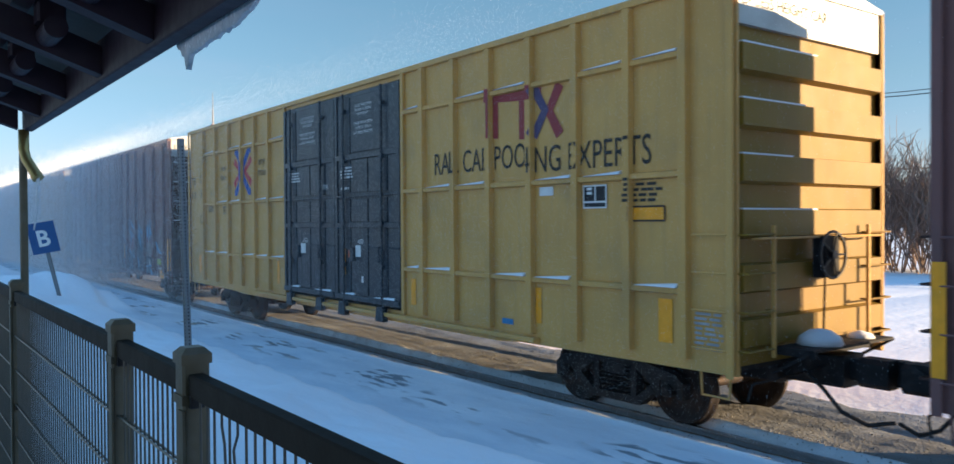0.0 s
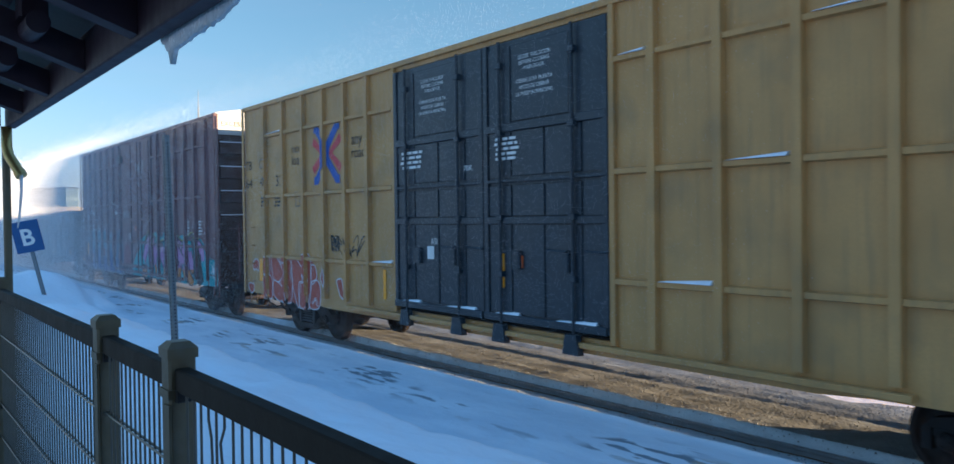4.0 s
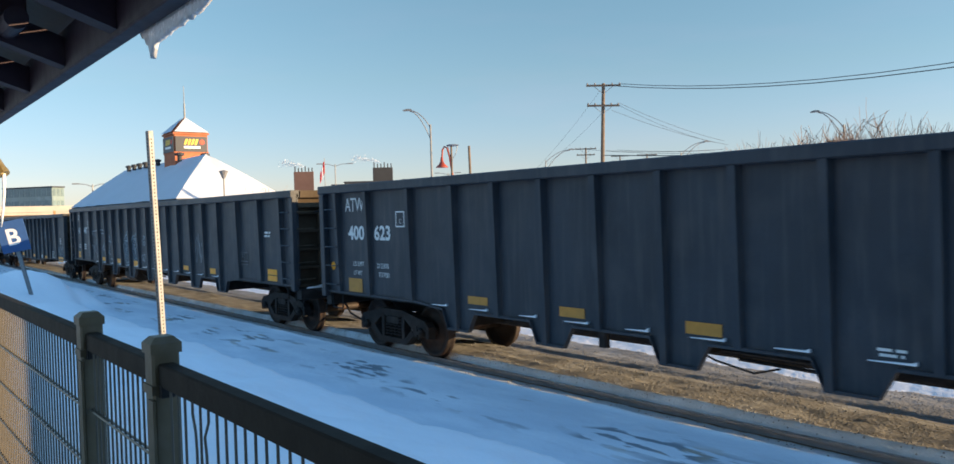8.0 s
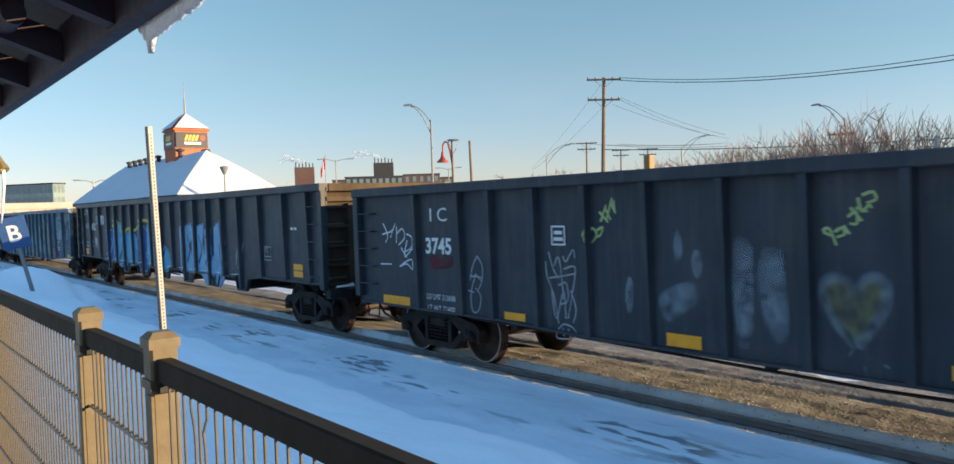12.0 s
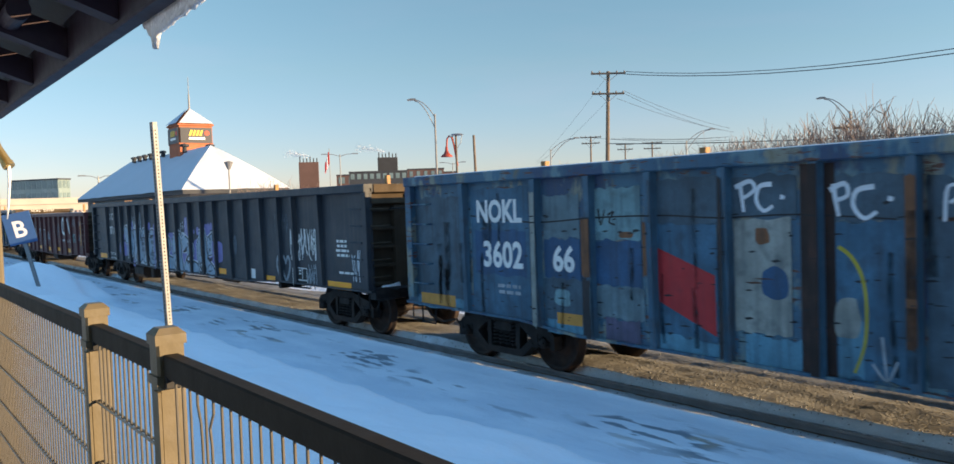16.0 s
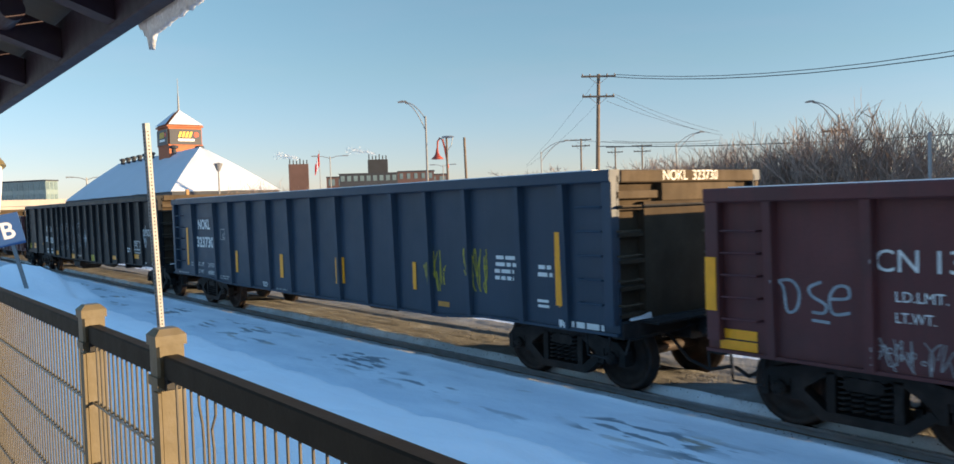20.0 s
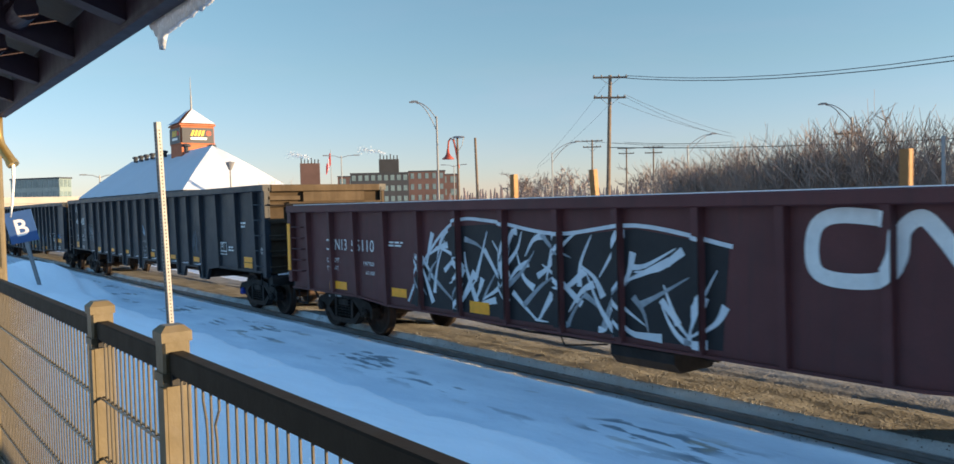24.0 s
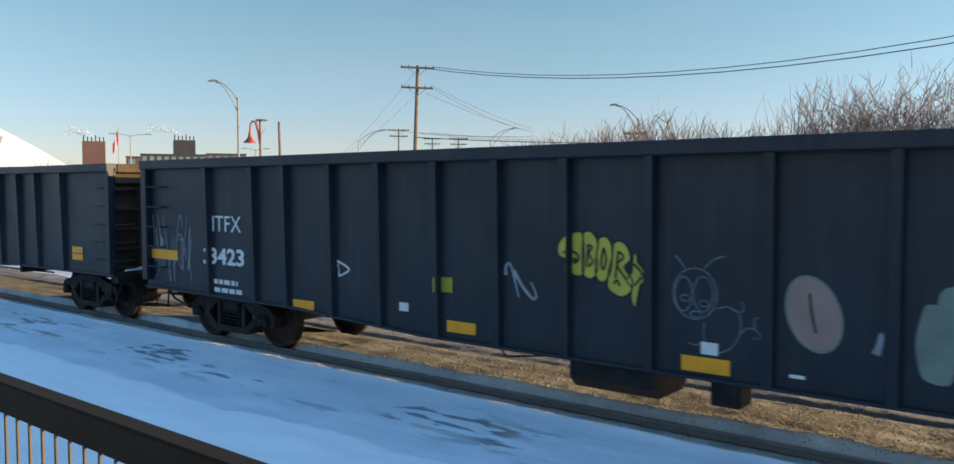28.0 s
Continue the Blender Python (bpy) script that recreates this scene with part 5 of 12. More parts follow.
car_lead = add_car(149.84 + 2.0 + 15.75, boxcar("brown_boxcar", 15.75, 5.2, 0.86, M_BROWN, "dark brown boxcar with a yellow stripe, leaving ahead", "posted", 2.0, 1.8))
car_ttx = add_car(149.84, boxcar("yellow_boxcar", 18.64, 5.2, 0.86, M_YELLOW, "mustard-yellow boxcar with black plug doors and snow on its ledges", "plug", 2.0, 2.25))
car_cna = add_car(129.17, boxcar("brown_boxcar", 15.82, 5.2, 0.84, M_BROWN, "dark brown boxcar with blue graffiti flames", "posted", 1.9, 1.8))
car_ttx2 = add_car(111.53, boxcar("tagged_yellow_boxcar", 18.61, 5.2, 0.86, M_YELLOW2, "mustard-yellow boxcar with black doors and red bubble graffiti", "plug", 1.9, 2.25))
car_bkty = add_car(91.03, boxcar("maroon_boxcar", 15.68, 5.32, 0.84, M_BROWN2, "maroon ribbed boxcar covered low down in colourful graffiti", "ribbed", 1.65, 1.8))
car_g5 = add_car(73.69, gondola("tall_gondola", 20.55, 3.09, M_BLACK, TALL, RIBS_TALL, FLAT_TALL, 1.75, 1.2, feet=FEET_TALL, end_color=None))
car_g6 = add_car(51.94, gondola("tall_gondola", 20.55, 3.07, M_BLACK, TALL + " and white chalk tags", RIBS_TALL, FLAT_TALL, 1.75, 1.15, feet=FEET_TALL, tank=12.85))
car_g7 = add_car(30.21, gondola("mill_gondola", 20.6, 2.90, M_BLACK2, MILL, RIBS_IC, FLAT_MILL, 1.85, 1.9))
car_g8 = add_car(8.37, gondola("tall_gondola", 20.74, 3.07, M_BLACK, TALL + " and bright blue graffiti", RIBS_TALL, FLAT_TALL, 1.75, 1.4, feet=FEET_TALL))
car_g9 = add_car(-13.72, gondola("blue_gondola", 20.35, 2.95, M_OVERPAINT, "faded blue gondola overpainted with patchy graffiti", RIBS_OLD, FLAT_OLD, 1.85, 1.35, rib_color=M_BLUE2))
car_g10 = add_car(-35.38, gondola("mill_gondola", 20.6, 2.90, M_BLACK2, "long black mill gondola with white and violet graffiti letters", RIBS_IC, FLAT_MILL, 1.85, 1.3, tank=15.2, tank_z=0.38))
car_g11 = add_car(-57.31, gondola("oxide_gondola", 16.35, 2.60, M_CNBROWN, "low oxide-brown gondola with timber stakes and white tags", RIBS_SHORT, FLAT_SHORT, 1.45, 1.3, tank=6.9))
car_g12 = add_car(-74.99, gondola("blue_gondola", 16.1, 2.88, M_BLUE, "dark blue gondola with yellow reflector stripes", RIBS_BLUE, FLAT_SHORT, 1.42, 1.3))
car_g13 = add_car(-92.34, gondola("mill_gondola", 20.35, 3.04, M_BLACK4, "long black gondola with chalk-outlined letters", RIBS_CHALK, FLAT_MILL, 1.85, 1.2, tank=11.0, tank_z=0.44))
car_g14 = add_car(-113.84, gondola("oxide_gondola", 16.45, 2.58, M_CNBROWN, "low oxide-brown gondola with black and white graffiti", RIBS_SHORT, FLAT_SHORT, 1.45, 1.15, tank=6.9))
car_g15 = add_car(-131.47, gondola("tall_gondola", 20.5, 3.07, M_BLACK3, TALL + " and blue bearing caps", RIBS_TALL, FLAT_TALL, 1.75, 1.1, feet=FEET_TALL, caps=M_CAPBLUE))
car_g16 = add_car(-153.08, gondola("mill_gondola", 20.5, 3.02, M_BLACK3, "long black gondola with a yellow bubble tag", RIBS_ITF, FLAT_LOW, 1.85, 1.1, tank=11.4, tank_z=0.38))
car_g17 = add_car(-174.7, gondola("mill_gondola", 20.5, 3.0, M_BLACK3, "long black gondola trailing at the end of the view", RIBS_MILL, FLAT_MILL, 1.85, 1.1))
brake_wheel(car_ttx, 9.32, 1, 0.0, 2.15)

# ---- lettering, reflectors and graffiti on the camera's side of the cars ----
P_ORANGE = mat("label_orange", (0.55, 0.12, 0.03), 0.5, bump=0.0)
P_GREY = mat("faded_stencil", (0.36, 0.36, 0.36), 0.7, vary=0.3, scale=5.0, bump=0.0)
P_DIM = mat("dim_stencil", (0.13, 0.13, 0.14), 0.7, vary=0.3, scale=5.0, bump=0.0)
P_BLUE = mat("spray_blue", (0.06, 0.22, 0.45), 0.6, vary=0.2, scale=4.0, bump=0.0)
P_LIME = mat("label_lime", (0.42, 0.48, 0.06), 0.5, bump=0.0)
P_CHALK = mat("spray_silver", (0.30, 0.33, 0.36), 0.6, vary=0.35, scale=6.0, bump=0.0)
P_FAINT = mat("chalk_wipe", (0.115, 0.13, 0.15), 0.8, vary=0.45, scale=7.0, bump=0.0)
P_WHITE = mat("spray_white", (0.62, 0.66, 0.70), 0.6, vary=0.15, scale=4.0, bump=0.0)
P_YGREEN = mat("spray_mustard", (0.40, 0.34, 0.03), 0.6, vary=0.25, scale=5.0, bump=0.0)
P_TEALBOX = mat("stencil_teal", (0.22, 0.42, 0.42), 0.6, bump=0.0)
P_TEAL = mat("spray_teal", (0.025, 0.32, 0.36), 0.55, vary=0.2, scale=2.0, bump=0.0)
P_TEALPALE = mat("spray_pale_teal", (0.27, 0.42, 0.45), 0.55, vary=0.15, scale=3.0, bump=0.0)
P_PINK = mat("spray_lilac", (0.43, 0.20, 0.42), 0.55, vary=0.15, scale=2.5, bump=0.0)
P_PALEPINK = mat("spray_pale_pink", (0.58, 0.36, 0.44), 0.55, vary=0.12, scale=2.5, bump=0.0)
P_AMBER = mat("spray_orange", (0.56, 0.21, 0.035), 0.55, vary=0.18, scale=2.5, bump=0.0)
P_PURPLE = mat("spray_purple", (0.22, 0.06, 0.25), 0.55, vary=0.2, scale=3.0, bump=0.0)
P_DEEP = mat("spray_deep_blue", (0.02, 0.075, 0.25), 0.55, vary=0.2, scale=2.0, bump=0.0)
P_RED = mat("spray_red", (0.21, 0.035, 0.04), 0.55, vary=0.2, scale=2.0, bump=0.0)
P_BRICKRED = mat("spray_brick_red", (0.40, 0.085, 0.05), 0.55, vary=0.15, scale=2.0, bump=0.0)
P_SKY = mat("spray_sky", (0.10, 0.36, 0.58), 0.55, vary=0.25, scale=2.0, bump=0.0)
P_ICE = mat("spray_ice_blue", (0.30, 0.38, 0.47), 0.55, vary=0.3, scale=3.5, bump=0.0, streak=0.4, dirt=Vector((0.16, 0.24, 0.34)))
P_VIOLET = mat("spray_violet", (0.19, 0.18, 0.42), 0.55, vary=0.2, scale=2.0, bump=0.0)
P_TAN = mat("buff_patch", (0.24, 0.19, 0.15), 0.7, vary=0.2, scale=3.0, bump=0.0)
P_ROSE = mat("rose_patch", (0.33, 0.22, 0.19), 0.7, vary=0.15, scale=3.0, bump=0.0)
P_SAGE = mat("sage_patch", (0.20, 0.24, 0.20), 0.7, vary=0.2, scale=3.0, bump=0.0)
P_SUN = mat("spray_yellow", (0.52, 0.46, 0.06), 0.55, vary=0.12, scale=3.0, bump=0.0)
P_INK = mat("spray_black", (0.012, 0.013, 0.016), 0.55, vary=0.2, scale=3.0, bump=0.0)
P_LOGORED = mat("logo_maroon", (0.27, 0.035, 0.04), 0.55, vary=0.1, scale=4.0, bump=0.0)
P_LOGOBLUE = mat("logo_blue", (0.02, 0.08, 0.36), 0.55, vary=0.1, scale=4.0, bump=0.0)
P_LOGOSCAR = mat("logo_scarlet", (0.50, 0.05, 0.06), 0.55, vary=0.1, scale=4.0, bump=0.0)
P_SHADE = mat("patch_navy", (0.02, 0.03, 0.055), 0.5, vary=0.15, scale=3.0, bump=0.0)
P_RUSTY = mat("rust_bloom", (0.085, 0.040, 0.026), 0.85, vary=0.35, scale=8.0, bump=0.1)


def clip_x(poly, lo, hi):
    """The part of a polygon of (x, z) between two uprights."""
    for bound, keep in ((lo, 1), (hi, -1)):
        out = []
        for i, p in enumerate(poly):
            q = poly[i - 1]
            a, b = keep * (q[0] - bound), keep * (p[0] - bound)
            if (a < 0) != (b < 0):
                u = a / (a - b)
                out.append((bound, q[1] + u * (p[1] - q[1])))
            if b >= 0:
                out.append(p)
        poly = out
        if len(poly) < 3:
            return []
    return poly


LAID = []


def decal(car, polys, material, layer=1, name="graffiti"):
    """Paint on the side: laid on the sheet between the ribs and on the faces of the ribs."""
    g = Geo()
    LAID.append(car)
    lift = 0.00009 * (len(LAID) % 11)
    for k, poly in enumerate(polys):
        x0, x1 = min(p[0] for p in poly), max(p[0] for p in poly)
        for lo, hi, y in STRIPS[car.name]:
            if hi <= x0 or lo >= x1:
                continue
            piece = clip_x(poly, lo, hi)
            if len(piece) >= 3:
                yy = y - 0.0025 * layer - lift - 0.00005 * (k % 19)
                g.quad(*[(p[0], yy, p[1]) for p in piece])
    if not g.v:
        return
    me = bpy.data.meshes.new(name)
    me.from_pydata(g.v, [], g.f)
    me.materials.append(material)
    ob = new(name, me)
    ob.parent = car
    return ob


def ribbon(pts, w, w2=None):
    """Quads along a line of points."""
    out = []
    n = len(pts)
    w2 = w if w2 is None else w2
    offs = []
    for i in range(n):
        a, b = pts[max(i - 1, 0)], pts[min(i + 1, n - 1)]
        d = math.hypot(b[0] - a[0], b[1] - a[1]) or 1e-6
        k = (w + (w2 - w) * i / max(1, n - 1)) / 2
        offs.append((-(b[1] - a[1]) / d * k, (b[0] - a[0]) / d * k))
    for i in range(n - 1):
        (p, q), (o, u) = (pts[i], pts[i + 1]), (offs[i], offs[i + 1])
        out.append([(p[0] + o[0], p[1] + o[1]), (q[0] + u[0], q[1] + u[1]), (q[0] - u[0], q[1] - u[1]), (p[0] - o[0], p[1] - o[1])])
    return out


def smooth(pts, n=5, closed=False):
    """A soft curve through points."""
    out, m = [], len(pts)
    for i in range(m if closed else m - 1):
        p = [pts[(i + k) % m] if closed else pts[min(max(i + k, 0), m - 1)] for k in (-1, 0, 1, 2)]
        for j in range(n):
            t = j / n
            out.append(tuple(0.5 * (2 * p[1][c] + (p[2][c] - p[0][c]) * t + (2 * p[0][c] - 5 * p[1][c] + 4 * p[2][c] - p[3][c]) * t * t + (3 * p[1][c] - p[0][c] - 3 * p[2][c] + p[3][c]) * t ** 3) for c in (0, 1)))
    if not closed:
        out.append(pts[-1])
    return out


SHIFT = {car_g8.name: -0.64}


def at_front(car, d):
    return car["half"] + d + SHIFT.get(car.name, 0.0)


def text_polys(s, size, bold, x, z, width=None, shear=0.0):
    me = text_mesh(s, size, bold)
    xs = [v.co.x for v in me.vertices]
    k = (width / (max(xs) - min(xs))) if width else 1.0
    lo = min(xs)
    polys = [[(x + ((me.vertices[i].co.x - lo) + shear * me.vertices[i].co.y) * k, z + me.vertices[i].co.y) for i in p.vertices] for p in me.polygons]
    bpy.data.meshes.remove(me)
    return polys


def stencil(car, s, d, z, h, w, material, bold=0.0):
    decal(car, text_polys(s, h, bold, at_front(car, d), z, w), material, 3, "stencil_lettering")


def patch(car, d0, d1, z0, z1, material):
    a, b = at_front(car, d0), at_front(car, d1)
    decal(car, [[(a, z0), (b, z0), (b, z1), (a, z1)]], material, 4, "reflector" if material in (M_REFL, M_ORANGE) else "painted_label")
    if material is M_REFL and z1 - z0 > 0.22 and b - a > 0.3:
        m = (z0 + z1) / 2
        decal(car, [[(a, m - 0.008), (b, m - 0.008), (b, m + 0.008), (a, m + 0.008)]], P_INK, 5, "reflector_joint")


def frame_polys(a, b, z0, z1, w):
    return [[(a, z0), (b, z0), (b, z0 + w), (a, z0 + w)], [(a, z1 - w), (b, z1 - w), (b, z1), (a, z1)], [(a, z0), (a + w, z0), (a + w, z1), (a, z1)], [(b - w, z0), (b, z0), (b, z1), (b - w, z1)]]


def outline(car, d0, d1, z0, z1, material):
    decal(car, frame_polys(at_front(car, d0), at_front(car, d1), z0, z1, 0.022), material, 5, "stencil_frame")


def data_box(car, d0, d1, z0, z1, material):
    a, b = at_front(car, d0), at_front(car, d1)
    m, k = a + 0.52 * (b - a), z0 + 0.27 * (z1 - z0)
    decal(car, [[(a, z0), (b, z0), (b, z1), (a, z1)]], P_INK, 4, "data_panel")
    polys = frame_polys(a, b, z0, z1, 0.02) + [[(a, k - 0.01), (b, k - 0.01), (b, k + 0.014), (a, k + 0.014)], [(m - 0.01, k), (m + 0.012, k), (m + 0.012, z1), (m - 0.01, z1)]]
    for i in range(2):
        z = k + (z1 - k) * (0.45 + 0.25 * i)
        polys.append([(a + 0.07, z), (m - 0.06, z), (m - 0.06, z + 0.035), (a + 0.07, z + 0.035)])
    decal(car, polys, material, 5, "data_panel_border")


def bars(car, d0, d1, z0, z1, material, n):
    """Lines of writing too small to read."""
    r = random.Random(int(abs(d0) * 100) + n)
    a, b = at_front(car, d0), at_front(car, d1)
    p = (z1 - z0) / n
    polys = []
    for i in range(n):
        x, z = a + r.uniform(0, 0.1) * (b - a), z0 + i * p
        end = b - r.uniform(0, 0.2) * (b - a)
        while x < end:
            w = min(r.uniform(0.08, 0.22), end - x)
            polys.append([(x, z), (x + w, z), (x + w, z + p * 0.55), (x, z + p * 0.55)])
            x += w + 0.035
    decal(car, polys, material, 4, "small_writing")


def tag(car, d0, d1, z0, z1, material, seed, w, n):
    """A sprayed scrawl of looping strokes."""
    r = random.Random(seed)
    a, b = at_front(car, d0), at_front(car, d1)
    polys = []
    for k in range(n):
        u = (k + 0.5) / n
        cx = a + (b - a) * u
        half = (b - a) / n * 0.75
        pts = [(cx + r.uniform(-1, 1) * half, z0 + (z1 - z0) * v) for v in r.sample((0.04, 0.2, 0.35, 0.5, 0.65, 0.8, 0.96), r.randint(4, 6))]
        polys += ribbon(smooth(pts, 6), w * r.uniform(0.5, 0.75), w * 0.4)
        if r.random() < 0.4:
            rr = r.uniform(0.25, 0.5) * min(half, (z1 - z0) / 2)
            zc = z0 + (z1 - z0) * r.uniform(0.3, 0.7)
            polys += ribbon([(cx + rr * math.cos(q * 0.6), zc + rr * math.sin(q * 0.6)) for q in range(11)], w * 0.5)
    decal(car, polys, material, 2, "graffiti_tag")


def disc(car, d, z, rx, rz, material):
    x = at_front(car, d)
    decal(car, [[(x + rx * math.cos(k * 0.349), z + rz * math.sin(k * 0.349)) for k in range(18)]], material, 2, "painted_disc")


def heart(car, d0, d1, z0, z1, material):
    a, b = at_front(car, d0), at_front(car, d1)
    pts = [(0.5, 0.0), (0.12, 0.45), (0.05, 0.78), (0.25, 0.98), (0.46, 0.8), (0.5, 0.72), (0.54, 0.8), (0.78, 0.98), (0.96, 0.75), (0.86, 0.4), (0.5, 0.0)]
    decal(car, ribbon(smooth([(a + (b - a) * u, z0 + (z1 - z0) * v) for u, v in pts], 5), 0.07), material, 2, "graffiti_tag")


def cloud(x0, x1, z0, z1, n, seed, flat=0.0):
    """A lumpy outline."""
    r = random.Random(seed)
    cx, cz = (x0 + x1) / 2, (z0 + z1) / 2
    pts = []
    for k in range(n):
        a = 6.2832 * k / n
        q = 1 + r.uniform(-0.12, 0.08)
        c, s = math.cos(a), math.sin(a)
        sq = 0.78 + 0.22 * abs(c * s) * 2
        z = cz + (z1 - z0) / 2 * q * math.copysign(abs(s) ** 0.7, s)
        pts.append((cx + (x1 - x0) / 2 * q * math.copysign(abs(c) ** 0.6, c), max(z, z0 + flat)))
    return smooth(pts, 4, True)


def road_logo(car, d, z, s):
    """Two crossing arrowed roads in blue and red."""
    x = at_front(car, d)
    for m, k, sign in ((P_LOGOSCAR, 0, 1), (P_LOGOBLUE, 1, 1)):
        pol = []
        off = -0.13 * s if k == 0 else 0.13 * s
        for side in (-1, 1):
            if k == 0:
                up = [(side * 0.62 * s, 0.30 * s), (side * 0.16 * s, 0.0), (side * 0.62 * s, -0.34 * s)]
            else:
                up = [(side * 0.50 * s, 0.58 * s), (side * 0.06 * s, 0.17 * s), (side * 0.02 * s, 0.0), (side * 0.06 * s, -0.17 * s), (side * 0.50 * s, -0.58 * s)]
            pol += ribbon([(x + p, z + q) for p, q in up], 0.19 * s)
            if k:
                for v in (1, -1):
                    px, pz = x + side * 0.50 * s, z + v * 0.58 * s
                    pol.append([(px - side * 0.16 * s, pz + v * 0.02 * s), (px + side * 0.08 * s, pz - v * 0.14 * s), (px + side * 0.07 * s, pz + v * 0.06 * s)])
        decal(car, pol, m, 3 + k, "road_emblem")


def fill_strips():
    """Where paint can lie on each car's side: (from, to, face)."""
    out = {}
    for _, car, _ in TRAIN:
        hl, rows = car["half"], []
        ribs = sorted(o for o in [(min(v.co.x for v in c.data.vertices), max(v.co.x for v in c.data.vertices), min(v.co.y for v in c.data.vertices)) for c in car.children if c.name.startswith("rib")] if o[2] < 0)
        doors = [c for c in car.children if "door" in c.name and "sheet" not in c.name and c.name.split(".")[0] in ("plug_door", "sliding_door")]
        base = -H0 + (0.06 if doors else 0.13)
        cuts = [(r[0] + 0.14 * (r[1] - r[0]), r[1] - 0.14 * (r[1] - r[0]), r[2]) for r in ribs]
        for dr in doors:
            xs, ys = [v.co.x for v in dr.data.vertices], [v.co.y for v in dr.data.vertices]
            face = min(ys) - (0.022 if dr.name.startswith("plug") and car.name.find("yellow") >= 0 else 0.004)
            x = min(xs)
            if dr.name.startswith("sliding"):
                for st in sorted((c for c in dr.children if c.name.startswith("door_stile")), key=lambda c: c.data.vertices[0].co.x):
                    sx, sy = [v.co.x for v in st.data.vertices], [v.co.y for v in st.data.vertices]
                    if min(sx) > x:
                        cuts += [(x, min(sx) - 0.011, face), (min(sx), max(sx), min(sy))]
                        x = max(sx) + 0.011
            cuts.append((x, max(xs), face))
        cuts.sort()
        x = -hl
        for lo, hi, y in cuts:
            rows += [(x, lo - 0.01, base), (lo, hi, y)]
            x = hi + 0.01
        rows.append((x, hl, base))
        out[car.name] = rows
    return out


STRIPS = fill_strips()

stencil(car_ttx, "RAIL CAR POOL", -5.80, 3.33, 0.36, 2.50, M_LETTERBLK, 0)
stencil(car_ttx, "ING EXPERTS", -3.38, 3.24, 0.37, 2.20, M_LETTERBLK, 0)
patch(car_ttx, -3.19, -2.91, 2.91, 3.03, M_LETTER)
data_box(car_ttx, -2.33, -1.91, 2.72, 3.02, M_LETTER)
patch(car_ttx, -1.49, -0.97, 2.55, 2.74, M_REFL)
outline(car_ttx, -1.49, -0.97, 2.55, 2.74, M_LETTERBLK)
patch(car_ttx, -1.08, -0.87, 1.14, 1.65, M_REFL)
patch(car_ttx, -3.28, -3.16, 1.15, 1.64, M_REFL)
patch(car_ttx, -6.55, -6.40, 1.15, 1.59, M_REFL)
patch(car_ttx, -4.04, -3.78, 1.07, 1.15, P_BLUE)
bars(car_ttx, -1.60, -0.99, 2.79, 3.11, M_LETTERBLK, 5)
bars(car_ttx, -0.58, -0.17, 1.12, 1.56, P_GREY, 8)
stencil(car_ttx, "next", -16.05, 3.95, 0.16, 0.52, M_LETTERBLK, 0)
stencil(car_ttx, "load", -16.06, 3.70, 0.17, 0.52, M_LETTERBLK, 0)
stencil(car_ttx, "any", -13.42, 3.96, 0.20, 0.41, M_LETTERBLK, 0)
stencil(car_ttx, "road", -13.43, 3.70, 0.20, 0.54, M_LETTERBLK, 0)
stencil(car_ttx, "TB", -18.53, 3.67, 0.22, 0.39, M_LETTERBLK, 0)
stencil(car_ttx, "OX", -17.80, 3.69, 0.23, 0.45, M_LETTERBLK, 0)
stencil(car_ttx, "63", -18.54, 3.28, 0.20, 0.39, M_LETTERBLK, 0)
stencil(car_ttx, "35", -17.77, 3.29, 0.23, 0.43, M_LETTERBLK, 0)
stencil(car_ttx, "11", -16.86, 3.30, 0.19, 0.23, M_LETTERBLK, 0)
patch(car_ttx, -17.90, -17.71, 1.19, 1.67, M_REFL)
patch(car_ttx, -15.66, -15.52, 1.30, 1.72, M_REFL)
patch(car_ttx, -12.32, -12.20, 1.18, 1.70, M_REFL)
patch(car_ttx, -14.74, -14.60, 1.71, 1.87, M_LETTERBLK)
outline(car_ttx, -17.76, -17.28, 2.58, 2.79, M_LETTERBLK)
bars(car_ttx, -17.06, -16.51, 2.88, 3.05, M_LETTERBLK, 3)
bars(car_ttx, -15.91, -15.64, 2.81, 3.04, M_LETTERBLK, 3)
stencil(car_ttx, "70K", -9.83, 3.24, 0.10, 0.24, M_LETTER, 0)
DOOR_NOTE = (("CLOSE THIS DOOR", 4.74, 0.66), ("BEFORE CLOSING", 4.66, 0.62), ("MAIN DOOR", 4.58, 0.42), ("CIERRE ESTA PUERTA", 4.41, 0.74), ("ANTES DE CERRAR", 4.32, 0.62), ("LA PUERTA PRINCIPAL", 4.23, 0.76))
for c, d in ((car_ttx, -10.56), (car_ttx, -8.13), (car_ttx2, -10.60), (car_ttx2, -8.16)):
    for words, z, w in DOOR_NOTE:
        stencil(c, words, d - w / 2, z, 0.055, w, M_LETTER, 0)
patch(car_ttx, -8.75, -8.58, 1.89, 2.03, P_ORANGE)
patch(car_ttx, -8.46, -8.25, 1.91, 2.13, M_LETTER)
patch(car_ttx, -11.19, -11.01, 1.87, 2.02, P_ORANGE)
patch(car_ttx, -10.92, -10.68, 1.92, 2.13, M_LETTER)
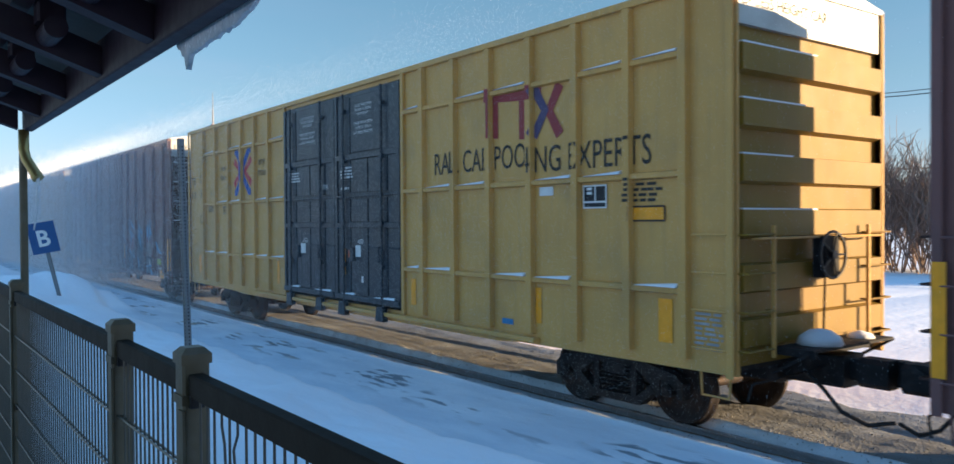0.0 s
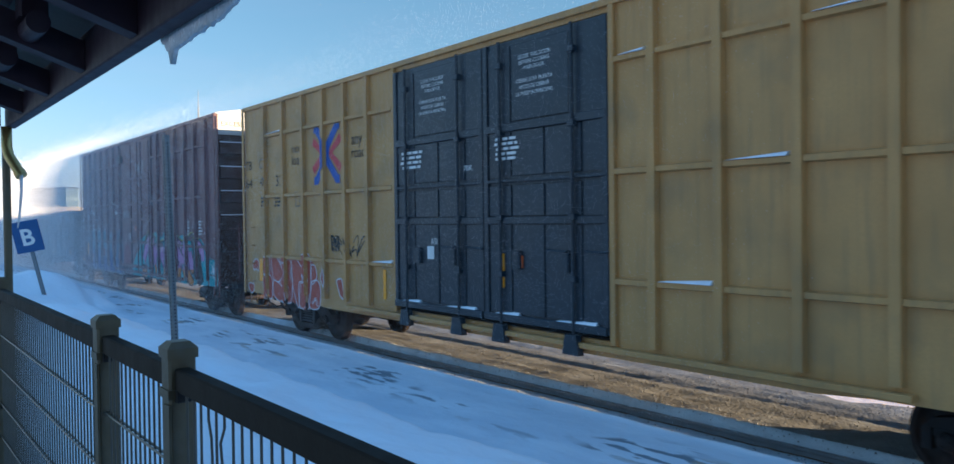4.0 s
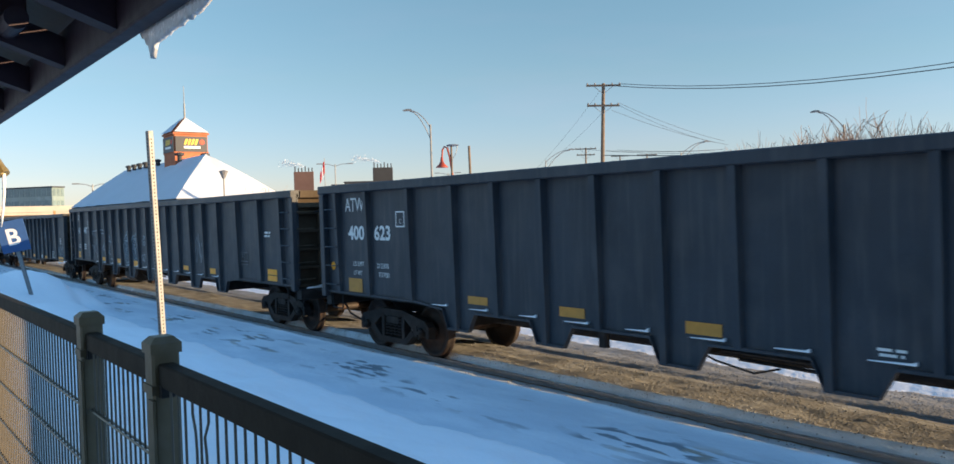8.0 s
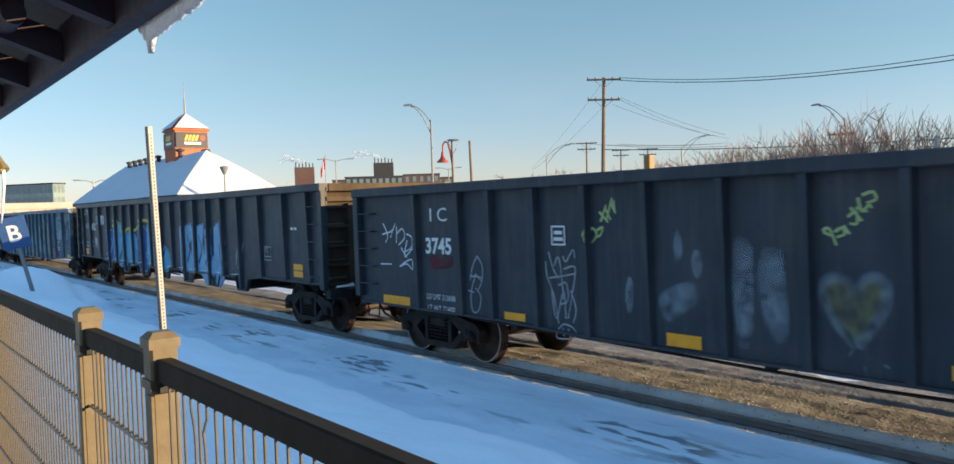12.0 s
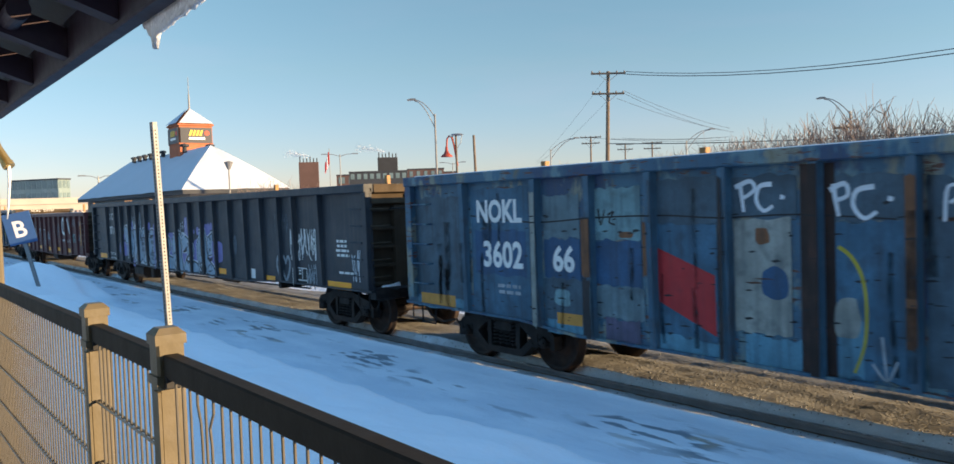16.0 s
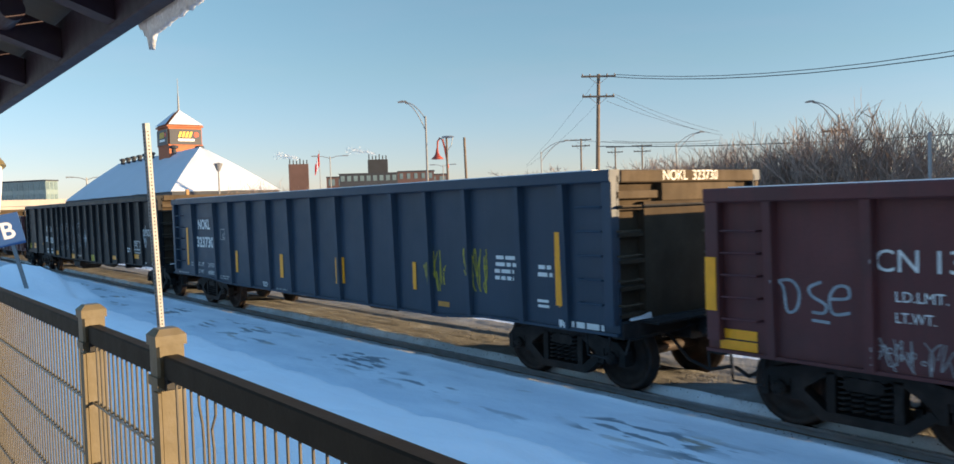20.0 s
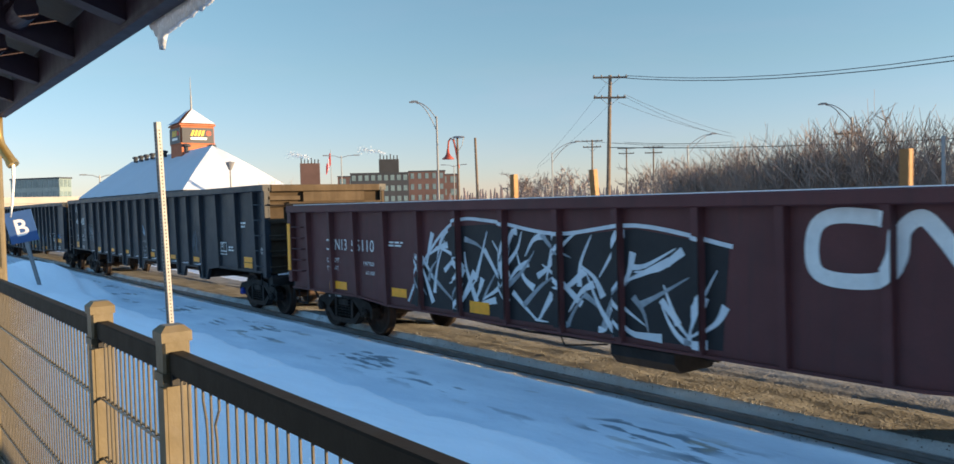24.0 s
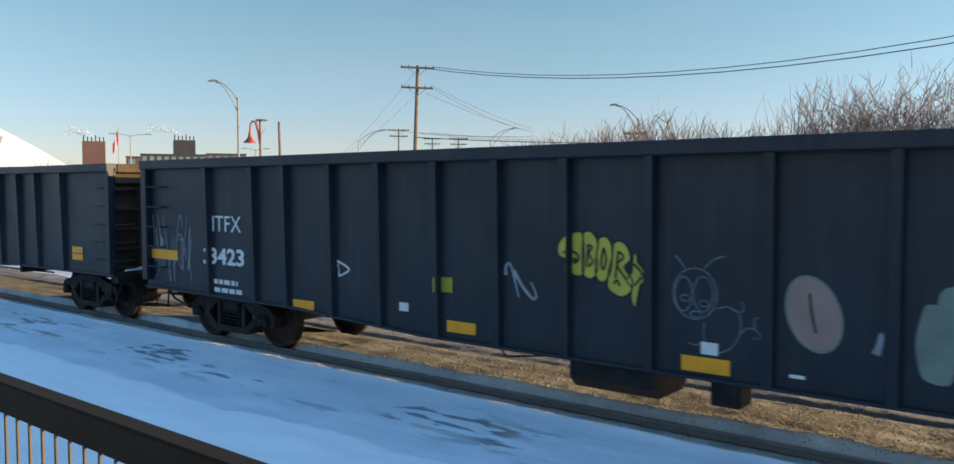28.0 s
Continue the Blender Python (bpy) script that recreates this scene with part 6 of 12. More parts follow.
stencil(car_ttx, "ASD", -8.37, 2.16, 0.09, 0.22, M_LETTER, 0)
stencil(car_ttx, "ASD", -10.82, 2.15, 0.10, 0.24, M_LETTER, 0)
bars(car_ttx, -9.06, -8.49, 3.42, 3.66, M_LETTER, 4)
bars(car_ttx, -9.06, -8.70, 3.20, 3.28, M_LETTER, 1)
bars(car_ttx, -11.54, -10.92, 3.44, 3.67, M_LETTER, 4)
patch(car_ttx, -8.23, -8.15, 1.43, 1.55, M_LETTER)
patch(car_ttx, -8.98, -8.86, 1.55, 2.06, M_REFL)

stencil(car_ttx2, "TB", -18.56, 3.74, 0.22, 0.39, M_LETTERBLK, 0)
stencil(car_ttx2, "OX", -17.74, 3.74, 0.24, 0.39, M_LETTERBLK, 0)
stencil(car_ttx2, "64", -18.55, 3.32, 0.23, 0.39, M_LETTERBLK, 0)
stencil(car_ttx2, "40", -17.73, 3.33, 0.23, 0.42, M_LETTERBLK, 0)
stencil(car_ttx2, "32", -16.84, 3.31, 0.25, 0.38, M_LETTERBLK, 0)
stencil(car_ttx2, "next", -15.98, 3.98, 0.19, 0.51, M_LETTERBLK, 0)
stencil(car_ttx2, "load", -15.98, 3.72, 0.22, 0.51, M_LETTERBLK, 0)
stencil(car_ttx2, "any", -13.37, 3.95, 0.23, 0.40, M_LETTERBLK, 0)
stencil(car_ttx2, "road", -13.37, 3.70, 0.22, 0.51, M_LETTERBLK, 0)
outline(car_ttx2, -15.83, -15.60, 2.84, 3.09, M_LETTERBLK)
bars(car_ttx2, -17.68, -17.25, 2.87, 3.13, M_LETTERBLK, 3)
bars(car_ttx2, -16.93, -16.43, 2.86, 3.11, M_LETTERBLK, 3)
patch(car_ttx2, -17.82, -17.63, 1.17, 1.68, M_REFL)
patch(car_ttx2, -12.28, -12.18, 1.13, 1.66, M_REFL)
tag(car_ttx2, -14.34, -12.89, 1.85, 2.26, M_LETTERBLK, 3, 0.05, 5)
tag(car_ttx2, -14.25, -13.87, 1.95, 2.24, M_LETTERBLK, 5, 0.05, 4)
stencil(car_ttx2, "70K", -9.78, 3.26, 0.09, 0.22, M_LETTER, 0)
patch(car_ttx2, -11.11, -10.95, 1.86, 2.01, P_ORANGE)
patch(car_ttx2, -10.79, -10.60, 1.90, 2.11, M_LETTER)
stencil(car_ttx2, "ASI", -10.69, 2.14, 0.10, 0.18, M_LETTER, 0)
patch(car_ttx2, -8.94, -8.83, 1.55, 2.04, M_REFL)
patch(car_ttx2, -8.58, -8.42, 1.85, 2.02, P_ORANGE)
bars(car_ttx2, -11.57, -10.89, 3.38, 3.70, M_LETTER, 4)
bars(car_ttx2, -9.04, -8.47, 3.37, 3.72, M_LETTER, 5)

stencil(car_cna, "CNA", -14.81, 2.89, 0.23, 0.66, M_LETTER, 0)
stencil(car_cna, "406", -14.75, 2.46, 0.23, 0.58, M_LETTER, 0)
stencil(car_cna, "231", -13.58, 2.46, 0.25, 0.59, M_LETTER, 0)
bars(car_cna, -14.85, -13.28, 2.04, 2.33, M_LETTER, 2)
outline(car_cna, -11.14, -10.77, 2.47, 2.72, M_LETTER)
data_box(car_cna, -2.67, -2.24, 1.57, 1.90, M_LETTER)
patch(car_cna, -1.52, -1.10, 1.24, 1.42, P_LIME)
patch(car_cna, -1.26, -0.79, 0.80, 1.06, M_REFL)
patch(car_cna, -5.91, -5.78, 1.32, 1.82, M_REFL)
patch(car_cna, -3.27, -3.16, 1.33, 1.82, M_REFL)
patch(car_cna, -0.12, 0.02, 1.08, 2.08, M_REFL)
patch(car_cna, -12.36, -11.82, 0.92, 1.04, M_REFL)
patch(car_cna, -10.21, -9.72, 0.94, 1.06, M_REFL)
patch(car_cna, -14.90, -14.32, 0.81, 1.04, M_REFL)
bars(car_cna, -1.46, -0.91, 1.09, 1.17, M_LETTER, 1)
bars(car_cna, -1.63, -1.34, 0.86, 0.97, M_LETTER, 2)
patch(car_cna, -0.49, -0.23, 1.19, 1.30, P_GREY)
bars(car_cna, -8.66, -7.12, 2.46, 2.57, M_LETTER, 1)
bars(car_cna, -8.23, -7.65, 2.30, 2.41, M_LETTER, 2)
patch(car_cna, -10.01, -9.68, 2.96, 3.08, M_LETTER)
patch(car_cna, -8.13, -7.99, 1.78, 2.05, M_LETTER)
bars(car_cna, -2.55, -2.34, 1.19, 1.38, M_LETTER, 3)

stencil(car_bkty, "BK", -14.79, 2.68, 0.25, 0.45, M_LETTER, 0)
stencil(car_bkty, "TY", -13.95, 2.71, 0.25, 0.39, M_LETTER, 0)
stencil(car_bkty, "15", -14.72, 2.20, 0.24, 0.36, M_LETTER, 0)
stencil(car_bkty, "68", -13.93, 2.20, 0.25, 0.39, M_LETTER, 0)
stencil(car_bkty, "46", -13.01, 2.23, 0.24, 0.41, M_LETTER, 0)
outline(car_bkty, -12.07, -11.80, 2.28, 2.48, M_LETTER)
stencil(car_bkty, "CLOSE AND LOCK", -7.50, 4.35, 0.11, 0.98, M_LETTER, 0)
stencil(car_bkty, "DOOR BEFORE", -7.42, 4.23, 0.11, 0.82, M_LETTER, 0)
stencil(car_bkty, "MOVING CAR", -7.36, 4.12, 0.11, 0.69, M_LETTER, 0)
patch(car_bkty, -7.64, -7.46, 2.27, 2.43, P_ORANGE)
patch(car_bkty, -8.22, -8.00, 1.98, 2.20, M_LETTER)
patch(car_bkty, -10.42, -10.11, 2.84, 2.96, M_LETTER)
tag(car_bkty, -9.02, -8.13, 2.57, 3.03, P_CHALK, 7, 0.05, 6)
bars(car_bkty, -8.98, -8.39, 1.83, 1.89, M_LETTER, 1)
bars(car_bkty, -7.36, -7.07, 1.77, 1.89, M_LETTER, 3)
bars(car_bkty, -2.44, -2.23, 2.18, 2.61, M_LETTER, 5)
bars(car_bkty, -1.90, -1.65, 2.19, 2.60, M_LETTER, 5)
bars(car_bkty, -1.49, -1.20, 2.19, 2.61, M_LETTER, 5)
bars(car_bkty, -1.06, -0.93, 2.20, 2.60, M_LETTER, 5)
patch(car_bkty, -14.84, -14.63, 1.27, 1.77, M_REFL)
patch(car_bkty, -15.75, -15.27, 1.03, 1.15, M_REFL)
tag(car_bkty, -0.46, -0.23, 1.05, 1.49, M_LETTER, 9, 0.03, 4)

stencil(car_g5, "ATW", -19.70, 2.59, 0.26, 0.68, M_LETTER, 0)
stencil(car_g5, "400", -19.61, 2.08, 0.25, 0.58, M_LETTER, 0.01)
stencil(car_g5, "623", -18.68, 2.08, 0.25, 0.53, M_LETTER, 0.01)
outline(car_g5, -17.96, -17.69, 2.30, 2.57, M_LETTER)
stencil(car_g5, "C", -17.86, 2.36, 0.08, 0.07, M_LETTER, 0)
stencil(car_g5, "LD LMT", -19.45, 1.59, 0.09, 0.38, M_LETTER, 0)
stencil(car_g5, "LT WT", -19.44, 1.43, 0.08, 0.30, M_LETTER, 0)
stencil(car_g5, "212300", -18.62, 1.58, 0.09, 0.39, M_LETTER, 0)
stencil(car_g5, "73700", -18.56, 1.42, 0.09, 0.34, M_LETTER, 0)
patch(car_g5, -19.64, -19.15, 1.11, 1.36, M_ORANGE)
disc(car_g5, -20.23, 1.56, 0.08, 0.08, M_REFL)
patch(car_g5, -16.00, -15.53, 1.14, 1.26, M_ORANGE)
patch(car_g5, -14.02, -13.56, 1.12, 1.25, M_ORANGE)
patch(car_g5, -11.99, -11.51, 1.10, 1.24, M_ORANGE)
bars(car_g5, -9.86, -9.57, 1.11, 1.21, M_LETTER, 2)
data_box(car_g5, -3.05, -2.63, 1.41, 1.73, M_LETTER)
bars(car_g5, -2.52, -2.13, 1.52, 1.65, M_LETTER, 2)
patch(car_g5, -1.51, -1.06, 1.21, 1.38, M_ORANGE)
patch(car_g5, -5.16, -4.72, 1.15, 1.27, M_ORANGE)
patch(car_g5, -7.13, -6.70, 1.15, 1.26, M_ORANGE)
disc(car_g5, -0.44, 1.55, 0.08, 0.08, M_REFL)

stencil(car_g6, "ATW", -19.63, 2.57, 0.24, 0.59, M_LETTER, 0)
stencil(car_g6, "400", -19.58, 2.08, 0.25, 0.47, M_LETTER, 0)
stencil(car_g6, "447", -18.67, 2.09, 0.24, 0.51, M_LETTER, 0.01)
outline(car_g6, -18.02, -17.72, 2.29, 2.57, M_LETTER)
bars(car_g6, -19.48, -19.21, 1.53, 1.69, M_LETTER, 2)
bars(car_g6, -18.65, -18.24, 1.48, 1.72, M_LETTER, 3)
patch(car_g6, -19.62, -19.30, 1.14, 1.38, M_REFL)
patch(car_g6, -15.97, -15.50, 1.12, 1.25, M_REFL)
patch(car_g6, -13.97, -13.47, 1.10, 1.25, M_REFL)
patch(car_g6, -11.98, -11.45, 1.07, 1.24, M_REFL)
data_box(car_g6, -3.04, -2.62, 1.43, 1.72, P_DIM)
patch(car_g6, -1.54, -1.05, 1.12, 1.38, M_REFL)
bars(car_g6, -1.67, -1.31, 2.09, 2.24, M_LETTER, 2)
tag(car_g6, -6.13, -5.59, 1.35, 2.19, P_CHALK, 17, 0.03, 3)
patch(car_g6, -5.12, -4.73, 1.12, 1.26, M_REFL)
patch(car_g6, -7.16, -6.76, 1.14, 1.26, M_REFL)

stencil(car_g7, "I C", -18.30, 2.31, 0.22, 0.46, M_LETTER, 0)
stencil(car_g7, "3745", -18.44, 1.80, 0.25, 0.70, M_LETTER, 0.01)
stencil(car_g7, "LD LMT 213600", -18.45, 1.06, 0.09, 0.77, M_LETTER, 0)
stencil(car_g7, "LT WT 72400", -18.44, 0.88, 0.09, 0.75, M_LETTER, 0)
patch(car_g7, -19.79, -18.95, 0.89, 1.04, M_REFL)
patch(car_g7, -16.50, -16.05, 0.90, 1.01, M_REFL)
patch(car_g7, -13.60, -13.12, 0.86, 1.01, M_REFL)
outline(car_g7, -15.48, -15.22, 1.98, 2.24, M_LETTER)
bars(car_g7, -15.44, -15.25, 2.04, 2.21, M_LETTER, 2)
patch(car_g7, -1.78, -0.82, 0.83, 1.05, M_REFL)
data_box(car_g7, -3.06, -2.58, 0.91, 1.26, M_LETTER)
bars(car_g7, -1.38, -1.13, 1.62, 1.89, M_LETTER, 3)
tag(car_g7, -1.82, -0.82, 1.01, 1.61, P_CHALK, 28, 0.04, 9)
patch(car_g7, -4.73, -4.24, 0.90, 1.02, M_REFL)
patch(car_g7, -7.61, -7.16, 0.91, 1.03, M_REFL)
patch(car_g7, -10.55, -10.11, 0.91, 1.04, M_REFL)
tag(car_g7, -4.83, -4.18, 1.71, 2.35, P_CHALK, 29, 0.03, 8)
patch(car_g7, -5.55, -5.31, 0.91, 1.05, M_LETTER)
tag(car_g7, -6.66, -6.16, 0.81, 1.89, P_FAINT, 30, 0.08, 4)
tag(car_g7, -8.66, -8.12, 1.11, 2.38, P_FAINT, 31, 0.08, 4)
tag(car_g7, -7.74, -7.15, 1.06, 2.02, P_FAINT, 32, 0.1, 4)
bars(car_g7, -1.97, -1.34, 0.75, 0.87, M_LETTER, 1)

stencil(car_g8, "ATW", -19.22, 2.64, 0.23, 0.68, M_LETTER, 0)
stencil(car_g8, "400", -19.08, 2.14, 0.21, 0.52, P_GREY, 0.01)
stencil(car_g8, "602", -18.12, 2.09, 0.25, 0.54, M_LETTER, 0.01)
patch(car_g8, -19.18, -18.68, 1.14, 1.40, M_REFL)
outline(car_g8, -19.18, -18.68, 1.14, 1.40, M_LETTERBLK)
stencil(car_g8, "212600", -18.15, 1.60, 0.09, 0.39, P_GREY, 0)
stencil(car_g8, "73400", -18.09, 1.42, 0.09, 0.33, P_GREY, 0)
bars(car_g8, -19.05, -18.60, 1.45, 1.70, P_GREY, 2)
outline(car_g8, -17.50, -17.22, 2.32, 2.58, P_GREY)
stencil(car_g8, "SFO", -16.87, 2.30, 0.30, 0.54, P_WHITE, 0.03)
tag(car_g8, -17.70, -17.41, 1.43, 1.83, M_LETTER, 33, 0.03, 6)
disc(car_g8, -19.78, 1.57, 0.08, 0.08, P_GREY)
patch(car_g8, -0.87, -0.44, 1.17, 1.44, M_REFL)
data_box(car_g8, -2.33, -1.97, 1.47, 1.78, P_GREY)
bars(car_g8, -0.96, -0.61, 2.15, 2.25, M_LETTER, 1)

for words, d, z, h, w in (("NOKL", -18.54, 2.22, 0.32, 1.02), ("3602", -18.40, 1.57, 0.37, 0.88), ("66", -16.91, 1.57, 0.33, 0.41)):
    decal(car_g9, text_polys(words, h, 0.015, at_front(car_g9, d), z, w), M_LETTER, 4.6, "stencil_lettering")
patch(car_g9, -20.10, -19.15, 0.87, 1.06, M_ORANGE)
patch(car_g9, -16.86, -16.39, 0.86, 1.01, M_ORANGE)
tag(car_g9, -19.99, -18.99, 1.34, 2.34, P_CHALK, 34, 0.05, 9)
data_box(car_g9, -2.95, -2.48, 1.19, 1.55, M_LETTER)
patch(car_g9, -1.16, -0.22, 0.87, 1.03, M_REFL)
tag(car_g9, -3.20, -2.25, 1.56, 2.11, M_LETTERBLK, 35, 0.05, 6)
tag(car_g9, -0.80, -0.37, 1.14, 1.54, P_WHITE, 36, 0.04, 4)
patch(car_g9, -10.89, -10.37, 0.88, 1.01, M_ORANGE)
patch(car_g9, -7.92, -7.46, 0.83, 0.98, M_ORANGE)

stencil(car_g10, "I C", -18.38, 2.29, 0.24, 0.43, M_LETTER, 0)
stencil(car_g10, "3711", -18.48, 1.79, 0.27, 0.66, M_LETTER, 0.01)
stencil(car_g10, "LD LMT 213600", -18.54, 1.05, 0.09, 0.83, M_LETTER, 0)
stencil(car_g10, "LT WT 72400", -18.53, 0.87, 0.09, 0.82, M_LETTER, 0)
patch(car_g10, -19.98, -19.02, 0.85, 1.06, M_REFL)
bars(car_g10, -20.34, -19.59, 0.81, 0.87, P_GREY, 1)
patch(car_g10, -7.68, -7.20, 0.90, 1.04, M_REFL)
patch(car_g10, -4.72, -4.25, 0.87, 1.01, M_REFL)
patch(car_g10, -5.59, -5.35, 0.90, 1.12, M_LETTER)
heart(car_g10, -3.91, -3.45, 0.93, 1.48, P_CHALK)
tag(car_g10, -3.90, -3.48, 1.96, 2.41, P_FAINT, 44, 0.04, 6)
tag(car_g10, -3.14, -2.24, 1.40, 2.09, M_LETTER, 45, 0.05, 10)
data_box(car_g10, -3.10, -2.65, 0.90, 1.26, M_LETTER)
tag(car_g10, -2.69, -2.24, 0.82, 1.36, P_CHALK, 46, 0.05, 6)
disc(car_g10, -6.54, 1.65, 0.11, 0.24, P_FAINT)
patch(car_g10, -1.75, -0.80, 0.91, 1.06, M_REFL)
bars(car_g10, -1.36, -0.83, 1.55, 1.91, M_LETTER, 4)
tag(car_g10, -0.74, -0.44, 1.07, 1.72, P_WHITE, 47, 0.04, 4)
bars(car_g10, -1.29, -0.69, 1.22, 1.30, M_LETTER, 1)

stencil(car_g11, "CN 13", -14.58, 1.79, 0.21, 0.74, M_LETTER, 0)
stencil(car_g11, "6726", -13.58, 1.78, 0.23, 0.69, M_LETTER, 0)
stencil(car_g11, "LD.LMT.", -14.40, 1.52, 0.10, 0.44, M_LETTER, 0)
stencil(car_g11, "LT.WT.", -14.40, 1.33, 0.10, 0.34, M_LETTER, 0)
bars(car_g11, -13.15, -12.81, 1.38, 1.63, M_LETTER, 2)
patch(car_g11, -16.25, -15.80, 0.88, 1.10, M_REFL)
patch(car_g11, -13.41, -12.94, 0.96, 1.09, M_REFL)
patch(car_g11, -10.21, -9.74, 0.92, 1.07, M_REFL)
patch(car_g11, -8.01, -7.53, 0.88, 1.04, M_REFL)
patch(car_g11, -5.93, -5.44, 0.92, 1.07, M_REFL)
patch(car_g11, -3.74, -3.27, 0.91, 1.07, M_REFL)
patch(car_g11, -1.28, -1.21, 1.25, 2.23, M_REFL)
for line in (((-15.58, 1.66), (-15.5, 1.58), (-15.46, 1.35), (-15.36, 1.38), (-15.33, 1.55), (-15.42, 1.66), (-15.58, 1.64)), ((-15.1, 1.66), (-15.22, 1.6), (-15.2, 1.52), (-15.06, 1.44), (-15.08, 1.36), (-15.2, 1.36)),
             ((-15.02, 1.5), (-14.84, 1.52), (-14.84, 1.62), (-14.95, 1.62), (-15.02, 1.5), (-14.98, 1.36), (-14.82, 1.38)), ((-15.2, 1.28), (-15.02, 1.27))):
    decal(car_g11, ribbon(smooth([(at_front(car_g11, d), z) for d, z in line], 5), 0.03), P_CHALK, 2, "graffiti_tag")
tag(car_g11, -12.57, -11.74, 1.38, 2.15, P_CHALK, 52, 0.025, 7)
tag(car_g11, -11.39, -10.67, 1.32, 2.20, P_CHALK, 53, 0.022, 7)
tag(car_g11, -10.37, -9.39, 1.24, 1.98, P_CHALK, 54, 0.025, 8)
tag(car_g11, -9.31, -8.00, 0.86, 1.89, P_CHALK, 55, 0.031, 8)
stencil(car_g11, "RALO", -8.20, 1.39, 0.33, 0.73, P_CHALK, 0.01)
patch(car_g11, -8.43, -8.38, 0.99, 2.26, P_CHALK)
patch(car_g11, -10.16, -9.83, 1.77, 1.91, P_GREY)
tag(car_g11, -2.86, -2.21, 1.99, 2.34, P_CHALK, 56, 0.03, 6)
tag(car_g11, -1.92, -1.21, 1.98, 2.24, P_CHALK, 57, 0.03, 6)
tag(car_g11, -1.87, -1.25, 1.37, 1.70, P_CHALK, 58, 0.03, 6)
data_box(car_g11, -2.70, -2.25, 1.37, 1.69, P_TEALBOX)
stencil(car_g11, "www.", -5.00, 1.35, 0.17, 0.82, M_LETTER, 0)
stencil(car_g11, "cn.ca", -3.94, 1.33, 0.18, 0.80, M_LETTER, 0)
tag(car_g11, -6.04, -5.49, 1.44, 2.15, P_CHALK, 59, 0.019, 5)
tag(car_g11, -8.33, -7.56, 1.42, 1.82, P_CHALK, 60, 0.019, 5)
bars(car_g11, -9.04, -8.63, 1.82, 1.89, M_LETTER, 1)
tag(car_g11, -14.60, -13.92, 0.87, 1.19, P_GREY, 61, 0.02, 7)

decal(car_g12, text_polys("NOKL", 0.25, 0.010, at_front(car_g12, -14.38), 2.08, 0.84), M_LETTER, 5.2, "stencil_lettering")
patch(car_g12, -15.32, -15.18, 1.11, 2.11, M_REFL)
bars(car_g12, -16.03, -15.10, 0.85, 0.97, P_GREY, 1)
bars(car_g12, -15.04, -14.77, 1.10, 1.23, P_GREY, 2)
stencil(car_g12, "LD LMT", -14.49, 1.12, 0.10, 0.42, M_LETTER, 0)
stencil(car_g12, "21720", -13.79, 1.12, 0.10, 0.41, M_LETTER, 0)
stencil(car_g12, "LT WT", -14.50, 0.93, 0.10, 0.39, M_LETTER, 0)
stencil(car_g12, "6880", -13.80, 0.93, 0.10, 0.41, M_LETTER, 0)
patch(car_g12, -14.44, -13.48, 2.03, 2.38, P_SHADE)
stencil(car_g12, "C", -12.73, 1.86, 0.12, 0.09, M_LETTER, 0)
bars(car_g12, -13.02, -12.36, 0.86, 0.97, P_GREY, 2)
bars(car_g12, -10.46, -10.19, 0.83, 0.95, M_LETTER, 3)
bars(car_g12, -9.79, -9.13, 0.80, 0.86, P_GREY, 1)
patch(car_g12, -1.10, -0.91, 1.14, 2.11, M_REFL)
patch(car_g12, -6.89, -6.75, 1.10, 1.59, M_REFL)
patch(car_g12, -4.47, -4.37, 1.14, 1.59, M_REFL)
patch(car_g12, -9.54, -9.38, 1.07, 1.57, M_REFL)
patch(car_g12, -11.97, -11.83, 1.07, 1.58, M_REFL)
tag(car_g12, -4.04, -3.54, 1.13, 1.81, P_YGREEN, 62, 0.04, 5)
tag(car_g12, -2.93, -2.54, 1.19, 1.88, P_YGREEN, 63, 0.04, 5)
bars(car_g12, -2.35, -1.85, 1.42, 1.81, M_LETTER, 4)
bars(car_g12, -1.44, -1.11, 1.51, 1.71, M_LETTER, 2)
bars(car_g12, -1.08, -0.17, 0.88, 1.02, M_LETTER, 1)
patch(car_g12, -3.77, -3.48, 0.92, 1.00, M_ORANGE)
bars(car_g12, -1.46, -1.18, 1.09, 1.23, M_LETTER, 2)
outline(car_g12, -12.86, -12.58, 1.82, 2.09, P_GREY)

stencil(car_g13, "CI", -16.24, 1.85, 0.26, 0.34, M_LETTER, 0)
stencil(car_g13, "GX", -15.53, 1.85, 0.25, 0.41, M_LETTER, 0)
stencil(car_g13, "802", -16.41, 1.41, 0.25, 0.54, M_LETTER, 0.01)
stencil(car_g13, "705", -15.50, 1.37, 0.24, 0.59, M_LETTER, 0.01)
bars(car_g13, -16.22, -15.85, 0.92, 1.18, M_LETTER, 2)
bars(car_g13, -15.39, -14.96, 0.93, 1.18, M_LETTER, 2)
outline(car_g13, -17.13, -16.86, 1.96, 2.23, M_LETTER)
patch(car_g13, -14.42, -13.92, 0.90, 1.06, M_REFL)
patch(car_g13, -11.52, -11.01, 0.81, 0.99, M_REFL)
patch(car_g13, -8.39, -7.88, 0.84, 1.00, P_YGREEN)
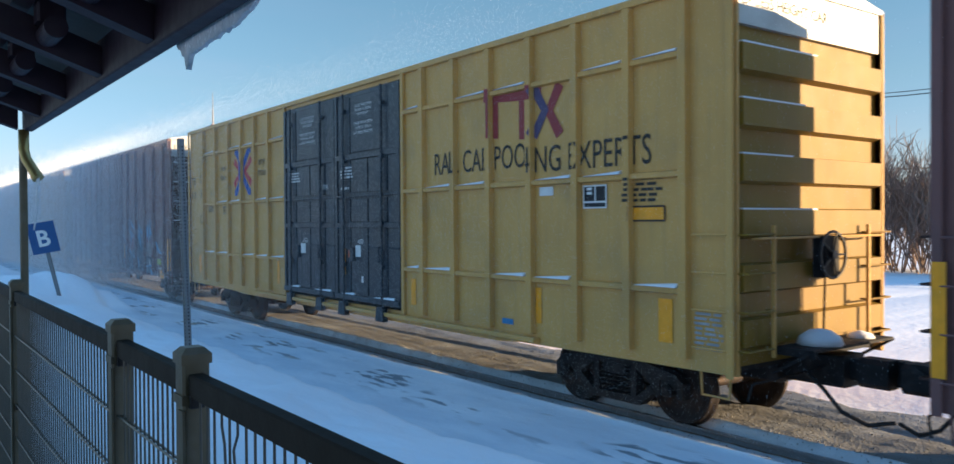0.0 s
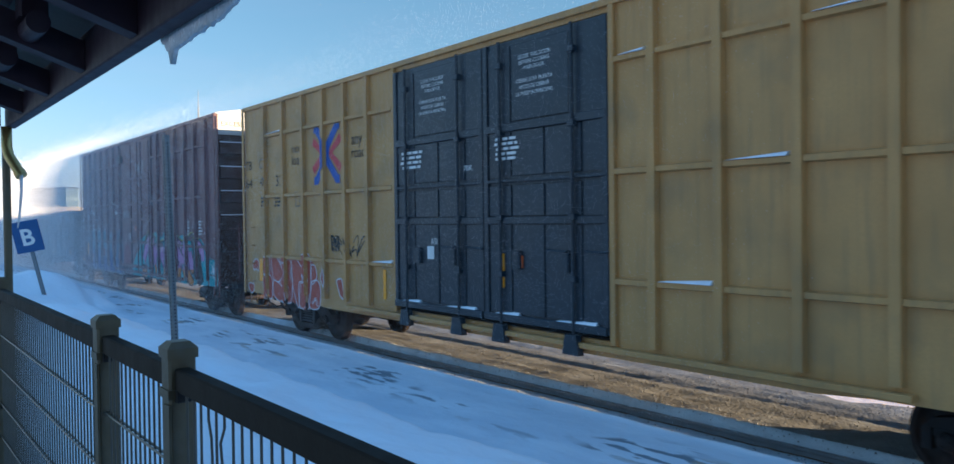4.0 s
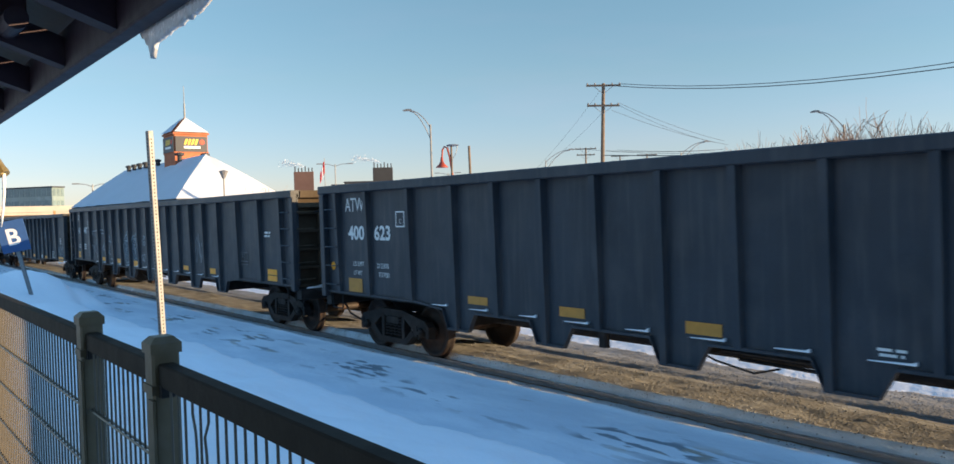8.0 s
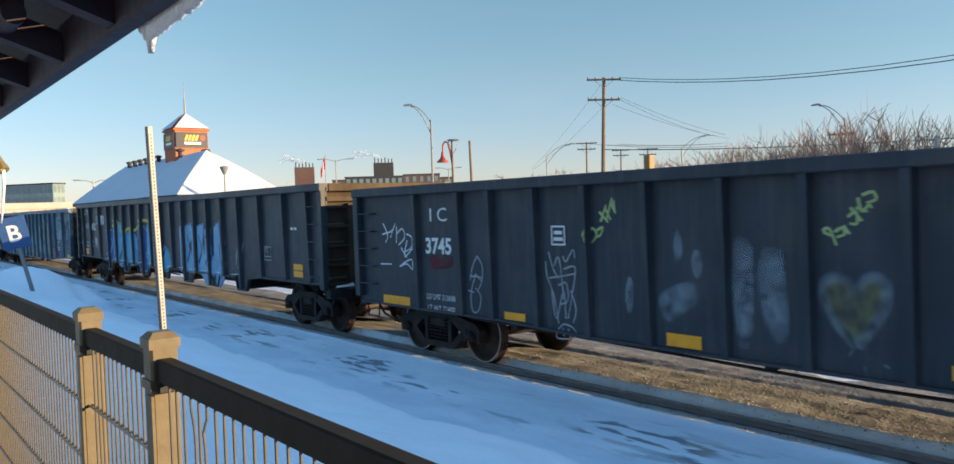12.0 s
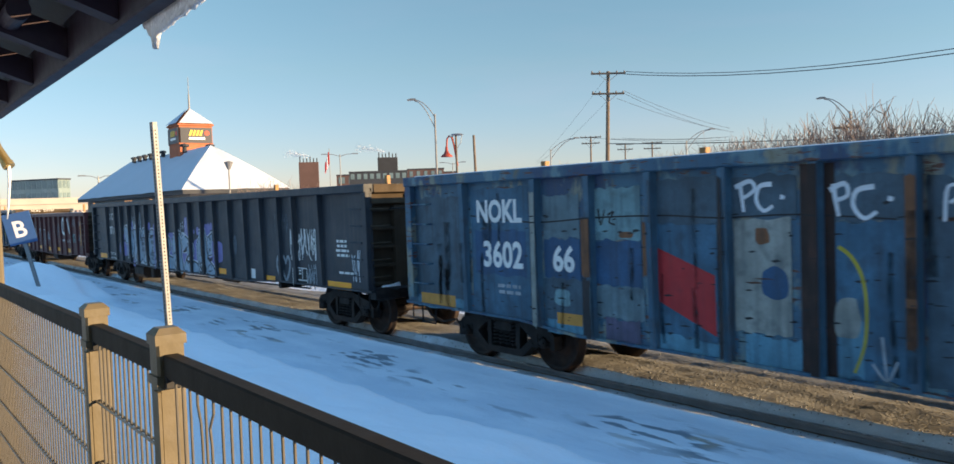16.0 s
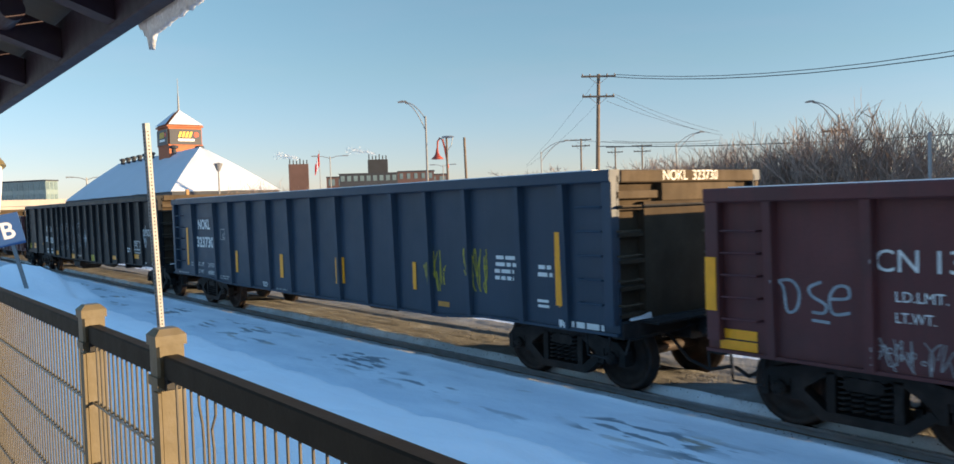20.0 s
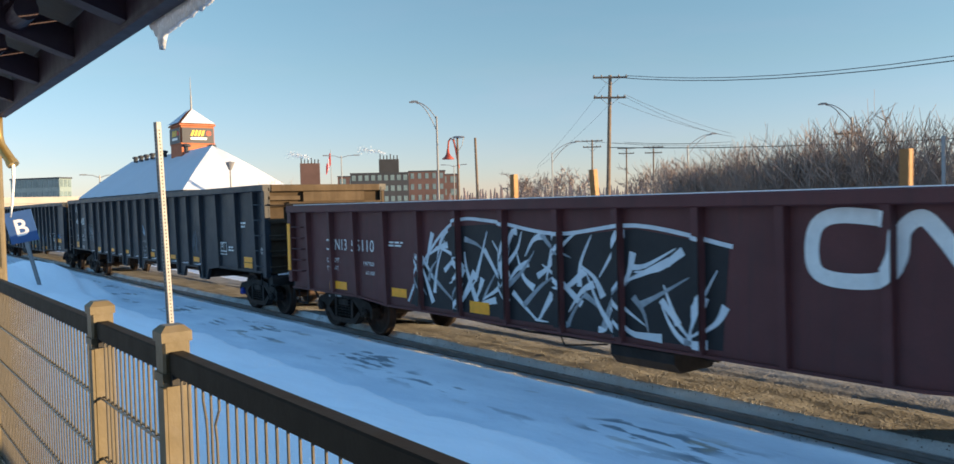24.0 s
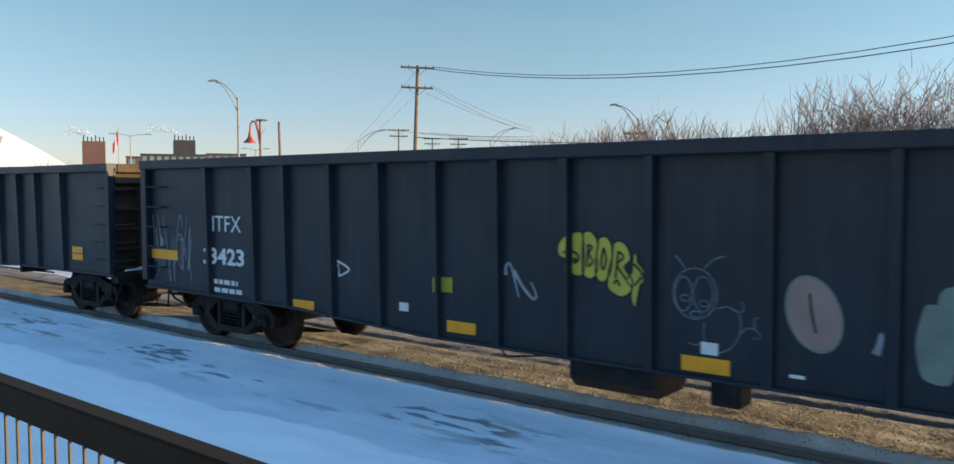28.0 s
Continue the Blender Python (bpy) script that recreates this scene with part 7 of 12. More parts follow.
patch(car_g13, -19.18, -18.72, 1.06, 1.30, M_REFL)
patch(car_g13, -17.19, -16.83, 1.22, 1.35, M_REFL)
patch(car_g13, -20.21, -19.76, 1.05, 1.27, P_YGREEN)
stencil(car_g13, "RETAINER VALVE", -10.57, 0.94, 0.07, 0.64, M_LETTER, 0)
stencil(car_g13, "phone", -1.85, 1.83, 0.34, 1.06, M_LETTER, 0)
tag(car_g13, -1.81, -1.55, 1.47, 1.87, M_LETTER, 64, 0.03, 3)
data_box(car_g13, -2.85, -2.22, 1.29, 1.67, M_LETTER)
patch(car_g13, -1.12, -0.72, 1.07, 1.30, P_YGREEN)
patch(car_g13, -2.89, -2.41, 1.11, 1.25, M_REFL)
patch(car_g13, -5.47, -5.01, 0.99, 1.12, M_REFL)
patch(car_g13, -8.39, -7.90, 0.91, 1.07, P_YGREEN)
patch(car_g13, -11.50, -11.04, 0.85, 1.01, M_REFL)
bars(car_g13, -3.67, -3.29, 1.30, 1.47, M_LETTER, 2)
bars(car_g13, -1.78, -1.58, 0.84, 1.06, M_LETTER, 3)
bars(car_g13, -1.15, -0.77, 0.91, 1.04, M_LETTER, 2)

stencil(car_g14, "CN13", -14.72, 1.70, 0.22, 0.66, M_LETTER, 0)
stencil(car_g14, "5110", -13.69, 1.70, 0.22, 0.64, M_LETTER, 0)
stencil(car_g14, "LD.LMT.", -14.71, 1.46, 0.09, 0.36, M_LETTER, 0)
stencil(car_g14, "LT.WT.", -14.72, 1.30, 0.09, 0.33, M_LETTER, 0)
stencil(car_g14, "197900", -13.43, 1.44, 0.08, 0.37, M_LETTER, 0)
stencil(car_g14, "65100", -13.36, 1.28, 0.07, 0.31, M_LETTER, 0)
patch(car_g14, -14.58, -14.10, 0.94, 1.09, M_REFL)
patch(car_g14, -12.48, -12.00, 0.95, 1.10, M_REFL)
patch(car_g14, -10.23, -9.75, 0.87, 1.05, M_REFL)
bars(car_g14, -12.57, -12.03, 1.82, 1.93, M_LETTER, 2)
bars(car_g14, -14.65, -14.31, 0.79, 0.85, P_GREY, 1)

stencil(car_g15, "ATW", -19.64, 2.57, 0.24, 0.64, M_LETTER, 0)
stencil(car_g15, "400", -19.53, 2.08, 0.23, 0.51, M_LETTER, 0.01)
stencil(car_g15, "435", -18.66, 2.07, 0.25, 0.55, M_LETTER, 0.01)
outline(car_g15, -17.95, -17.68, 2.30, 2.55, M_LETTER)
stencil(car_g15, "C", -17.85, 2.35, 0.08, 0.08, M_LETTER, 0)
stencil(car_g15, "LD LMT", -19.50, 1.58, 0.09, 0.37, M_LETTER, 0)
stencil(car_g15, "LT WT", -19.50, 1.42, 0.09, 0.30, M_LETTER, 0)
stencil(car_g15, "212200", -18.57, 1.58, 0.09, 0.39, M_LETTER, 0)
stencil(car_g15, "73800", -18.51, 1.42, 0.09, 0.34, M_LETTER, 0)
patch(car_g15, -19.59, -19.11, 1.12, 1.38, M_REFL)
outline(car_g15, -19.59, -19.11, 1.12, 1.38, M_LETTERBLK)
disc(car_g15, -20.39, 1.56, 0.08, 0.08, P_GREY)
tag(car_g15, -18.10, -17.64, 1.65, 2.09, P_CHALK, 71, 0.035, 5)
tag(car_g15, -17.56, -16.34, 1.40, 2.11, P_CHALK, 72, 0.035, 11)
patch(car_g15, -15.97, -15.49, 1.06, 1.23, M_REFL)
bars(car_g15, -18.55, -18.20, 1.10, 1.24, M_LETTER, 2)
tag(car_g15, -19.62, -19.20, 1.71, 1.94, P_FAINT, 73, 0.04, 5)
data_box(car_g15, -3.04, -2.62, 1.40, 1.71, M_LETTER)
bars(car_g15, -2.52, -2.16, 1.50, 1.65, M_LETTER, 2)
patch(car_g15, -1.52, -1.02, 1.13, 1.39, M_REFL)
bars(car_g15, -1.68, -1.34, 2.09, 2.26, M_LETTER, 2)
disc(car_g15, -0.46, 1.56, 0.08, 0.08, P_GREY)
patch(car_g15, -5.15, -4.69, 1.13, 1.26, M_REFL)
patch(car_g15, -7.15, -6.70, 1.13, 1.25, M_REFL)
patch(car_g15, -9.13, -8.76, 1.12, 1.26, M_REFL)
patch(car_g15, -12.06, -11.69, 1.13, 1.24, M_REFL)
tag(car_g15, -5.22, -4.62, 1.34, 1.98, P_FAINT, 74, 0.06, 5)
patch(car_g15, -13.98, -13.50, 1.13, 1.24, M_REFL)

stencil(car_g16, "ITFX", -18.52, 1.87, 0.26, 0.75, M_LETTER, 0)
stencil(car_g16, "3423", -18.61, 1.36, 0.25, 0.91, M_LETTER, 0.01)
bars(car_g16, -18.52, -17.74, 0.91, 1.17, M_LETTER, 2)
tag(car_g16, -20.30, -19.10, 0.95, 2.15, P_CHALK, 81, 0.026, 8)
patch(car_g16, -20.42, -19.54, 1.35, 1.51, M_REFL)
patch(car_g16, -16.54, -16.08, 0.83, 0.96, M_REFL)
patch(car_g16, -13.62, -13.17, 0.81, 0.95, M_REFL)
patch(car_g16, -10.58, -10.09, 0.77, 0.92, M_REFL)
patch(car_g16, -14.42, -14.26, 0.99, 1.10, M_LETTER)
patch(car_g16, -13.75, -13.53, 1.29, 1.47, P_YGREEN)
tag(car_g16, -15.56, -15.39, 1.35, 1.57, M_LETTER, 83, 0.04, 1)
patch(car_g16, -10.38, -10.21, 0.95, 1.07, M_LETTER)
bars(car_g16, -9.55, -9.40, 0.84, 0.90, M_LETTER, 1)
data_box(car_g16, -3.22, -2.58, 1.28, 1.63, M_LETTER)
tag(car_g16, -1.97, -1.22, 1.36, 1.62, P_BLUE, 85, 0.05, 6)
patch(car_g16, -2.07, -1.10, 1.23, 1.39, M_REFL)
tag(car_g16, -3.22, -2.55, 0.85, 1.21, P_CHALK, 86, 0.03, 6)
bars(car_g16, -2.12, -1.23, 0.93, 1.09, M_LETTER, 2)
patch(car_g16, -4.98, -4.52, 0.84, 0.98, M_REFL)
patch(car_g16, -7.91, -7.44, 0.84, 0.97, M_REFL)
tag(car_g16, -5.05, -4.78, 1.19, 1.52, P_BLUE, 87, 0.05, 3)

patch(car_g17, -1.66, -1.23, 1.16, 1.42, M_REFL)
patch(car_g17, -5.10, -4.90, 1.19, 1.33, M_REFL)


def fill_polys(pts):
    """Triangles of a closed outline."""
    bm = bmesh.new()
    f = bm.faces.new([bm.verts.new((p[0], p[1], 0)) for p in pts])
    bmesh.ops.triangulate(bm, faces=[f])
    tris = [[(v.co.x, v.co.y) for v in f.verts] for f in bm.faces]
    bm.free()
    return tris


def throw(car, pts, fill, rims, layer=2, soft=3):
    """One sprayed letter: an outline of (from the front, height), its fill and its rims (width, paint)."""
    ring = smooth([(at_front(car, d), z) for d, z in pts], soft, True) if soft else [(at_front(car, d), z) for d, z in pts]
    for k, (w, m) in enumerate(rims):
        decal(car, ribbon(ring + ring[:2], w), m, layer + k, "graffiti_rim")
    decal(car, fill_polys(ring), fill, layer + len(rims), "graffiti_letter")
    return ring


# emblems
for c, dd in ((car_ttx, -14.46), (car_ttx2, -14.38)):
    road_logo(c, dd, 3.86, 0.95)
x = at_front(car_ttx, -4.47)
decal(car_ttx, [[(x, 4.34), (x + 1.32, 4.24), (x + 1.32, 4.44), (x, 4.54)], [(x + 0.16, 3.80), (x + 0.36, 3.78), (x + 0.36, 4.36), (x + 0.16, 4.38)], [(x + 0.84, 3.73), (x + 1.04, 3.71), (x + 1.04, 4.3), (x + 0.84, 4.32)]], P_LOGORED, 3, "maroon_emblem")
decal(car_ttx, ribbon([(x + 1.16, 3.74), (x + 1.40, 4.08), (x + 1.16, 4.42)], 0.16), mat("logo_dull_navy", (0.09, 0.07, 0.15), 0.55, vary=0.15, scale=4.0, bump=0.0), 4, "maroon_emblem")
decal(car_ttx, ribbon([(x + 1.70, 3.72), (x + 1.48, 4.06), (x + 1.70, 4.40)], 0.17), P_LOGORED, 3, "maroon_emblem")
x = at_front(car_g11, -4.86)
loop = smooth([(0.78, 2.30), (0.30, 2.33), (0.08, 2.20), (0.06, 1.85), (0.25, 1.72), (0.72, 1.74), (0.88, 1.95), (0.92, 2.20), (1.08, 2.31), (1.25, 2.15), (1.48, 1.84), (1.66, 1.74), (1.77, 1.82), (1.79, 2.05), (1.79, 2.33)], 5)
decal(car_g11, ribbon([(x + p, q) for p, q in loop], 0.15), M_LETTER, 3, "ribbon_emblem")
x = at_front(car_g14, -4.7)
decal(car_g14, ribbon([(x + p, q) for p, q in loop], 0.15), M_LETTER, 3, "ribbon_emblem")

# brown boxcar: flames in blue over dark and red ground, a silver piece near its rear
P_NAVY = mat("spray_navy", (0.016, 0.024, 0.045), 0.6, vary=0.3, scale=3.0, bump=0.0)
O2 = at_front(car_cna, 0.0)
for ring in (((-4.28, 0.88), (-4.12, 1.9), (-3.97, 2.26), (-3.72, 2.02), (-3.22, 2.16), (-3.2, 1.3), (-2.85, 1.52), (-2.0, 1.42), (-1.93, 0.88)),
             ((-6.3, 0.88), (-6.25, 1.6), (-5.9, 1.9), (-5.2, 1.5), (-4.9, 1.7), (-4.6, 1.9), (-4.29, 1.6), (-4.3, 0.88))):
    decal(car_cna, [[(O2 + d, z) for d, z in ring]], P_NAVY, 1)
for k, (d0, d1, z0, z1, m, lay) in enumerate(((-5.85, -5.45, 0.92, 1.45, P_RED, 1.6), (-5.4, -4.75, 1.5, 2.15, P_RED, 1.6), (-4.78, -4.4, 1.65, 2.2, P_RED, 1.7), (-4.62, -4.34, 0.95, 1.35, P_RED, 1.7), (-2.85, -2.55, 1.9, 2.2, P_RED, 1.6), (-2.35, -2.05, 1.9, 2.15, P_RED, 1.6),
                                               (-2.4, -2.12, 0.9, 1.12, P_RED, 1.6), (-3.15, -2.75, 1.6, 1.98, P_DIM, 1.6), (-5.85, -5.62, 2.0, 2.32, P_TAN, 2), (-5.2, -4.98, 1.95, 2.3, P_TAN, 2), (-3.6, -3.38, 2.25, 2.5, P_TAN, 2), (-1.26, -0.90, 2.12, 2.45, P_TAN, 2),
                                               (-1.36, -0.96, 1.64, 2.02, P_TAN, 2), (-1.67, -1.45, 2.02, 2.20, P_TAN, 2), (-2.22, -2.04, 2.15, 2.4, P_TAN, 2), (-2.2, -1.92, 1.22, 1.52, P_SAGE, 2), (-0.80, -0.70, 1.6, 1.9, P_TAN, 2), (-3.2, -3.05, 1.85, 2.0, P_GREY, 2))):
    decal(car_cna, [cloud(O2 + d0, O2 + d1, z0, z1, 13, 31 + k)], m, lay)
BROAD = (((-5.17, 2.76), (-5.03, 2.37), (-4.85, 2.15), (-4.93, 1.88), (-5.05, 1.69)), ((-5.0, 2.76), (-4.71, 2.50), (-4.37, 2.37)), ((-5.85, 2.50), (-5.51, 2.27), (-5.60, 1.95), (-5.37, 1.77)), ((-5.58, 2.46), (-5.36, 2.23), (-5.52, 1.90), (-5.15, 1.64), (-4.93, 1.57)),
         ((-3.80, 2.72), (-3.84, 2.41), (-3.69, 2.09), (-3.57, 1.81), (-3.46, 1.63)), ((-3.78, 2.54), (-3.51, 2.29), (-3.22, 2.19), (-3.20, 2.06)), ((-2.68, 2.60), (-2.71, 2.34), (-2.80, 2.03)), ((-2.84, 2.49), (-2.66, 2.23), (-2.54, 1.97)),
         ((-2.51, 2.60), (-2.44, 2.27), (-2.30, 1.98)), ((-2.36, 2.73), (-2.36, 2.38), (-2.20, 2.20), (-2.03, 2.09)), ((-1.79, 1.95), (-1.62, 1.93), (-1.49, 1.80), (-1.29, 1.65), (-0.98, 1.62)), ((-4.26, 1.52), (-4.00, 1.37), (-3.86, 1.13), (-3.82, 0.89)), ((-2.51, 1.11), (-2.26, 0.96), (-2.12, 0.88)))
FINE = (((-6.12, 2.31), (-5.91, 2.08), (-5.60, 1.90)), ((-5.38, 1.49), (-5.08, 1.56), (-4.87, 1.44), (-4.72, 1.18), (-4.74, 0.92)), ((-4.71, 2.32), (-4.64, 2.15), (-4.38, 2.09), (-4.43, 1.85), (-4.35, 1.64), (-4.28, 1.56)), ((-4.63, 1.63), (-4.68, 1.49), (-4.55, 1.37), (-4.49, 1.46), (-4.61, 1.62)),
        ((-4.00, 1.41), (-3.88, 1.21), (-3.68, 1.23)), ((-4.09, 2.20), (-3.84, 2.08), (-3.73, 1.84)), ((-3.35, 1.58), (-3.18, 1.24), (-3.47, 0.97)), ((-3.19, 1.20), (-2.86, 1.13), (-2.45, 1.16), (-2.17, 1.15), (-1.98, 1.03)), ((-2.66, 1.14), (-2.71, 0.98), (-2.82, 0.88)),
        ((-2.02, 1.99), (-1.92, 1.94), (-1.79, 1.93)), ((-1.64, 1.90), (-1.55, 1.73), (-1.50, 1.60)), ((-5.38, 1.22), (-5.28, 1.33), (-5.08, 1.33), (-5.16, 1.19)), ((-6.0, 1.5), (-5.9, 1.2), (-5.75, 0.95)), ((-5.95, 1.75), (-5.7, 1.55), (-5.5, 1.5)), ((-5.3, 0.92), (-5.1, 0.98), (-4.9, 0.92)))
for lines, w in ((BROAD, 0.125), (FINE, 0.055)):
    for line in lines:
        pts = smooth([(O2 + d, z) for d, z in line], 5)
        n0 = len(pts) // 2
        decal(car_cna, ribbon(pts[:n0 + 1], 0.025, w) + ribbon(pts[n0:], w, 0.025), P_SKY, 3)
x = at_front(car_cna, -14.05)
decal(car_cna, [[(x, 0.96), (x + 2.75, 0.93), (x + 2.8, 1.6), (x + 2.2, 1.82), (x + 1.2, 1.66), (x + 0.6, 1.86), (x, 1.72)]], P_CHALK, 1)
tag(car_cna, -13.95, -11.4, 1.0, 1.72, P_INK, 92, 0.05, 8)

# tagged yellow boxcar: fat overlapping red letters with thin white rims
LEFT_LETTERS = (((-17.57, 1.51), (-17.51, 1.69), (-17.35, 1.73), (-17.24, 1.65), (-17.26, 1.39), (-17.41, 1.31), (-17.55, 1.37)),
                ((-17.65, 1.14), (-17.55, 1.29), (-17.31, 1.35), (-17.13, 1.23), (-17.11, 0.87), (-17.27, 0.79), (-17.51, 0.89)),
                ((-17.15, 1.72), (-17.03, 1.78), (-16.90, 1.75), (-16.60, 1.55), (-16.56, 1.35), (-16.73, 1.21), (-16.91, 1.21), (-17.08, 1.30)),
                ((-17.06, 1.20), (-16.91, 1.21), (-16.65, 1.14), (-16.50, 0.95), (-16.61, 0.79), (-16.87, 0.80), (-17.04, 0.92)))
RIGHT_LETTERS = (((-16.68, 1.72), (-16.48, 1.75), (-16.36, 1.62), (-16.24, 1.74), (-16.09, 1.59), (-16.05, 1.20), (-16.13, 0.80), (-16.41, 0.80), (-16.50, 1.02), (-16.56, 1.42)),
                 ((-16.09, 1.65), (-15.94, 1.76), (-15.76, 1.68), (-15.38, 1.40), (-15.33, 1.27), (-15.64, 1.26), (-15.73, 0.74), (-15.84, 0.78), (-16.05, 1.20)),
                 ((-15.73, 1.24), (-15.38, 1.25), (-15.51, 1.63), (-15.44, 1.82), (-15.25, 1.84), (-15.15, 1.66), (-15.16, 1.30), (-15.26, 0.75), (-15.46, 0.66), (-15.70, 0.71)),
                 ((-15.15, 1.60), (-14.97, 1.62), (-14.89, 1.45), (-14.94, 1.33), (-15.13, 1.25)),
                 ((-15.13, 1.28), (-14.88, 1.33), (-14.73, 1.18), (-14.77, 0.83), (-14.94, 0.67), (-15.19, 0.70), (-15.29, 0.87), (-15.16, 1.12)))
BUBBLE_GROUND = ((-17.59, 1.62), (-16.99, 1.77), (-16.48, 1.75), (-15.86, 1.77), (-15.38, 1.86), (-15.18, 1.78), (-14.94, 1.59), (-14.76, 1.18), (-14.79, 0.80), (-15.46, 0.69), (-16.06, 0.81), (-17.04, 0.85), (-17.56, 0.93))
BLOTS = (((-18.21, 1.55), (-18.00, 1.67), (-17.84, 1.57), (-17.90, 1.39), (-18.00, 1.44), (-18.14, 1.40)),
         ((-18.50, 1.01), (-18.38, 1.10), (-18.22, 1.07), (-18.17, 1.16), (-18.17, 0.93), (-18.33, 0.86)),
         ((-14.73, 1.35), (-14.67, 1.53), (-14.56, 1.59), (-14.45, 1.52), (-14.44, 1.22), (-14.53, 1.32), (-14.65, 1.30)),
         ((-14.03, 1.35), (-13.97, 1.40), (-13.82, 1.39), (-13.77, 1.05), (-13.91, 1.10)))
STREAKS = (((-16.46, 1.49), (-16.43, 1.26)), ((-16.32, 1.51), (-16.31, 1.24)), ((-16.16, 1.53), (-16.14, 1.26)), ((-16.28, 1.14), (-16.23, 1.08)))
decal(car_ttx2, fill_polys([(at_front(car_ttx2, d), z) for d, z in BUBBLE_GROUND]), P_BRICKRED, 1)
for k, ring in enumerate(LEFT_LETTERS + RIGHT_LETTERS):
    loop_of = smooth([(at_front(car_ttx2, d), max(z, 0.74)) for d, z in ring], 4, True)
    decal(car_ttx2, fill_polys(loop_of), P_BRICKRED, 1.3 + 0.3 * (k % 2))
    decal(car_ttx2, ribbon(loop_of + loop_of[:2], 0.024), P_WHITE, 2 + 0.2 * k, "graffiti_rim")
for line in STREAKS:
    decal(car_ttx2, ribbon([(at_front(car_ttx2, d), z) for d, z in line], 0.022), P_WHITE, 4, "graffiti_rim")
tag(car_ttx2, -15.12, -14.85, 0.80, 0.98, P_WHITE, 8, 0.03, 3)
for ring in BLOTS:
    loop_of = smooth([(at_front(car_ttx2, d), z) for d, z in ring], 4, True)
    decal(car_ttx2, fill_polys(loop_of), P_BRICKRED, 1)
    decal(car_ttx2, ribbon(loop_of + loop_of[:2], 0.024), P_WHITE, 3, "graffiti_rim")

# maroon boxcar: block letters over blue, and a lilac and orange piece on a teal cloud
P_BLEND = mat("spray_mid_blue", (0.03, 0.12, 0.26), 0.55, vary=0.2, scale=2.0, bump=0.0)
P_DULLTEAL = mat("spray_dull_teal", (0.05, 0.19, 0.25), 0.55, vary=0.2, scale=2.0, bump=0.0)


def between(polys, lo, hi):
    """What lies between two heights."""
    out = [clip_x([(q, p) for p, q in pol], lo, hi) for pol in polys]
    return [[(p, q) for q, p in pol] for pol in out if pol]


def on_maroon(pts):
    return [(at_front(car_bkty, d), max(z, 0.80)) for d, z in pts]


TOLD = (((-14.26, 2.18), (-12.51, 2.24), (-12.60, 1.71), (-13.01, 1.64), (-12.87, 1.34), (-12.49, 0.82), (-14.23, 0.83), (-14.40, 0.98), (-13.94, 1.60), (-14.32, 1.74)),
        ((-12.62, 2.21), (-11.58, 2.24), (-11.53, 1.75), (-11.60, 0.99), (-11.74, 0.74), (-12.46, 0.78), (-12.87, 1.55)),
        ((-11.22, 2.12), (-10.74, 2.21), (-10.89, 1.36), (-10.35, 1.36), (-10.42, 0.75), (-11.58, 0.73), (-11.41, 1.48)),
        ((-10.09, 2.19), (-9.68, 2.26), (-9.37, 2.16), (-9.23, 1.84), (-9.20, 1.20), (-9.18, 0.74), (-10.37, 0.73), (-10.30, 1.28), (-10.20, 1.81)))
COUNTERS = (((-14.07, 1.42), (-13.74, 1.37), (-13.79, 1.13), (-14.17, 1.15)),
            ((-12.25, 1.61), (-11.91, 1.62), (-11.92, 1.30), (-12.26, 1.27)),
            ((-10.75, 1.96), (-10.39, 1.89), (-10.43, 1.53), (-10.76, 1.53)),
            ((-9.79, 1.74), (-9.50, 1.59), (-9.54, 1.29), (-9.85, 1.28)))
for k, (d0, d1, z0, z1) in enumerate(((-14.75, -14.1, 0.95, 1.7), (-13.1, -12.75, 1.5, 2.3), (-10.75, -10.3, 1.4, 2.25), (-9.9, -9.3, 1.9, 2.45), (-9.15, -8.1, 1.05, 1.75), (-8.95, -8.4, 1.35, 1.95), (-12.0, -11.3, 2.05, 2.35))):
    decal(car_bkty, [cloud(at_front(car_bkty, d0), at_front(car_bkty, d1), z0, z1, 10, 5 + k)], P_RED, 1 + 0.1 * k)
for k, ring in enumerate(TOLD):
    ring = on_maroon(ring)
    body = fill_polys(ring)
    decal(car_bkty, ribbon(ring + ring[:2], 0.10), P_ICE, 2 + 0.3 * k, "graffiti_rim")
    decal(car_bkty, between(body, 0.5, 1.22), P_DEEP, 2.15 + 0.3 * k, "graffiti_letter")
    decal(car_bkty, between(body, 1.22, 1.55), P_BLEND, 2.15 + 0.3 * k, "graffiti_letter")
    decal(car_bkty, between(body, 1.55, 3.0), P_DULLTEAL, 2.15 + 0.3 * k, "graffiti_letter")
for ring in COUNTERS:
    ring = on_maroon(ring)
    decal(car_bkty, fill_polys(ring), P_RED, 4, "graffiti_letter")
    decal(car_bkty, ribbon(ring + ring[:2], 0.06), P_ICE, 4.3, "graffiti_rim")
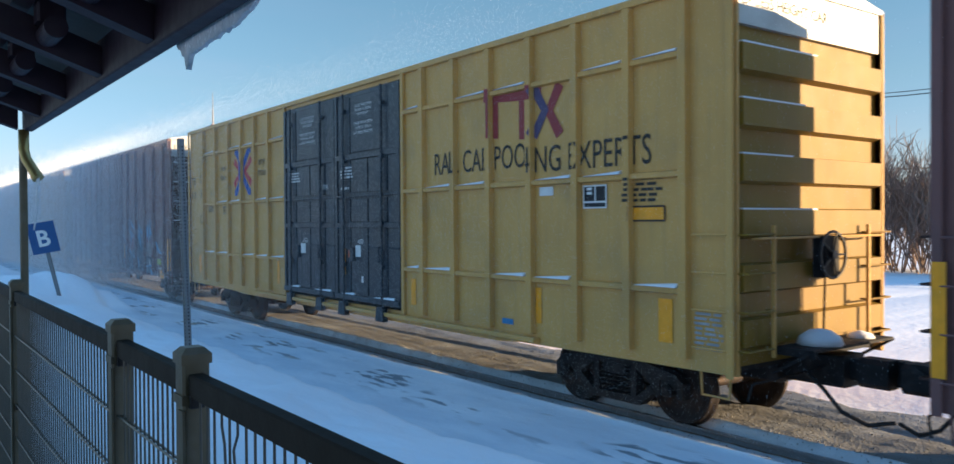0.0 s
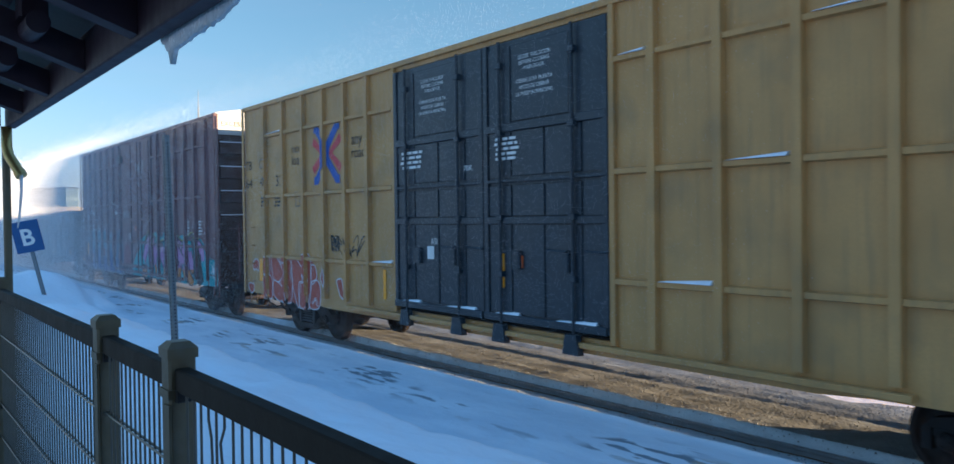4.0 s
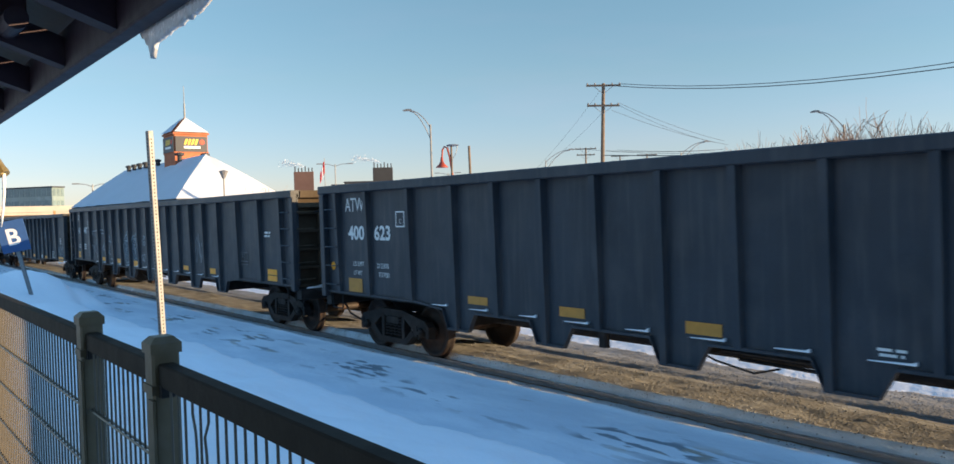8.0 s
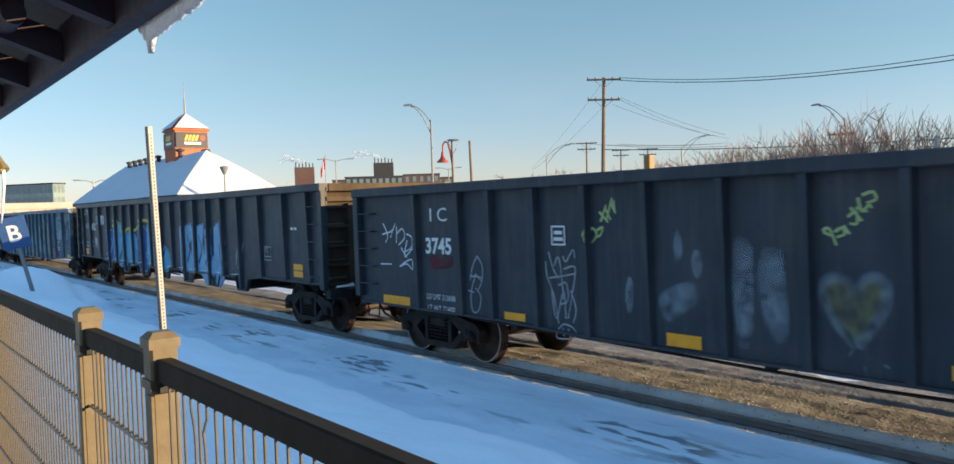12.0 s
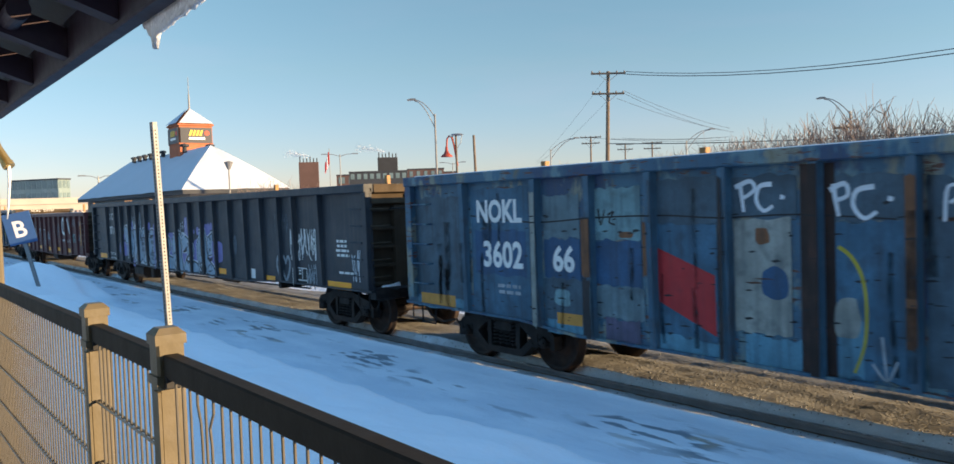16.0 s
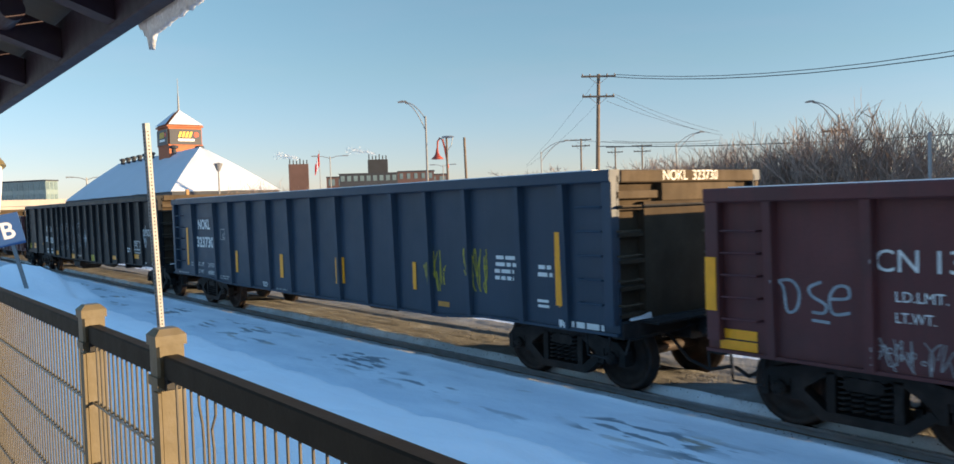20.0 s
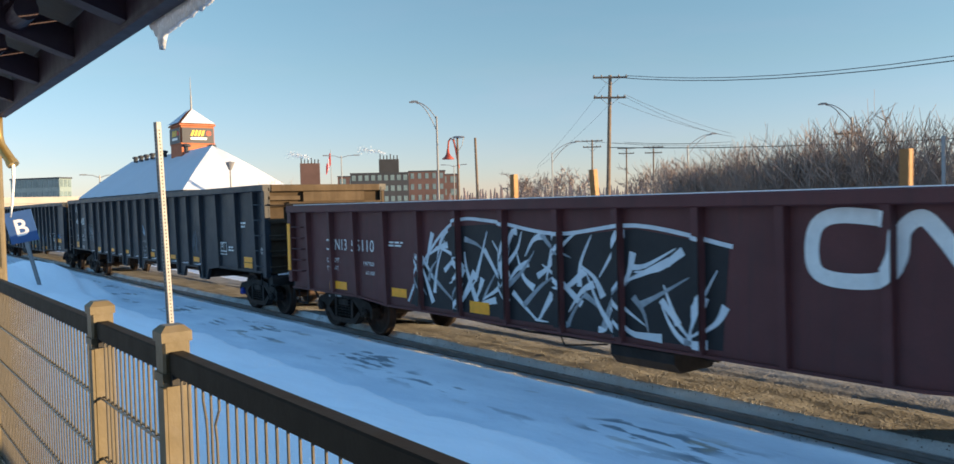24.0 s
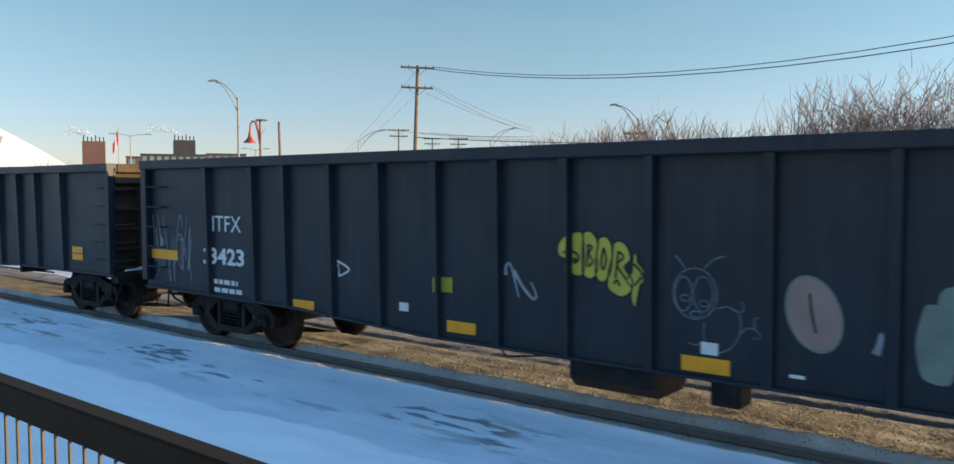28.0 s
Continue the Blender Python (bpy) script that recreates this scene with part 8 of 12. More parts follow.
TEAL_CLOUD = ((-8.03, 0.84), (-7.92, 1.18), (-7.46, 1.55), (-6.96, 1.73), (-6.89, 2.01), (-6.47, 2.13), (-6.10, 2.06), (-5.94, 2.16), (-5.48, 2.24), (-5.11, 2.20), (-4.87, 2.07), (-4.64, 2.20), (-4.18, 2.27), (-3.82, 2.25), (-3.59, 2.11), (-3.32, 2.09), (-2.94, 2.18), (-2.69, 2.15), (-2.55, 2.01), (-1.82, 2.03), (-1.61, 2.08), (-1.36, 2.09), (-1.17, 1.98), (-0.99, 1.91), (-0.77, 1.78), (-0.74, 1.59), (-0.46, 1.58), (-0.17, 1.51), (-0.11, 1.28), (-0.07, 0.86), (-2.10, 0.80), (-3.98, 0.76), (-6.22, 0.69), (-8.04, 0.73))
FIRST_STROKES = (((-6.62, 1.35), (-6.19, 1.85), (-5.79, 1.96)),
                 ((-5.83, 2.10), (-5.81, 1.21)),
                 ((-6.80, 0.99), (-6.30, 0.97)),
                 ((-5.64, 1.78), (-5.52, 1.33), (-5.34, 0.82)),
                 ((-5.27, 1.79), (-4.59, 1.30), (-4.25, 0.81)),
                 ((-4.42, 1.82), (-4.58, 0.92)),
                 ((-4.32, 1.83), (-3.89, 1.60), (-3.98, 0.82)),
                 ((-3.71, 1.93), (-3.59, 1.38), (-3.67, 0.83)))
LAST_STROKES = (((-3.60, 1.94), (-3.00, 1.80)),
                ((-2.43, 1.90), (-3.08, 1.42), (-3.27, 0.84)),
                ((-3.43, 1.71), (-2.96, 1.43), (-2.45, 1.03)),
                ((-2.46, 1.72), (-2.36, 1.07), (-2.01, 0.79)),
                ((-2.27, 1.69), (-2.05, 1.28), (-1.74, 1.52)),
                ((-1.82, 1.99), (-1.25, 1.75), (-1.18, 1.48)),
                ((-1.99, 2.13), (-1.67, 1.66), (-1.33, 0.86)))
CREST = ((-6.67, 1.44), (-6.43, 1.89), (-6.05, 2.16), (-5.63, 2.04), (-5.05, 1.87), (-4.58, 1.95), (-3.89, 1.85), (-3.65, 2.01), (-3.43, 2.11), (-3.00, 1.94), (-2.69, 1.93), (-2.35, 2.06), (-2.03, 2.16), (-1.82, 2.03), (-1.49, 1.99))
CAPS = (((-6.05, 2.14), (-5.65, 2.05), (-5.59, 1.85), (-6.03, 1.82)), ((-5.27, 1.79), (-4.65, 1.82), (-4.58, 1.63), (-5.10, 1.69)), ((-3.59, 2.10), (-3.26, 1.99), (-3.00, 1.88), (-3.38, 1.79)), ((-1.99, 2.13), (-1.82, 2.03), (-1.72, 1.83), (-1.91, 1.85)), ((-3.89, 1.85), (-3.65, 1.97), (-3.49, 1.78), (-3.81, 1.70)))
GAPS = (((-5.17, 1.40), (-4.87, 1.11), (-5.08, 1.07)), ((-2.96, 1.35), (-2.81, 1.33), (-2.86, 1.17)), ((-1.92, 1.08), (-1.71, 1.14), (-1.75, 0.84), (-1.91, 0.84)), ((-4.35, 1.53), (-4.14, 1.50), (-4.18, 1.34)))
decal(car_bkty, fill_polys(on_maroon(TEAL_CLOUD)), P_TEAL, 1)
tag(car_bkty, -0.62, -0.22, 1.05, 1.42, P_WHITE, 5, 0.025, 3)
stencil(car_bkty, "Dems", -7.35, 1.02, 0.16, 0.42, P_TEALPALE, 0.0)
for k, line in enumerate(FIRST_STROKES + LAST_STROKES):
    pts = smooth([(at_front(car_bkty, d), z) for d, z in line], 5) if len(line) > 2 else on_maroon(line)
    body = between(ribbon(pts, 0.30, 0.24 if k % 2 else 0.34), 0.78, 3.0)
    decal(car_bkty, between(ribbon(pts, 0.44, 0.36 if k % 2 else 0.46), 0.76, 3.0), P_INK, 2 + 0.2 * k, "graffiti_rim")
    split = 1.22 - 0.02 * (k % 3)
    decal(car_bkty, between(body, split, 3.0), P_PINK, 2.1 + 0.2 * k, "graffiti_letter")
    decal(car_bkty, between(body, 0.5, split), P_AMBER, 2.1 + 0.2 * k, "graffiti_letter")
    if k % 2 == 0:
        disc(car_bkty, line[-1][0] - 0.02, line[-1][1] + 0.22, 0.055, 0.07, P_PURPLE)
for k, ring in enumerate(CAPS):
    decal(car_bkty, [on_maroon(ring)], P_PALEPINK, 5.3, "graffiti_letter")
    decal(car_bkty, ribbon(on_maroon(ring[:3]), 0.035), P_INK, 5.6, "graffiti_rim")
for ring in GAPS:
    decal(car_bkty, [on_maroon(ring)], P_TEAL, 5.4, "graffiti_letter")
    decal(car_bkty, ribbon(on_maroon(ring + ring[:1]), 0.04), P_INK, 5.6, "graffiti_rim")
crest = [(x, z + 0.10) for x, z in smooth(on_maroon(CREST), 4)]
decal(car_bkty, ribbon([(x, z - 0.045) for x, z in crest], 0.07), P_INK, 5.7, "graffiti_rim")
decal(car_bkty, ribbon(crest, 0.03), P_SUN, 6, "graffiti_rim")

# tall gondola: chalk-outlined block letters
for line in (((-17.68, 1.09), (-17.7, 2.03), (-17.48, 2.15), (-16.54, 2.2), (-15.92, 2.23), (-15.53, 2.14), (-15.5, 1.74), (-15.9, 1.55), (-15.96, 1.1)), ((-17.46, 1.19), (-17.45, 2.04), (-17.22, 2.04)), ((-17.45, 1.62), (-17.25, 1.64), (-17.25, 1.5)), ((-17.09, 2.08), (-17.12, 1.14)),
             ((-16.97, 2.08), (-16.78, 1.9), (-16.89, 1.68), (-17.04, 1.56), (-16.57, 1.19)), ((-16.49, 2.09), (-16.36, 1.91), (-16.69, 1.87), (-16.71, 1.17)), ((-16.05, 2.1), (-15.61, 2.07), (-15.61, 1.8), (-15.94, 1.58)), ((-15.82, 1.52), (-15.5, 1.48), (-15.43, 1.29), (-15.63, 1.2))):
    decal(car_g6, ribbon(smooth([(at_front(car_g6, d), z) for d, z in line], 3), 0.035), P_CHALK, 2, "graffiti_tag")
for line in (((-15.01, 2.01), (-14.74, 1.9), (-15.05, 1.82), (-14.68, 1.81)), ((-14.91, 2.08), (-14.92, 1.64), (-15.02, 1.57)), ((-15.06, 1.44), (-14.85, 1.34), (-14.95, 1.52), (-15.1, 1.41)), ((-14.89, 1.21), (-14.56, 1.21), (-14.56, 1.12))):
    decal(car_g6, ribbon(smooth([(at_front(car_g6, d), z) for d, z in line], 3), 0.028), P_CHALK, 2, "graffiti_tag")

# tall gondola: two blue pieces, the rear one with a yellow crest, running down onto the feet
P_SKYPALE = mat("spray_pale_sky", (0.24, 0.42, 0.60), 0.55, vary=0.25, scale=3.0, bump=0.0, streak=0.4, dirt=Vector((0.12, 0.28, 0.46)))
for k, (d0, d1, zb, zt) in enumerate(((-15.9, -14.7, 1.02, 2.05), (-14.7, -13.4, 0.9, 2.28), (-13.5, -12.2, 1.0, 2.0), (-12.2, -11.1, 0.85, 2.2), (-11.2, -10.0, 1.0, 2.3), (-10.0, -9.0, 0.95, 1.6))):
    w = d1 - d0
    throw(car_g8, [(d0, zb + 0.25), (d0 + 0.08, zt - 0.1), (d0 + 0.5 * w, zt), (d1 - 0.05, zt - 0.2), (d1, zt - 0.6), (d1 - 0.25 * w, zb + 0.5), (d1 - 0.05, zb + 0.1), (d0 + 0.4 * w, zb)], P_SKY if k % 3 else P_DEEP, ((0.12, P_SKYPALE), (0.05, P_INK)), 2, 2)
    decal(car_g8, ribbon(smooth([(at_front(car_g8, d0 + 0.2 * w), zb + 0.2), (at_front(car_g8, d0 + 0.55 * w), zb + 0.6), (at_front(car_g8, d0 + 0.4 * w), zt - 0.25)], 4), 0.12, 0.04), (P_SKYPALE, P_INK)[k % 2], 5)
decal(car_g8, ribbon(smooth([(at_front(car_g8, d), z) for d, z in ((-15.2, 2.2), (-14.6, 2.42), (-14.0, 1.98), (-13.2, 2.15), (-12.4, 2.1), (-11.6, 2.4), (-10.9, 2.38), (-10.1, 2.36))], 4), 0.09), P_SUN, 6)
for k, pts in enumerate((((-7.45, 1.02), (-7.5, 2.2), (-6.75, 2.28), (-6.68, 1.95), (-7.05, 1.7), (-6.65, 1.35), (-6.65, 1.0)), ((-6.55, 1.0), (-6.52, 2.2), (-5.78, 2.28), (-5.95, 1.75), (-5.65, 1.3), (-5.3, 0.74), (-5.7, 0.72), (-6.1, 1.0)),
                         ((-5.75, 2.1), (-5.35, 2.15), (-5.3, 1.5), (-5.1, 1.45), (-5.05, 2.2), (-4.85, 2.2), (-4.85, 1.1), (-5.2, 0.98), (-5.65, 1.1)), ((-4.95, 2.25), (-4.45, 2.35), (-4.35, 1.8), (-4.65, 1.65), (-4.35, 1.3), (-4.4, 0.98), (-4.75, 0.72), (-5.0, 0.74)))):
    pts = [(d - 0.36, z) for d, z in pts]
    throw(car_g8, pts, P_SKYPALE, ((0.09, P_ICE), (0.05, P_DEEP)), 2, 0)
    x = at_front(car_g8, pts[0][0] + 0.3)
    decal(car_g8, ribbon(smooth([(x, 1.25), (x + 0.25, 1.6), (x + 0.05, 2.0)], 4), 0.10, 0.03), P_DEEP, 5)
tag(car_g8, -3.95, -3.55, 1.2, 2.0, P_ICE, 9, 0.05, 2)

# faded gondola: panel after panel of worn, overpainted colour with dashes of rust
q = random.Random(77)
P_WORN = mat("worn_blue", (0.050, 0.105, 0.175), 0.6, vary=0.3, scale=2.2, bump=0.05, streak=0.6, dirt=Vector((0.05, 0.08, 0.13)), dirt_amt=0.5)
P_WORNPALE = mat("worn_pale_blue", (0.135, 0.225, 0.26), 0.6, vary=0.28, scale=2.6, bump=0.05, streak=0.6, dirt=Vector((0.09, 0.16, 0.22)), dirt_amt=0.6, dirt_scale=2.5)
P_WORNSAGE = mat("worn_sage", (0.20, 0.22, 0.18), 0.6, vary=0.3, scale=2.6, bump=0.05, streak=0.6, dirt=Vector((0.08, 0.15, 0.2)), dirt_amt=0.7, dirt_scale=2.5)
P_WORNDARK = mat("worn_navy", (0.03, 0.07, 0.16), 0.6, vary=0.3, scale=2.2, bump=0.05, streak=0.6, dirt=Vector((0.05, 0.05, 0.06)), dirt_amt=0.5)
hues = [P_WORN, P_WORNPALE, P_WORNSAGE, P_WORNDARK, P_WORNPALE, P_WORN]
heaps = {}


def worn_patch(x0, x1, z0, z1, m, lay):
    n = 9
    up = [(x0 + (x1 - x0) * i / n, z1 + q.uniform(-0.07, 0.07)) for i in range(n + 1)]
    dn = [(x1 - (x1 - x0) * i / n, z0 + q.uniform(-0.06, 0.06)) for i in range(n + 1)]
    heaps.setdefault((m.name, lay), []).extend([[up[i], up[i + 1], dn[n - i - 1], dn[n - i]] for i in range(n)])


for k in range(14):
    x, z = at_front(car_g9, q.uniform(-12.5, -1.0)), q.uniform(0.95, 1.9)
    worn_patch(x, x + q.uniform(0.3, 0.7), z, z + q.uniform(0.2, 0.6), q.choice(hues), 2)
for d0, z0, n1 in ((-8.2, 1.7, 22), (-7.9, 2.2, 20), (-9.6, 2.3, 14), (-10.9, 2.0, 12), (-1.1, 1.9, 20)):
    for k in range(n1):
        x, z, w = at_front(car_g9, d0) + q.gauss(0, 0.34), min(max(z0 + q.gauss(0, 0.28), 1.0), 2.62), q.uniform(0.08, 0.3)
        h1 = q.uniform(0.012, 0.035)
        heaps.setdefault((P_RUSTY.name, 3), []).append([(x, z), (x + 0.3 * w, z - h1), (x + w, z), (x + 0.7 * w, z + h1)])
for (mname, lay), pol in heaps.items():
    decal(car_g9, pol, MATS[mname], lay, "paint_patch")["kind"] = "stuff"
for d0, d1, z0, z1, m in ((-13.34, -12.98, 0.72, 2.78, mat("tarry_brown", (0.024, 0.014, 0.012), 0.6, vary=0.4, scale=4.0, bump=0.1, streak=0.6, dirt=Vector((0.07, 0.03, 0.02)), dirt_amt=0.5, dirt_scale=4.0)),):
    decal(car_g9, [[(at_front(car_g9, d0), z0), (at_front(car_g9, d1), z0), (at_front(car_g9, d1), z1), (at_front(car_g9, d0), z1)]], m, 2.5, "painted_label")
for d0 in (-12.02, -11.05):
    x = at_front(car_g9, d0)
    decal(car_g9, ribbon(smooth([(x + 0.02, 2.22), (x + 0.05, 2.52), (x + 0.2, 2.48), (x + 0.06, 2.38)], 4), 0.03) + ribbon(smooth([(x + 0.48, 2.46), (x + 0.33, 2.44), (x + 0.30, 2.28), (x + 0.46, 2.26)], 4), 0.03) + ribbon([(x + 0.58, 2.34), (x + 0.61, 2.36)], 0.03), P_WHITE, 5, "graffiti_tag")
P_CREAM = mat("worn_cream", (0.26, 0.275, 0.235), 0.6, vary=0.35, scale=3.0, bump=0.05, streak=0.7, dirt=Vector((0.10, 0.15, 0.20)), dirt_amt=0.7, dirt_scale=3.0)
P_AQUA = mat("worn_aqua", (0.125, 0.255, 0.31), 0.6, vary=0.25, scale=2.0, bump=0.05, streak=0.5, dirt=Vector((0.05, 0.10, 0.15)), dirt_amt=0.45, dirt_scale=3.5)
P_BLOT = mat("maroon_blot", (0.055, 0.022, 0.03), 0.7, vary=0.4, scale=5.0, bump=0.05)
P_STEELBLUE = mat("worn_steel_blue", (0.035, 0.09, 0.165), 0.6, vary=0.3, scale=3.0, bump=0.05, streak=0.5, dirt=Vector((0.02, 0.03, 0.05)), dirt_amt=0.6, dirt_scale=4.0)
for d0, d1, z0, z1, m in ((-3.19, -1.80, 1.62, 2.62, P_AQUA), (-3.19, -1.80, 0.84, 1.62, P_STEELBLUE), (-5.23, -4.50, 0.98, 2.34, P_CREAM), (-4.20, -3.42, 1.24, 2.65, P_STEELBLUE), (-4.0, -3.42, 0.84, 1.28, P_BRICKRED),
                          (-6.25, -5.5, 0.95, 1.9, P_AQUA), (-4.44, -4.28, 0.84, 2.3, P_WORNSAGE), (-0.75, -0.1, 1.2, 2.2, P_WORN), (-7.3, -6.55, 1.0, 2.2, P_CREAM), (-8.3, -7.6, 1.3, 2.3, P_WORNPALE), (-9.3, -8.65, 0.9, 1.7, P_CREAM),
                          (-11.6, -10.9, 1.2, 2.2, P_WORNPALE)):
    up = [(at_front(car_g9, d0 + (d1 - d0) * i / 7), z1 + q.uniform(-0.05, 0.05)) for i in range(8)]
    dn = [(at_front(car_g9, d1 - (d1 - d0) * i / 7), z0 + q.uniform(-0.04, 0.04)) for i in range(8)]
    decal(car_g9, [[up[i], up[i + 1], dn[6 - i], dn[7 - i]] for i in range(7)], m, 3.2, "paint_patch")
for k in range(70):
    c, zc, sx, sz = q.choice(((-1.2, 2.05, 0.16, 0.16), (-1.05, 1.45, 0.14, 0.18), (-2.5, 2.48, 0.25, 0.04), (-8.7, 1.6, 0.14, 0.25), (-3.8, 1.8, 0.2, 0.3), (-5.9, 1.5, 0.2, 0.12)))
    d, z, w = c + q.gauss(0, sx), min(max(zc + q.gauss(0, sz), 0.95), 2.55), q.uniform(0.025, 0.08)
    decal(car_g9, [cloud(at_front(car_g9, d - w), at_front(car_g9, d + w), z - 0.5 * w, z + 0.5 * w, 8, 610 + k)], P_BLOT if c > -5 else P_RUSTY, 3.6 + 0.005 * k, "paint_patch")
for k in range(46):
    d, z = q.choice((-2.5, -2.0, -3.8, -5.9, -6.1, -0.9, -1.2, -7.0, -12.2, -14.0)) + q.gauss(0, 0.28), q.uniform(0.95, 2.55)
    w, h1 = q.uniform(0.06, 0.26), q.uniform(0.008, 0.022)
    x = at_front(car_g9, d)
    decal(car_g9, [[(x, z), (x + 0.3 * w, z - h1), (x + w, z), (x + 0.6 * w, z + h1)]], P_INK if k % 3 else P_RUSTY, 4.2, "paint_chip")
for k, (c, w, lo, hi) in enumerate(((-2.98, 0.13, 1.62, 1.98), (-2.76, 0.11, 1.60, 1.92), (-2.53, 0.14, 1.58, 2.06), (-2.27, 0.12, 1.72, 2.10), (-2.02, 0.17, 1.60, 1.90))):
    ring = cloud(at_front(car_g9, c - w), at_front(car_g9, c + w), lo, hi, 9, 400 + k)
    decal(car_g9, [ring], P_ICE, 4.4, "graffiti_letter")
    decal(car_g9, ribbon(ring + ring[:2], 0.045), P_INK, 4.8, "graffiti_rim")
    decal(car_g9, ribbon([(at_front(car_g9, c - 0.04), lo + 0.13), (at_front(car_g9, c + 0.03), hi - 0.12)], 0.035), P_INK, 5, "graffiti_rim")
halo = cloud(at_front(car_g9, -2.72), at_front(car_g9, -2.50), 2.20, 2.30, 9, 7)
decal(car_g9, ribbon(halo + halo[:2], 0.035), P_INK, 5, "graffiti_rim")
decal(car_g9, ribbon(smooth([(at_front(car_g9, d), z) for d, z in ((-2.25, 1.22), (-2.2, 1.45), (-2.0, 1.5), (-1.88, 1.42))], 5), 0.05, 0.02), P_CHALK, 5, "graffiti_tag")
for k in range(1, 8):
    x = at_front(car_g9, -12.9 + 1.05 * k)
    decal(car_g9, ribbon(smooth([(x, 0.92), (x + 0.1, 1.2), (x + 0.35, 1.15), (x + 0.4, 0.9)], 4), 0.07, 0.03), (P_ICE, P_INK, P_DEEP)[k % 3], 4, "graffiti_tag")

# mill gondola: ice-blue letters with black and white rims over violet clouds
for k, (d0, d1, z0, z1) in enumerate(((-16.78, -16.12, 1.05, 1.55), (-16.66, -16.5, 1.6, 1.82), (-15.65, -15.48, 1.95, 2.22), (-15.63, -15.37, 0.73, 0.92), (-13.15, -12.3, 0.85, 2.15), (-11.75, -11.4, 0.95, 1.75), (-10.62, -10.15, 0.85, 1.72), (-9.62, -9.1, 0.9, 1.75),
                                       (-8.45, -7.9, 1.0, 1.85), (-8.1, -7.42, 1.15, 1.75), (-8.72, -8.25, 1.85, 2.16), (-13.82, -13.51, 1.96, 2.2), (-10.3, -9.95, 1.75, 2.35), (-11.8, -11.1, 1.72, 1.9))):
    decal(car_g10, [cloud(at_front(car_g10, d0), at_front(car_g10, d1), z0, z1, 12, 500 + k)], P_VIOLET, 1)
for dd, z, r1 in ((-11.9, 1.95, 0.09), (-9.2, 1.97, 0.11), (-9.5, 1.95, 0.06), (-8.36, 2.13, 0.06), (-8.17, 2.1, 0.10), (-15.45, 0.9, 0.09), (-13.2, 0.86, 0.1)):
    disc(car_g10, dd, z, r1, r1, P_VIOLET)
RIMS = ((0.15, P_WHITE), (0.085, P_INK))
ROUND = lambda c, z, rx, rz: [(c + rx * math.cos(k * 0.698), z + rz * math.sin(k * 0.698)) for k in range(9)]
for pts, sf in (([(-16.5, 2.01), (-16.07, 2.07), (-15.77, 2.02), (-15.57, 1.83), (-15.39, 1.58), (-15.43, 1.36), (-15.59, 1.15), (-16.04, 1.06), (-16.06, 1.51), (-16.37, 1.53), (-16.5, 1.88)], 2),
                ([(-15.38, 1.94), (-15.05, 1.92), (-14.64, 1.94), (-14.64, 1.71), (-14.61, 1.49), (-14.45, 1.15), (-14.6, 0.98), (-14.79, 0.93), (-14.94, 1.0), (-15.03, 1.25), (-15.1, 1.26), (-15.23, 0.95), (-15.42, 1.05), (-15.36, 1.29), (-15.35, 1.58)], 2),
                (ROUND(-14.21, 1.45, 0.42, 0.53), 3), (ROUND(-13.37, 1.43, 0.36, 0.54), 3),
                ([(-12.7, 2.0), (-12.4, 1.95), (-11.62, 1.70), (-11.64, 1.42), (-11.95, 1.22), (-11.35, 1.15), (-11.24, 0.86), (-12.6, 0.86), (-12.68, 0.98), (-12.1, 1.3), (-12.1, 1.5), (-12.45, 1.5)], 2),
                ([(-11.40, 1.62), (-11.2, 1.76), (-10.9, 1.84), (-10.66, 1.7), (-10.6, 1.2), (-10.48, 0.86), (-10.78, 0.86), (-11.0, 1.15), (-11.18, 1.1), (-11.26, 0.9), (-11.36, 1.1)], 2),
                ([(-10.52, 1.80), (-10.3, 1.82), (-9.64, 1.56), (-9.66, 1.32), (-9.95, 1.15), (-9.34, 1.08), (-9.24, 0.86), (-10.36, 0.86), (-10.36, 1.0), (-10.05, 1.3), (-10.12, 1.44), (-10.45, 1.4)], 2),
                ([(-9.29, 1.56), (-9.0, 1.82), (-8.67, 1.99), (-8.54, 1.5), (-8.42, 1.2), (-8.1, 1.05), (-8.0, 0.86), (-8.55, 0.86), (-8.86, 1.15), (-9.06, 1.1), (-9.18, 0.9)], 2),
                ([(-8.46, 1.78), (-8.10, 1.91), (-8.09, 1.38), (-8.42, 1.33)], 0)):
    throw(car_g10, pts, P_ICE, RIMS, 2, sf)
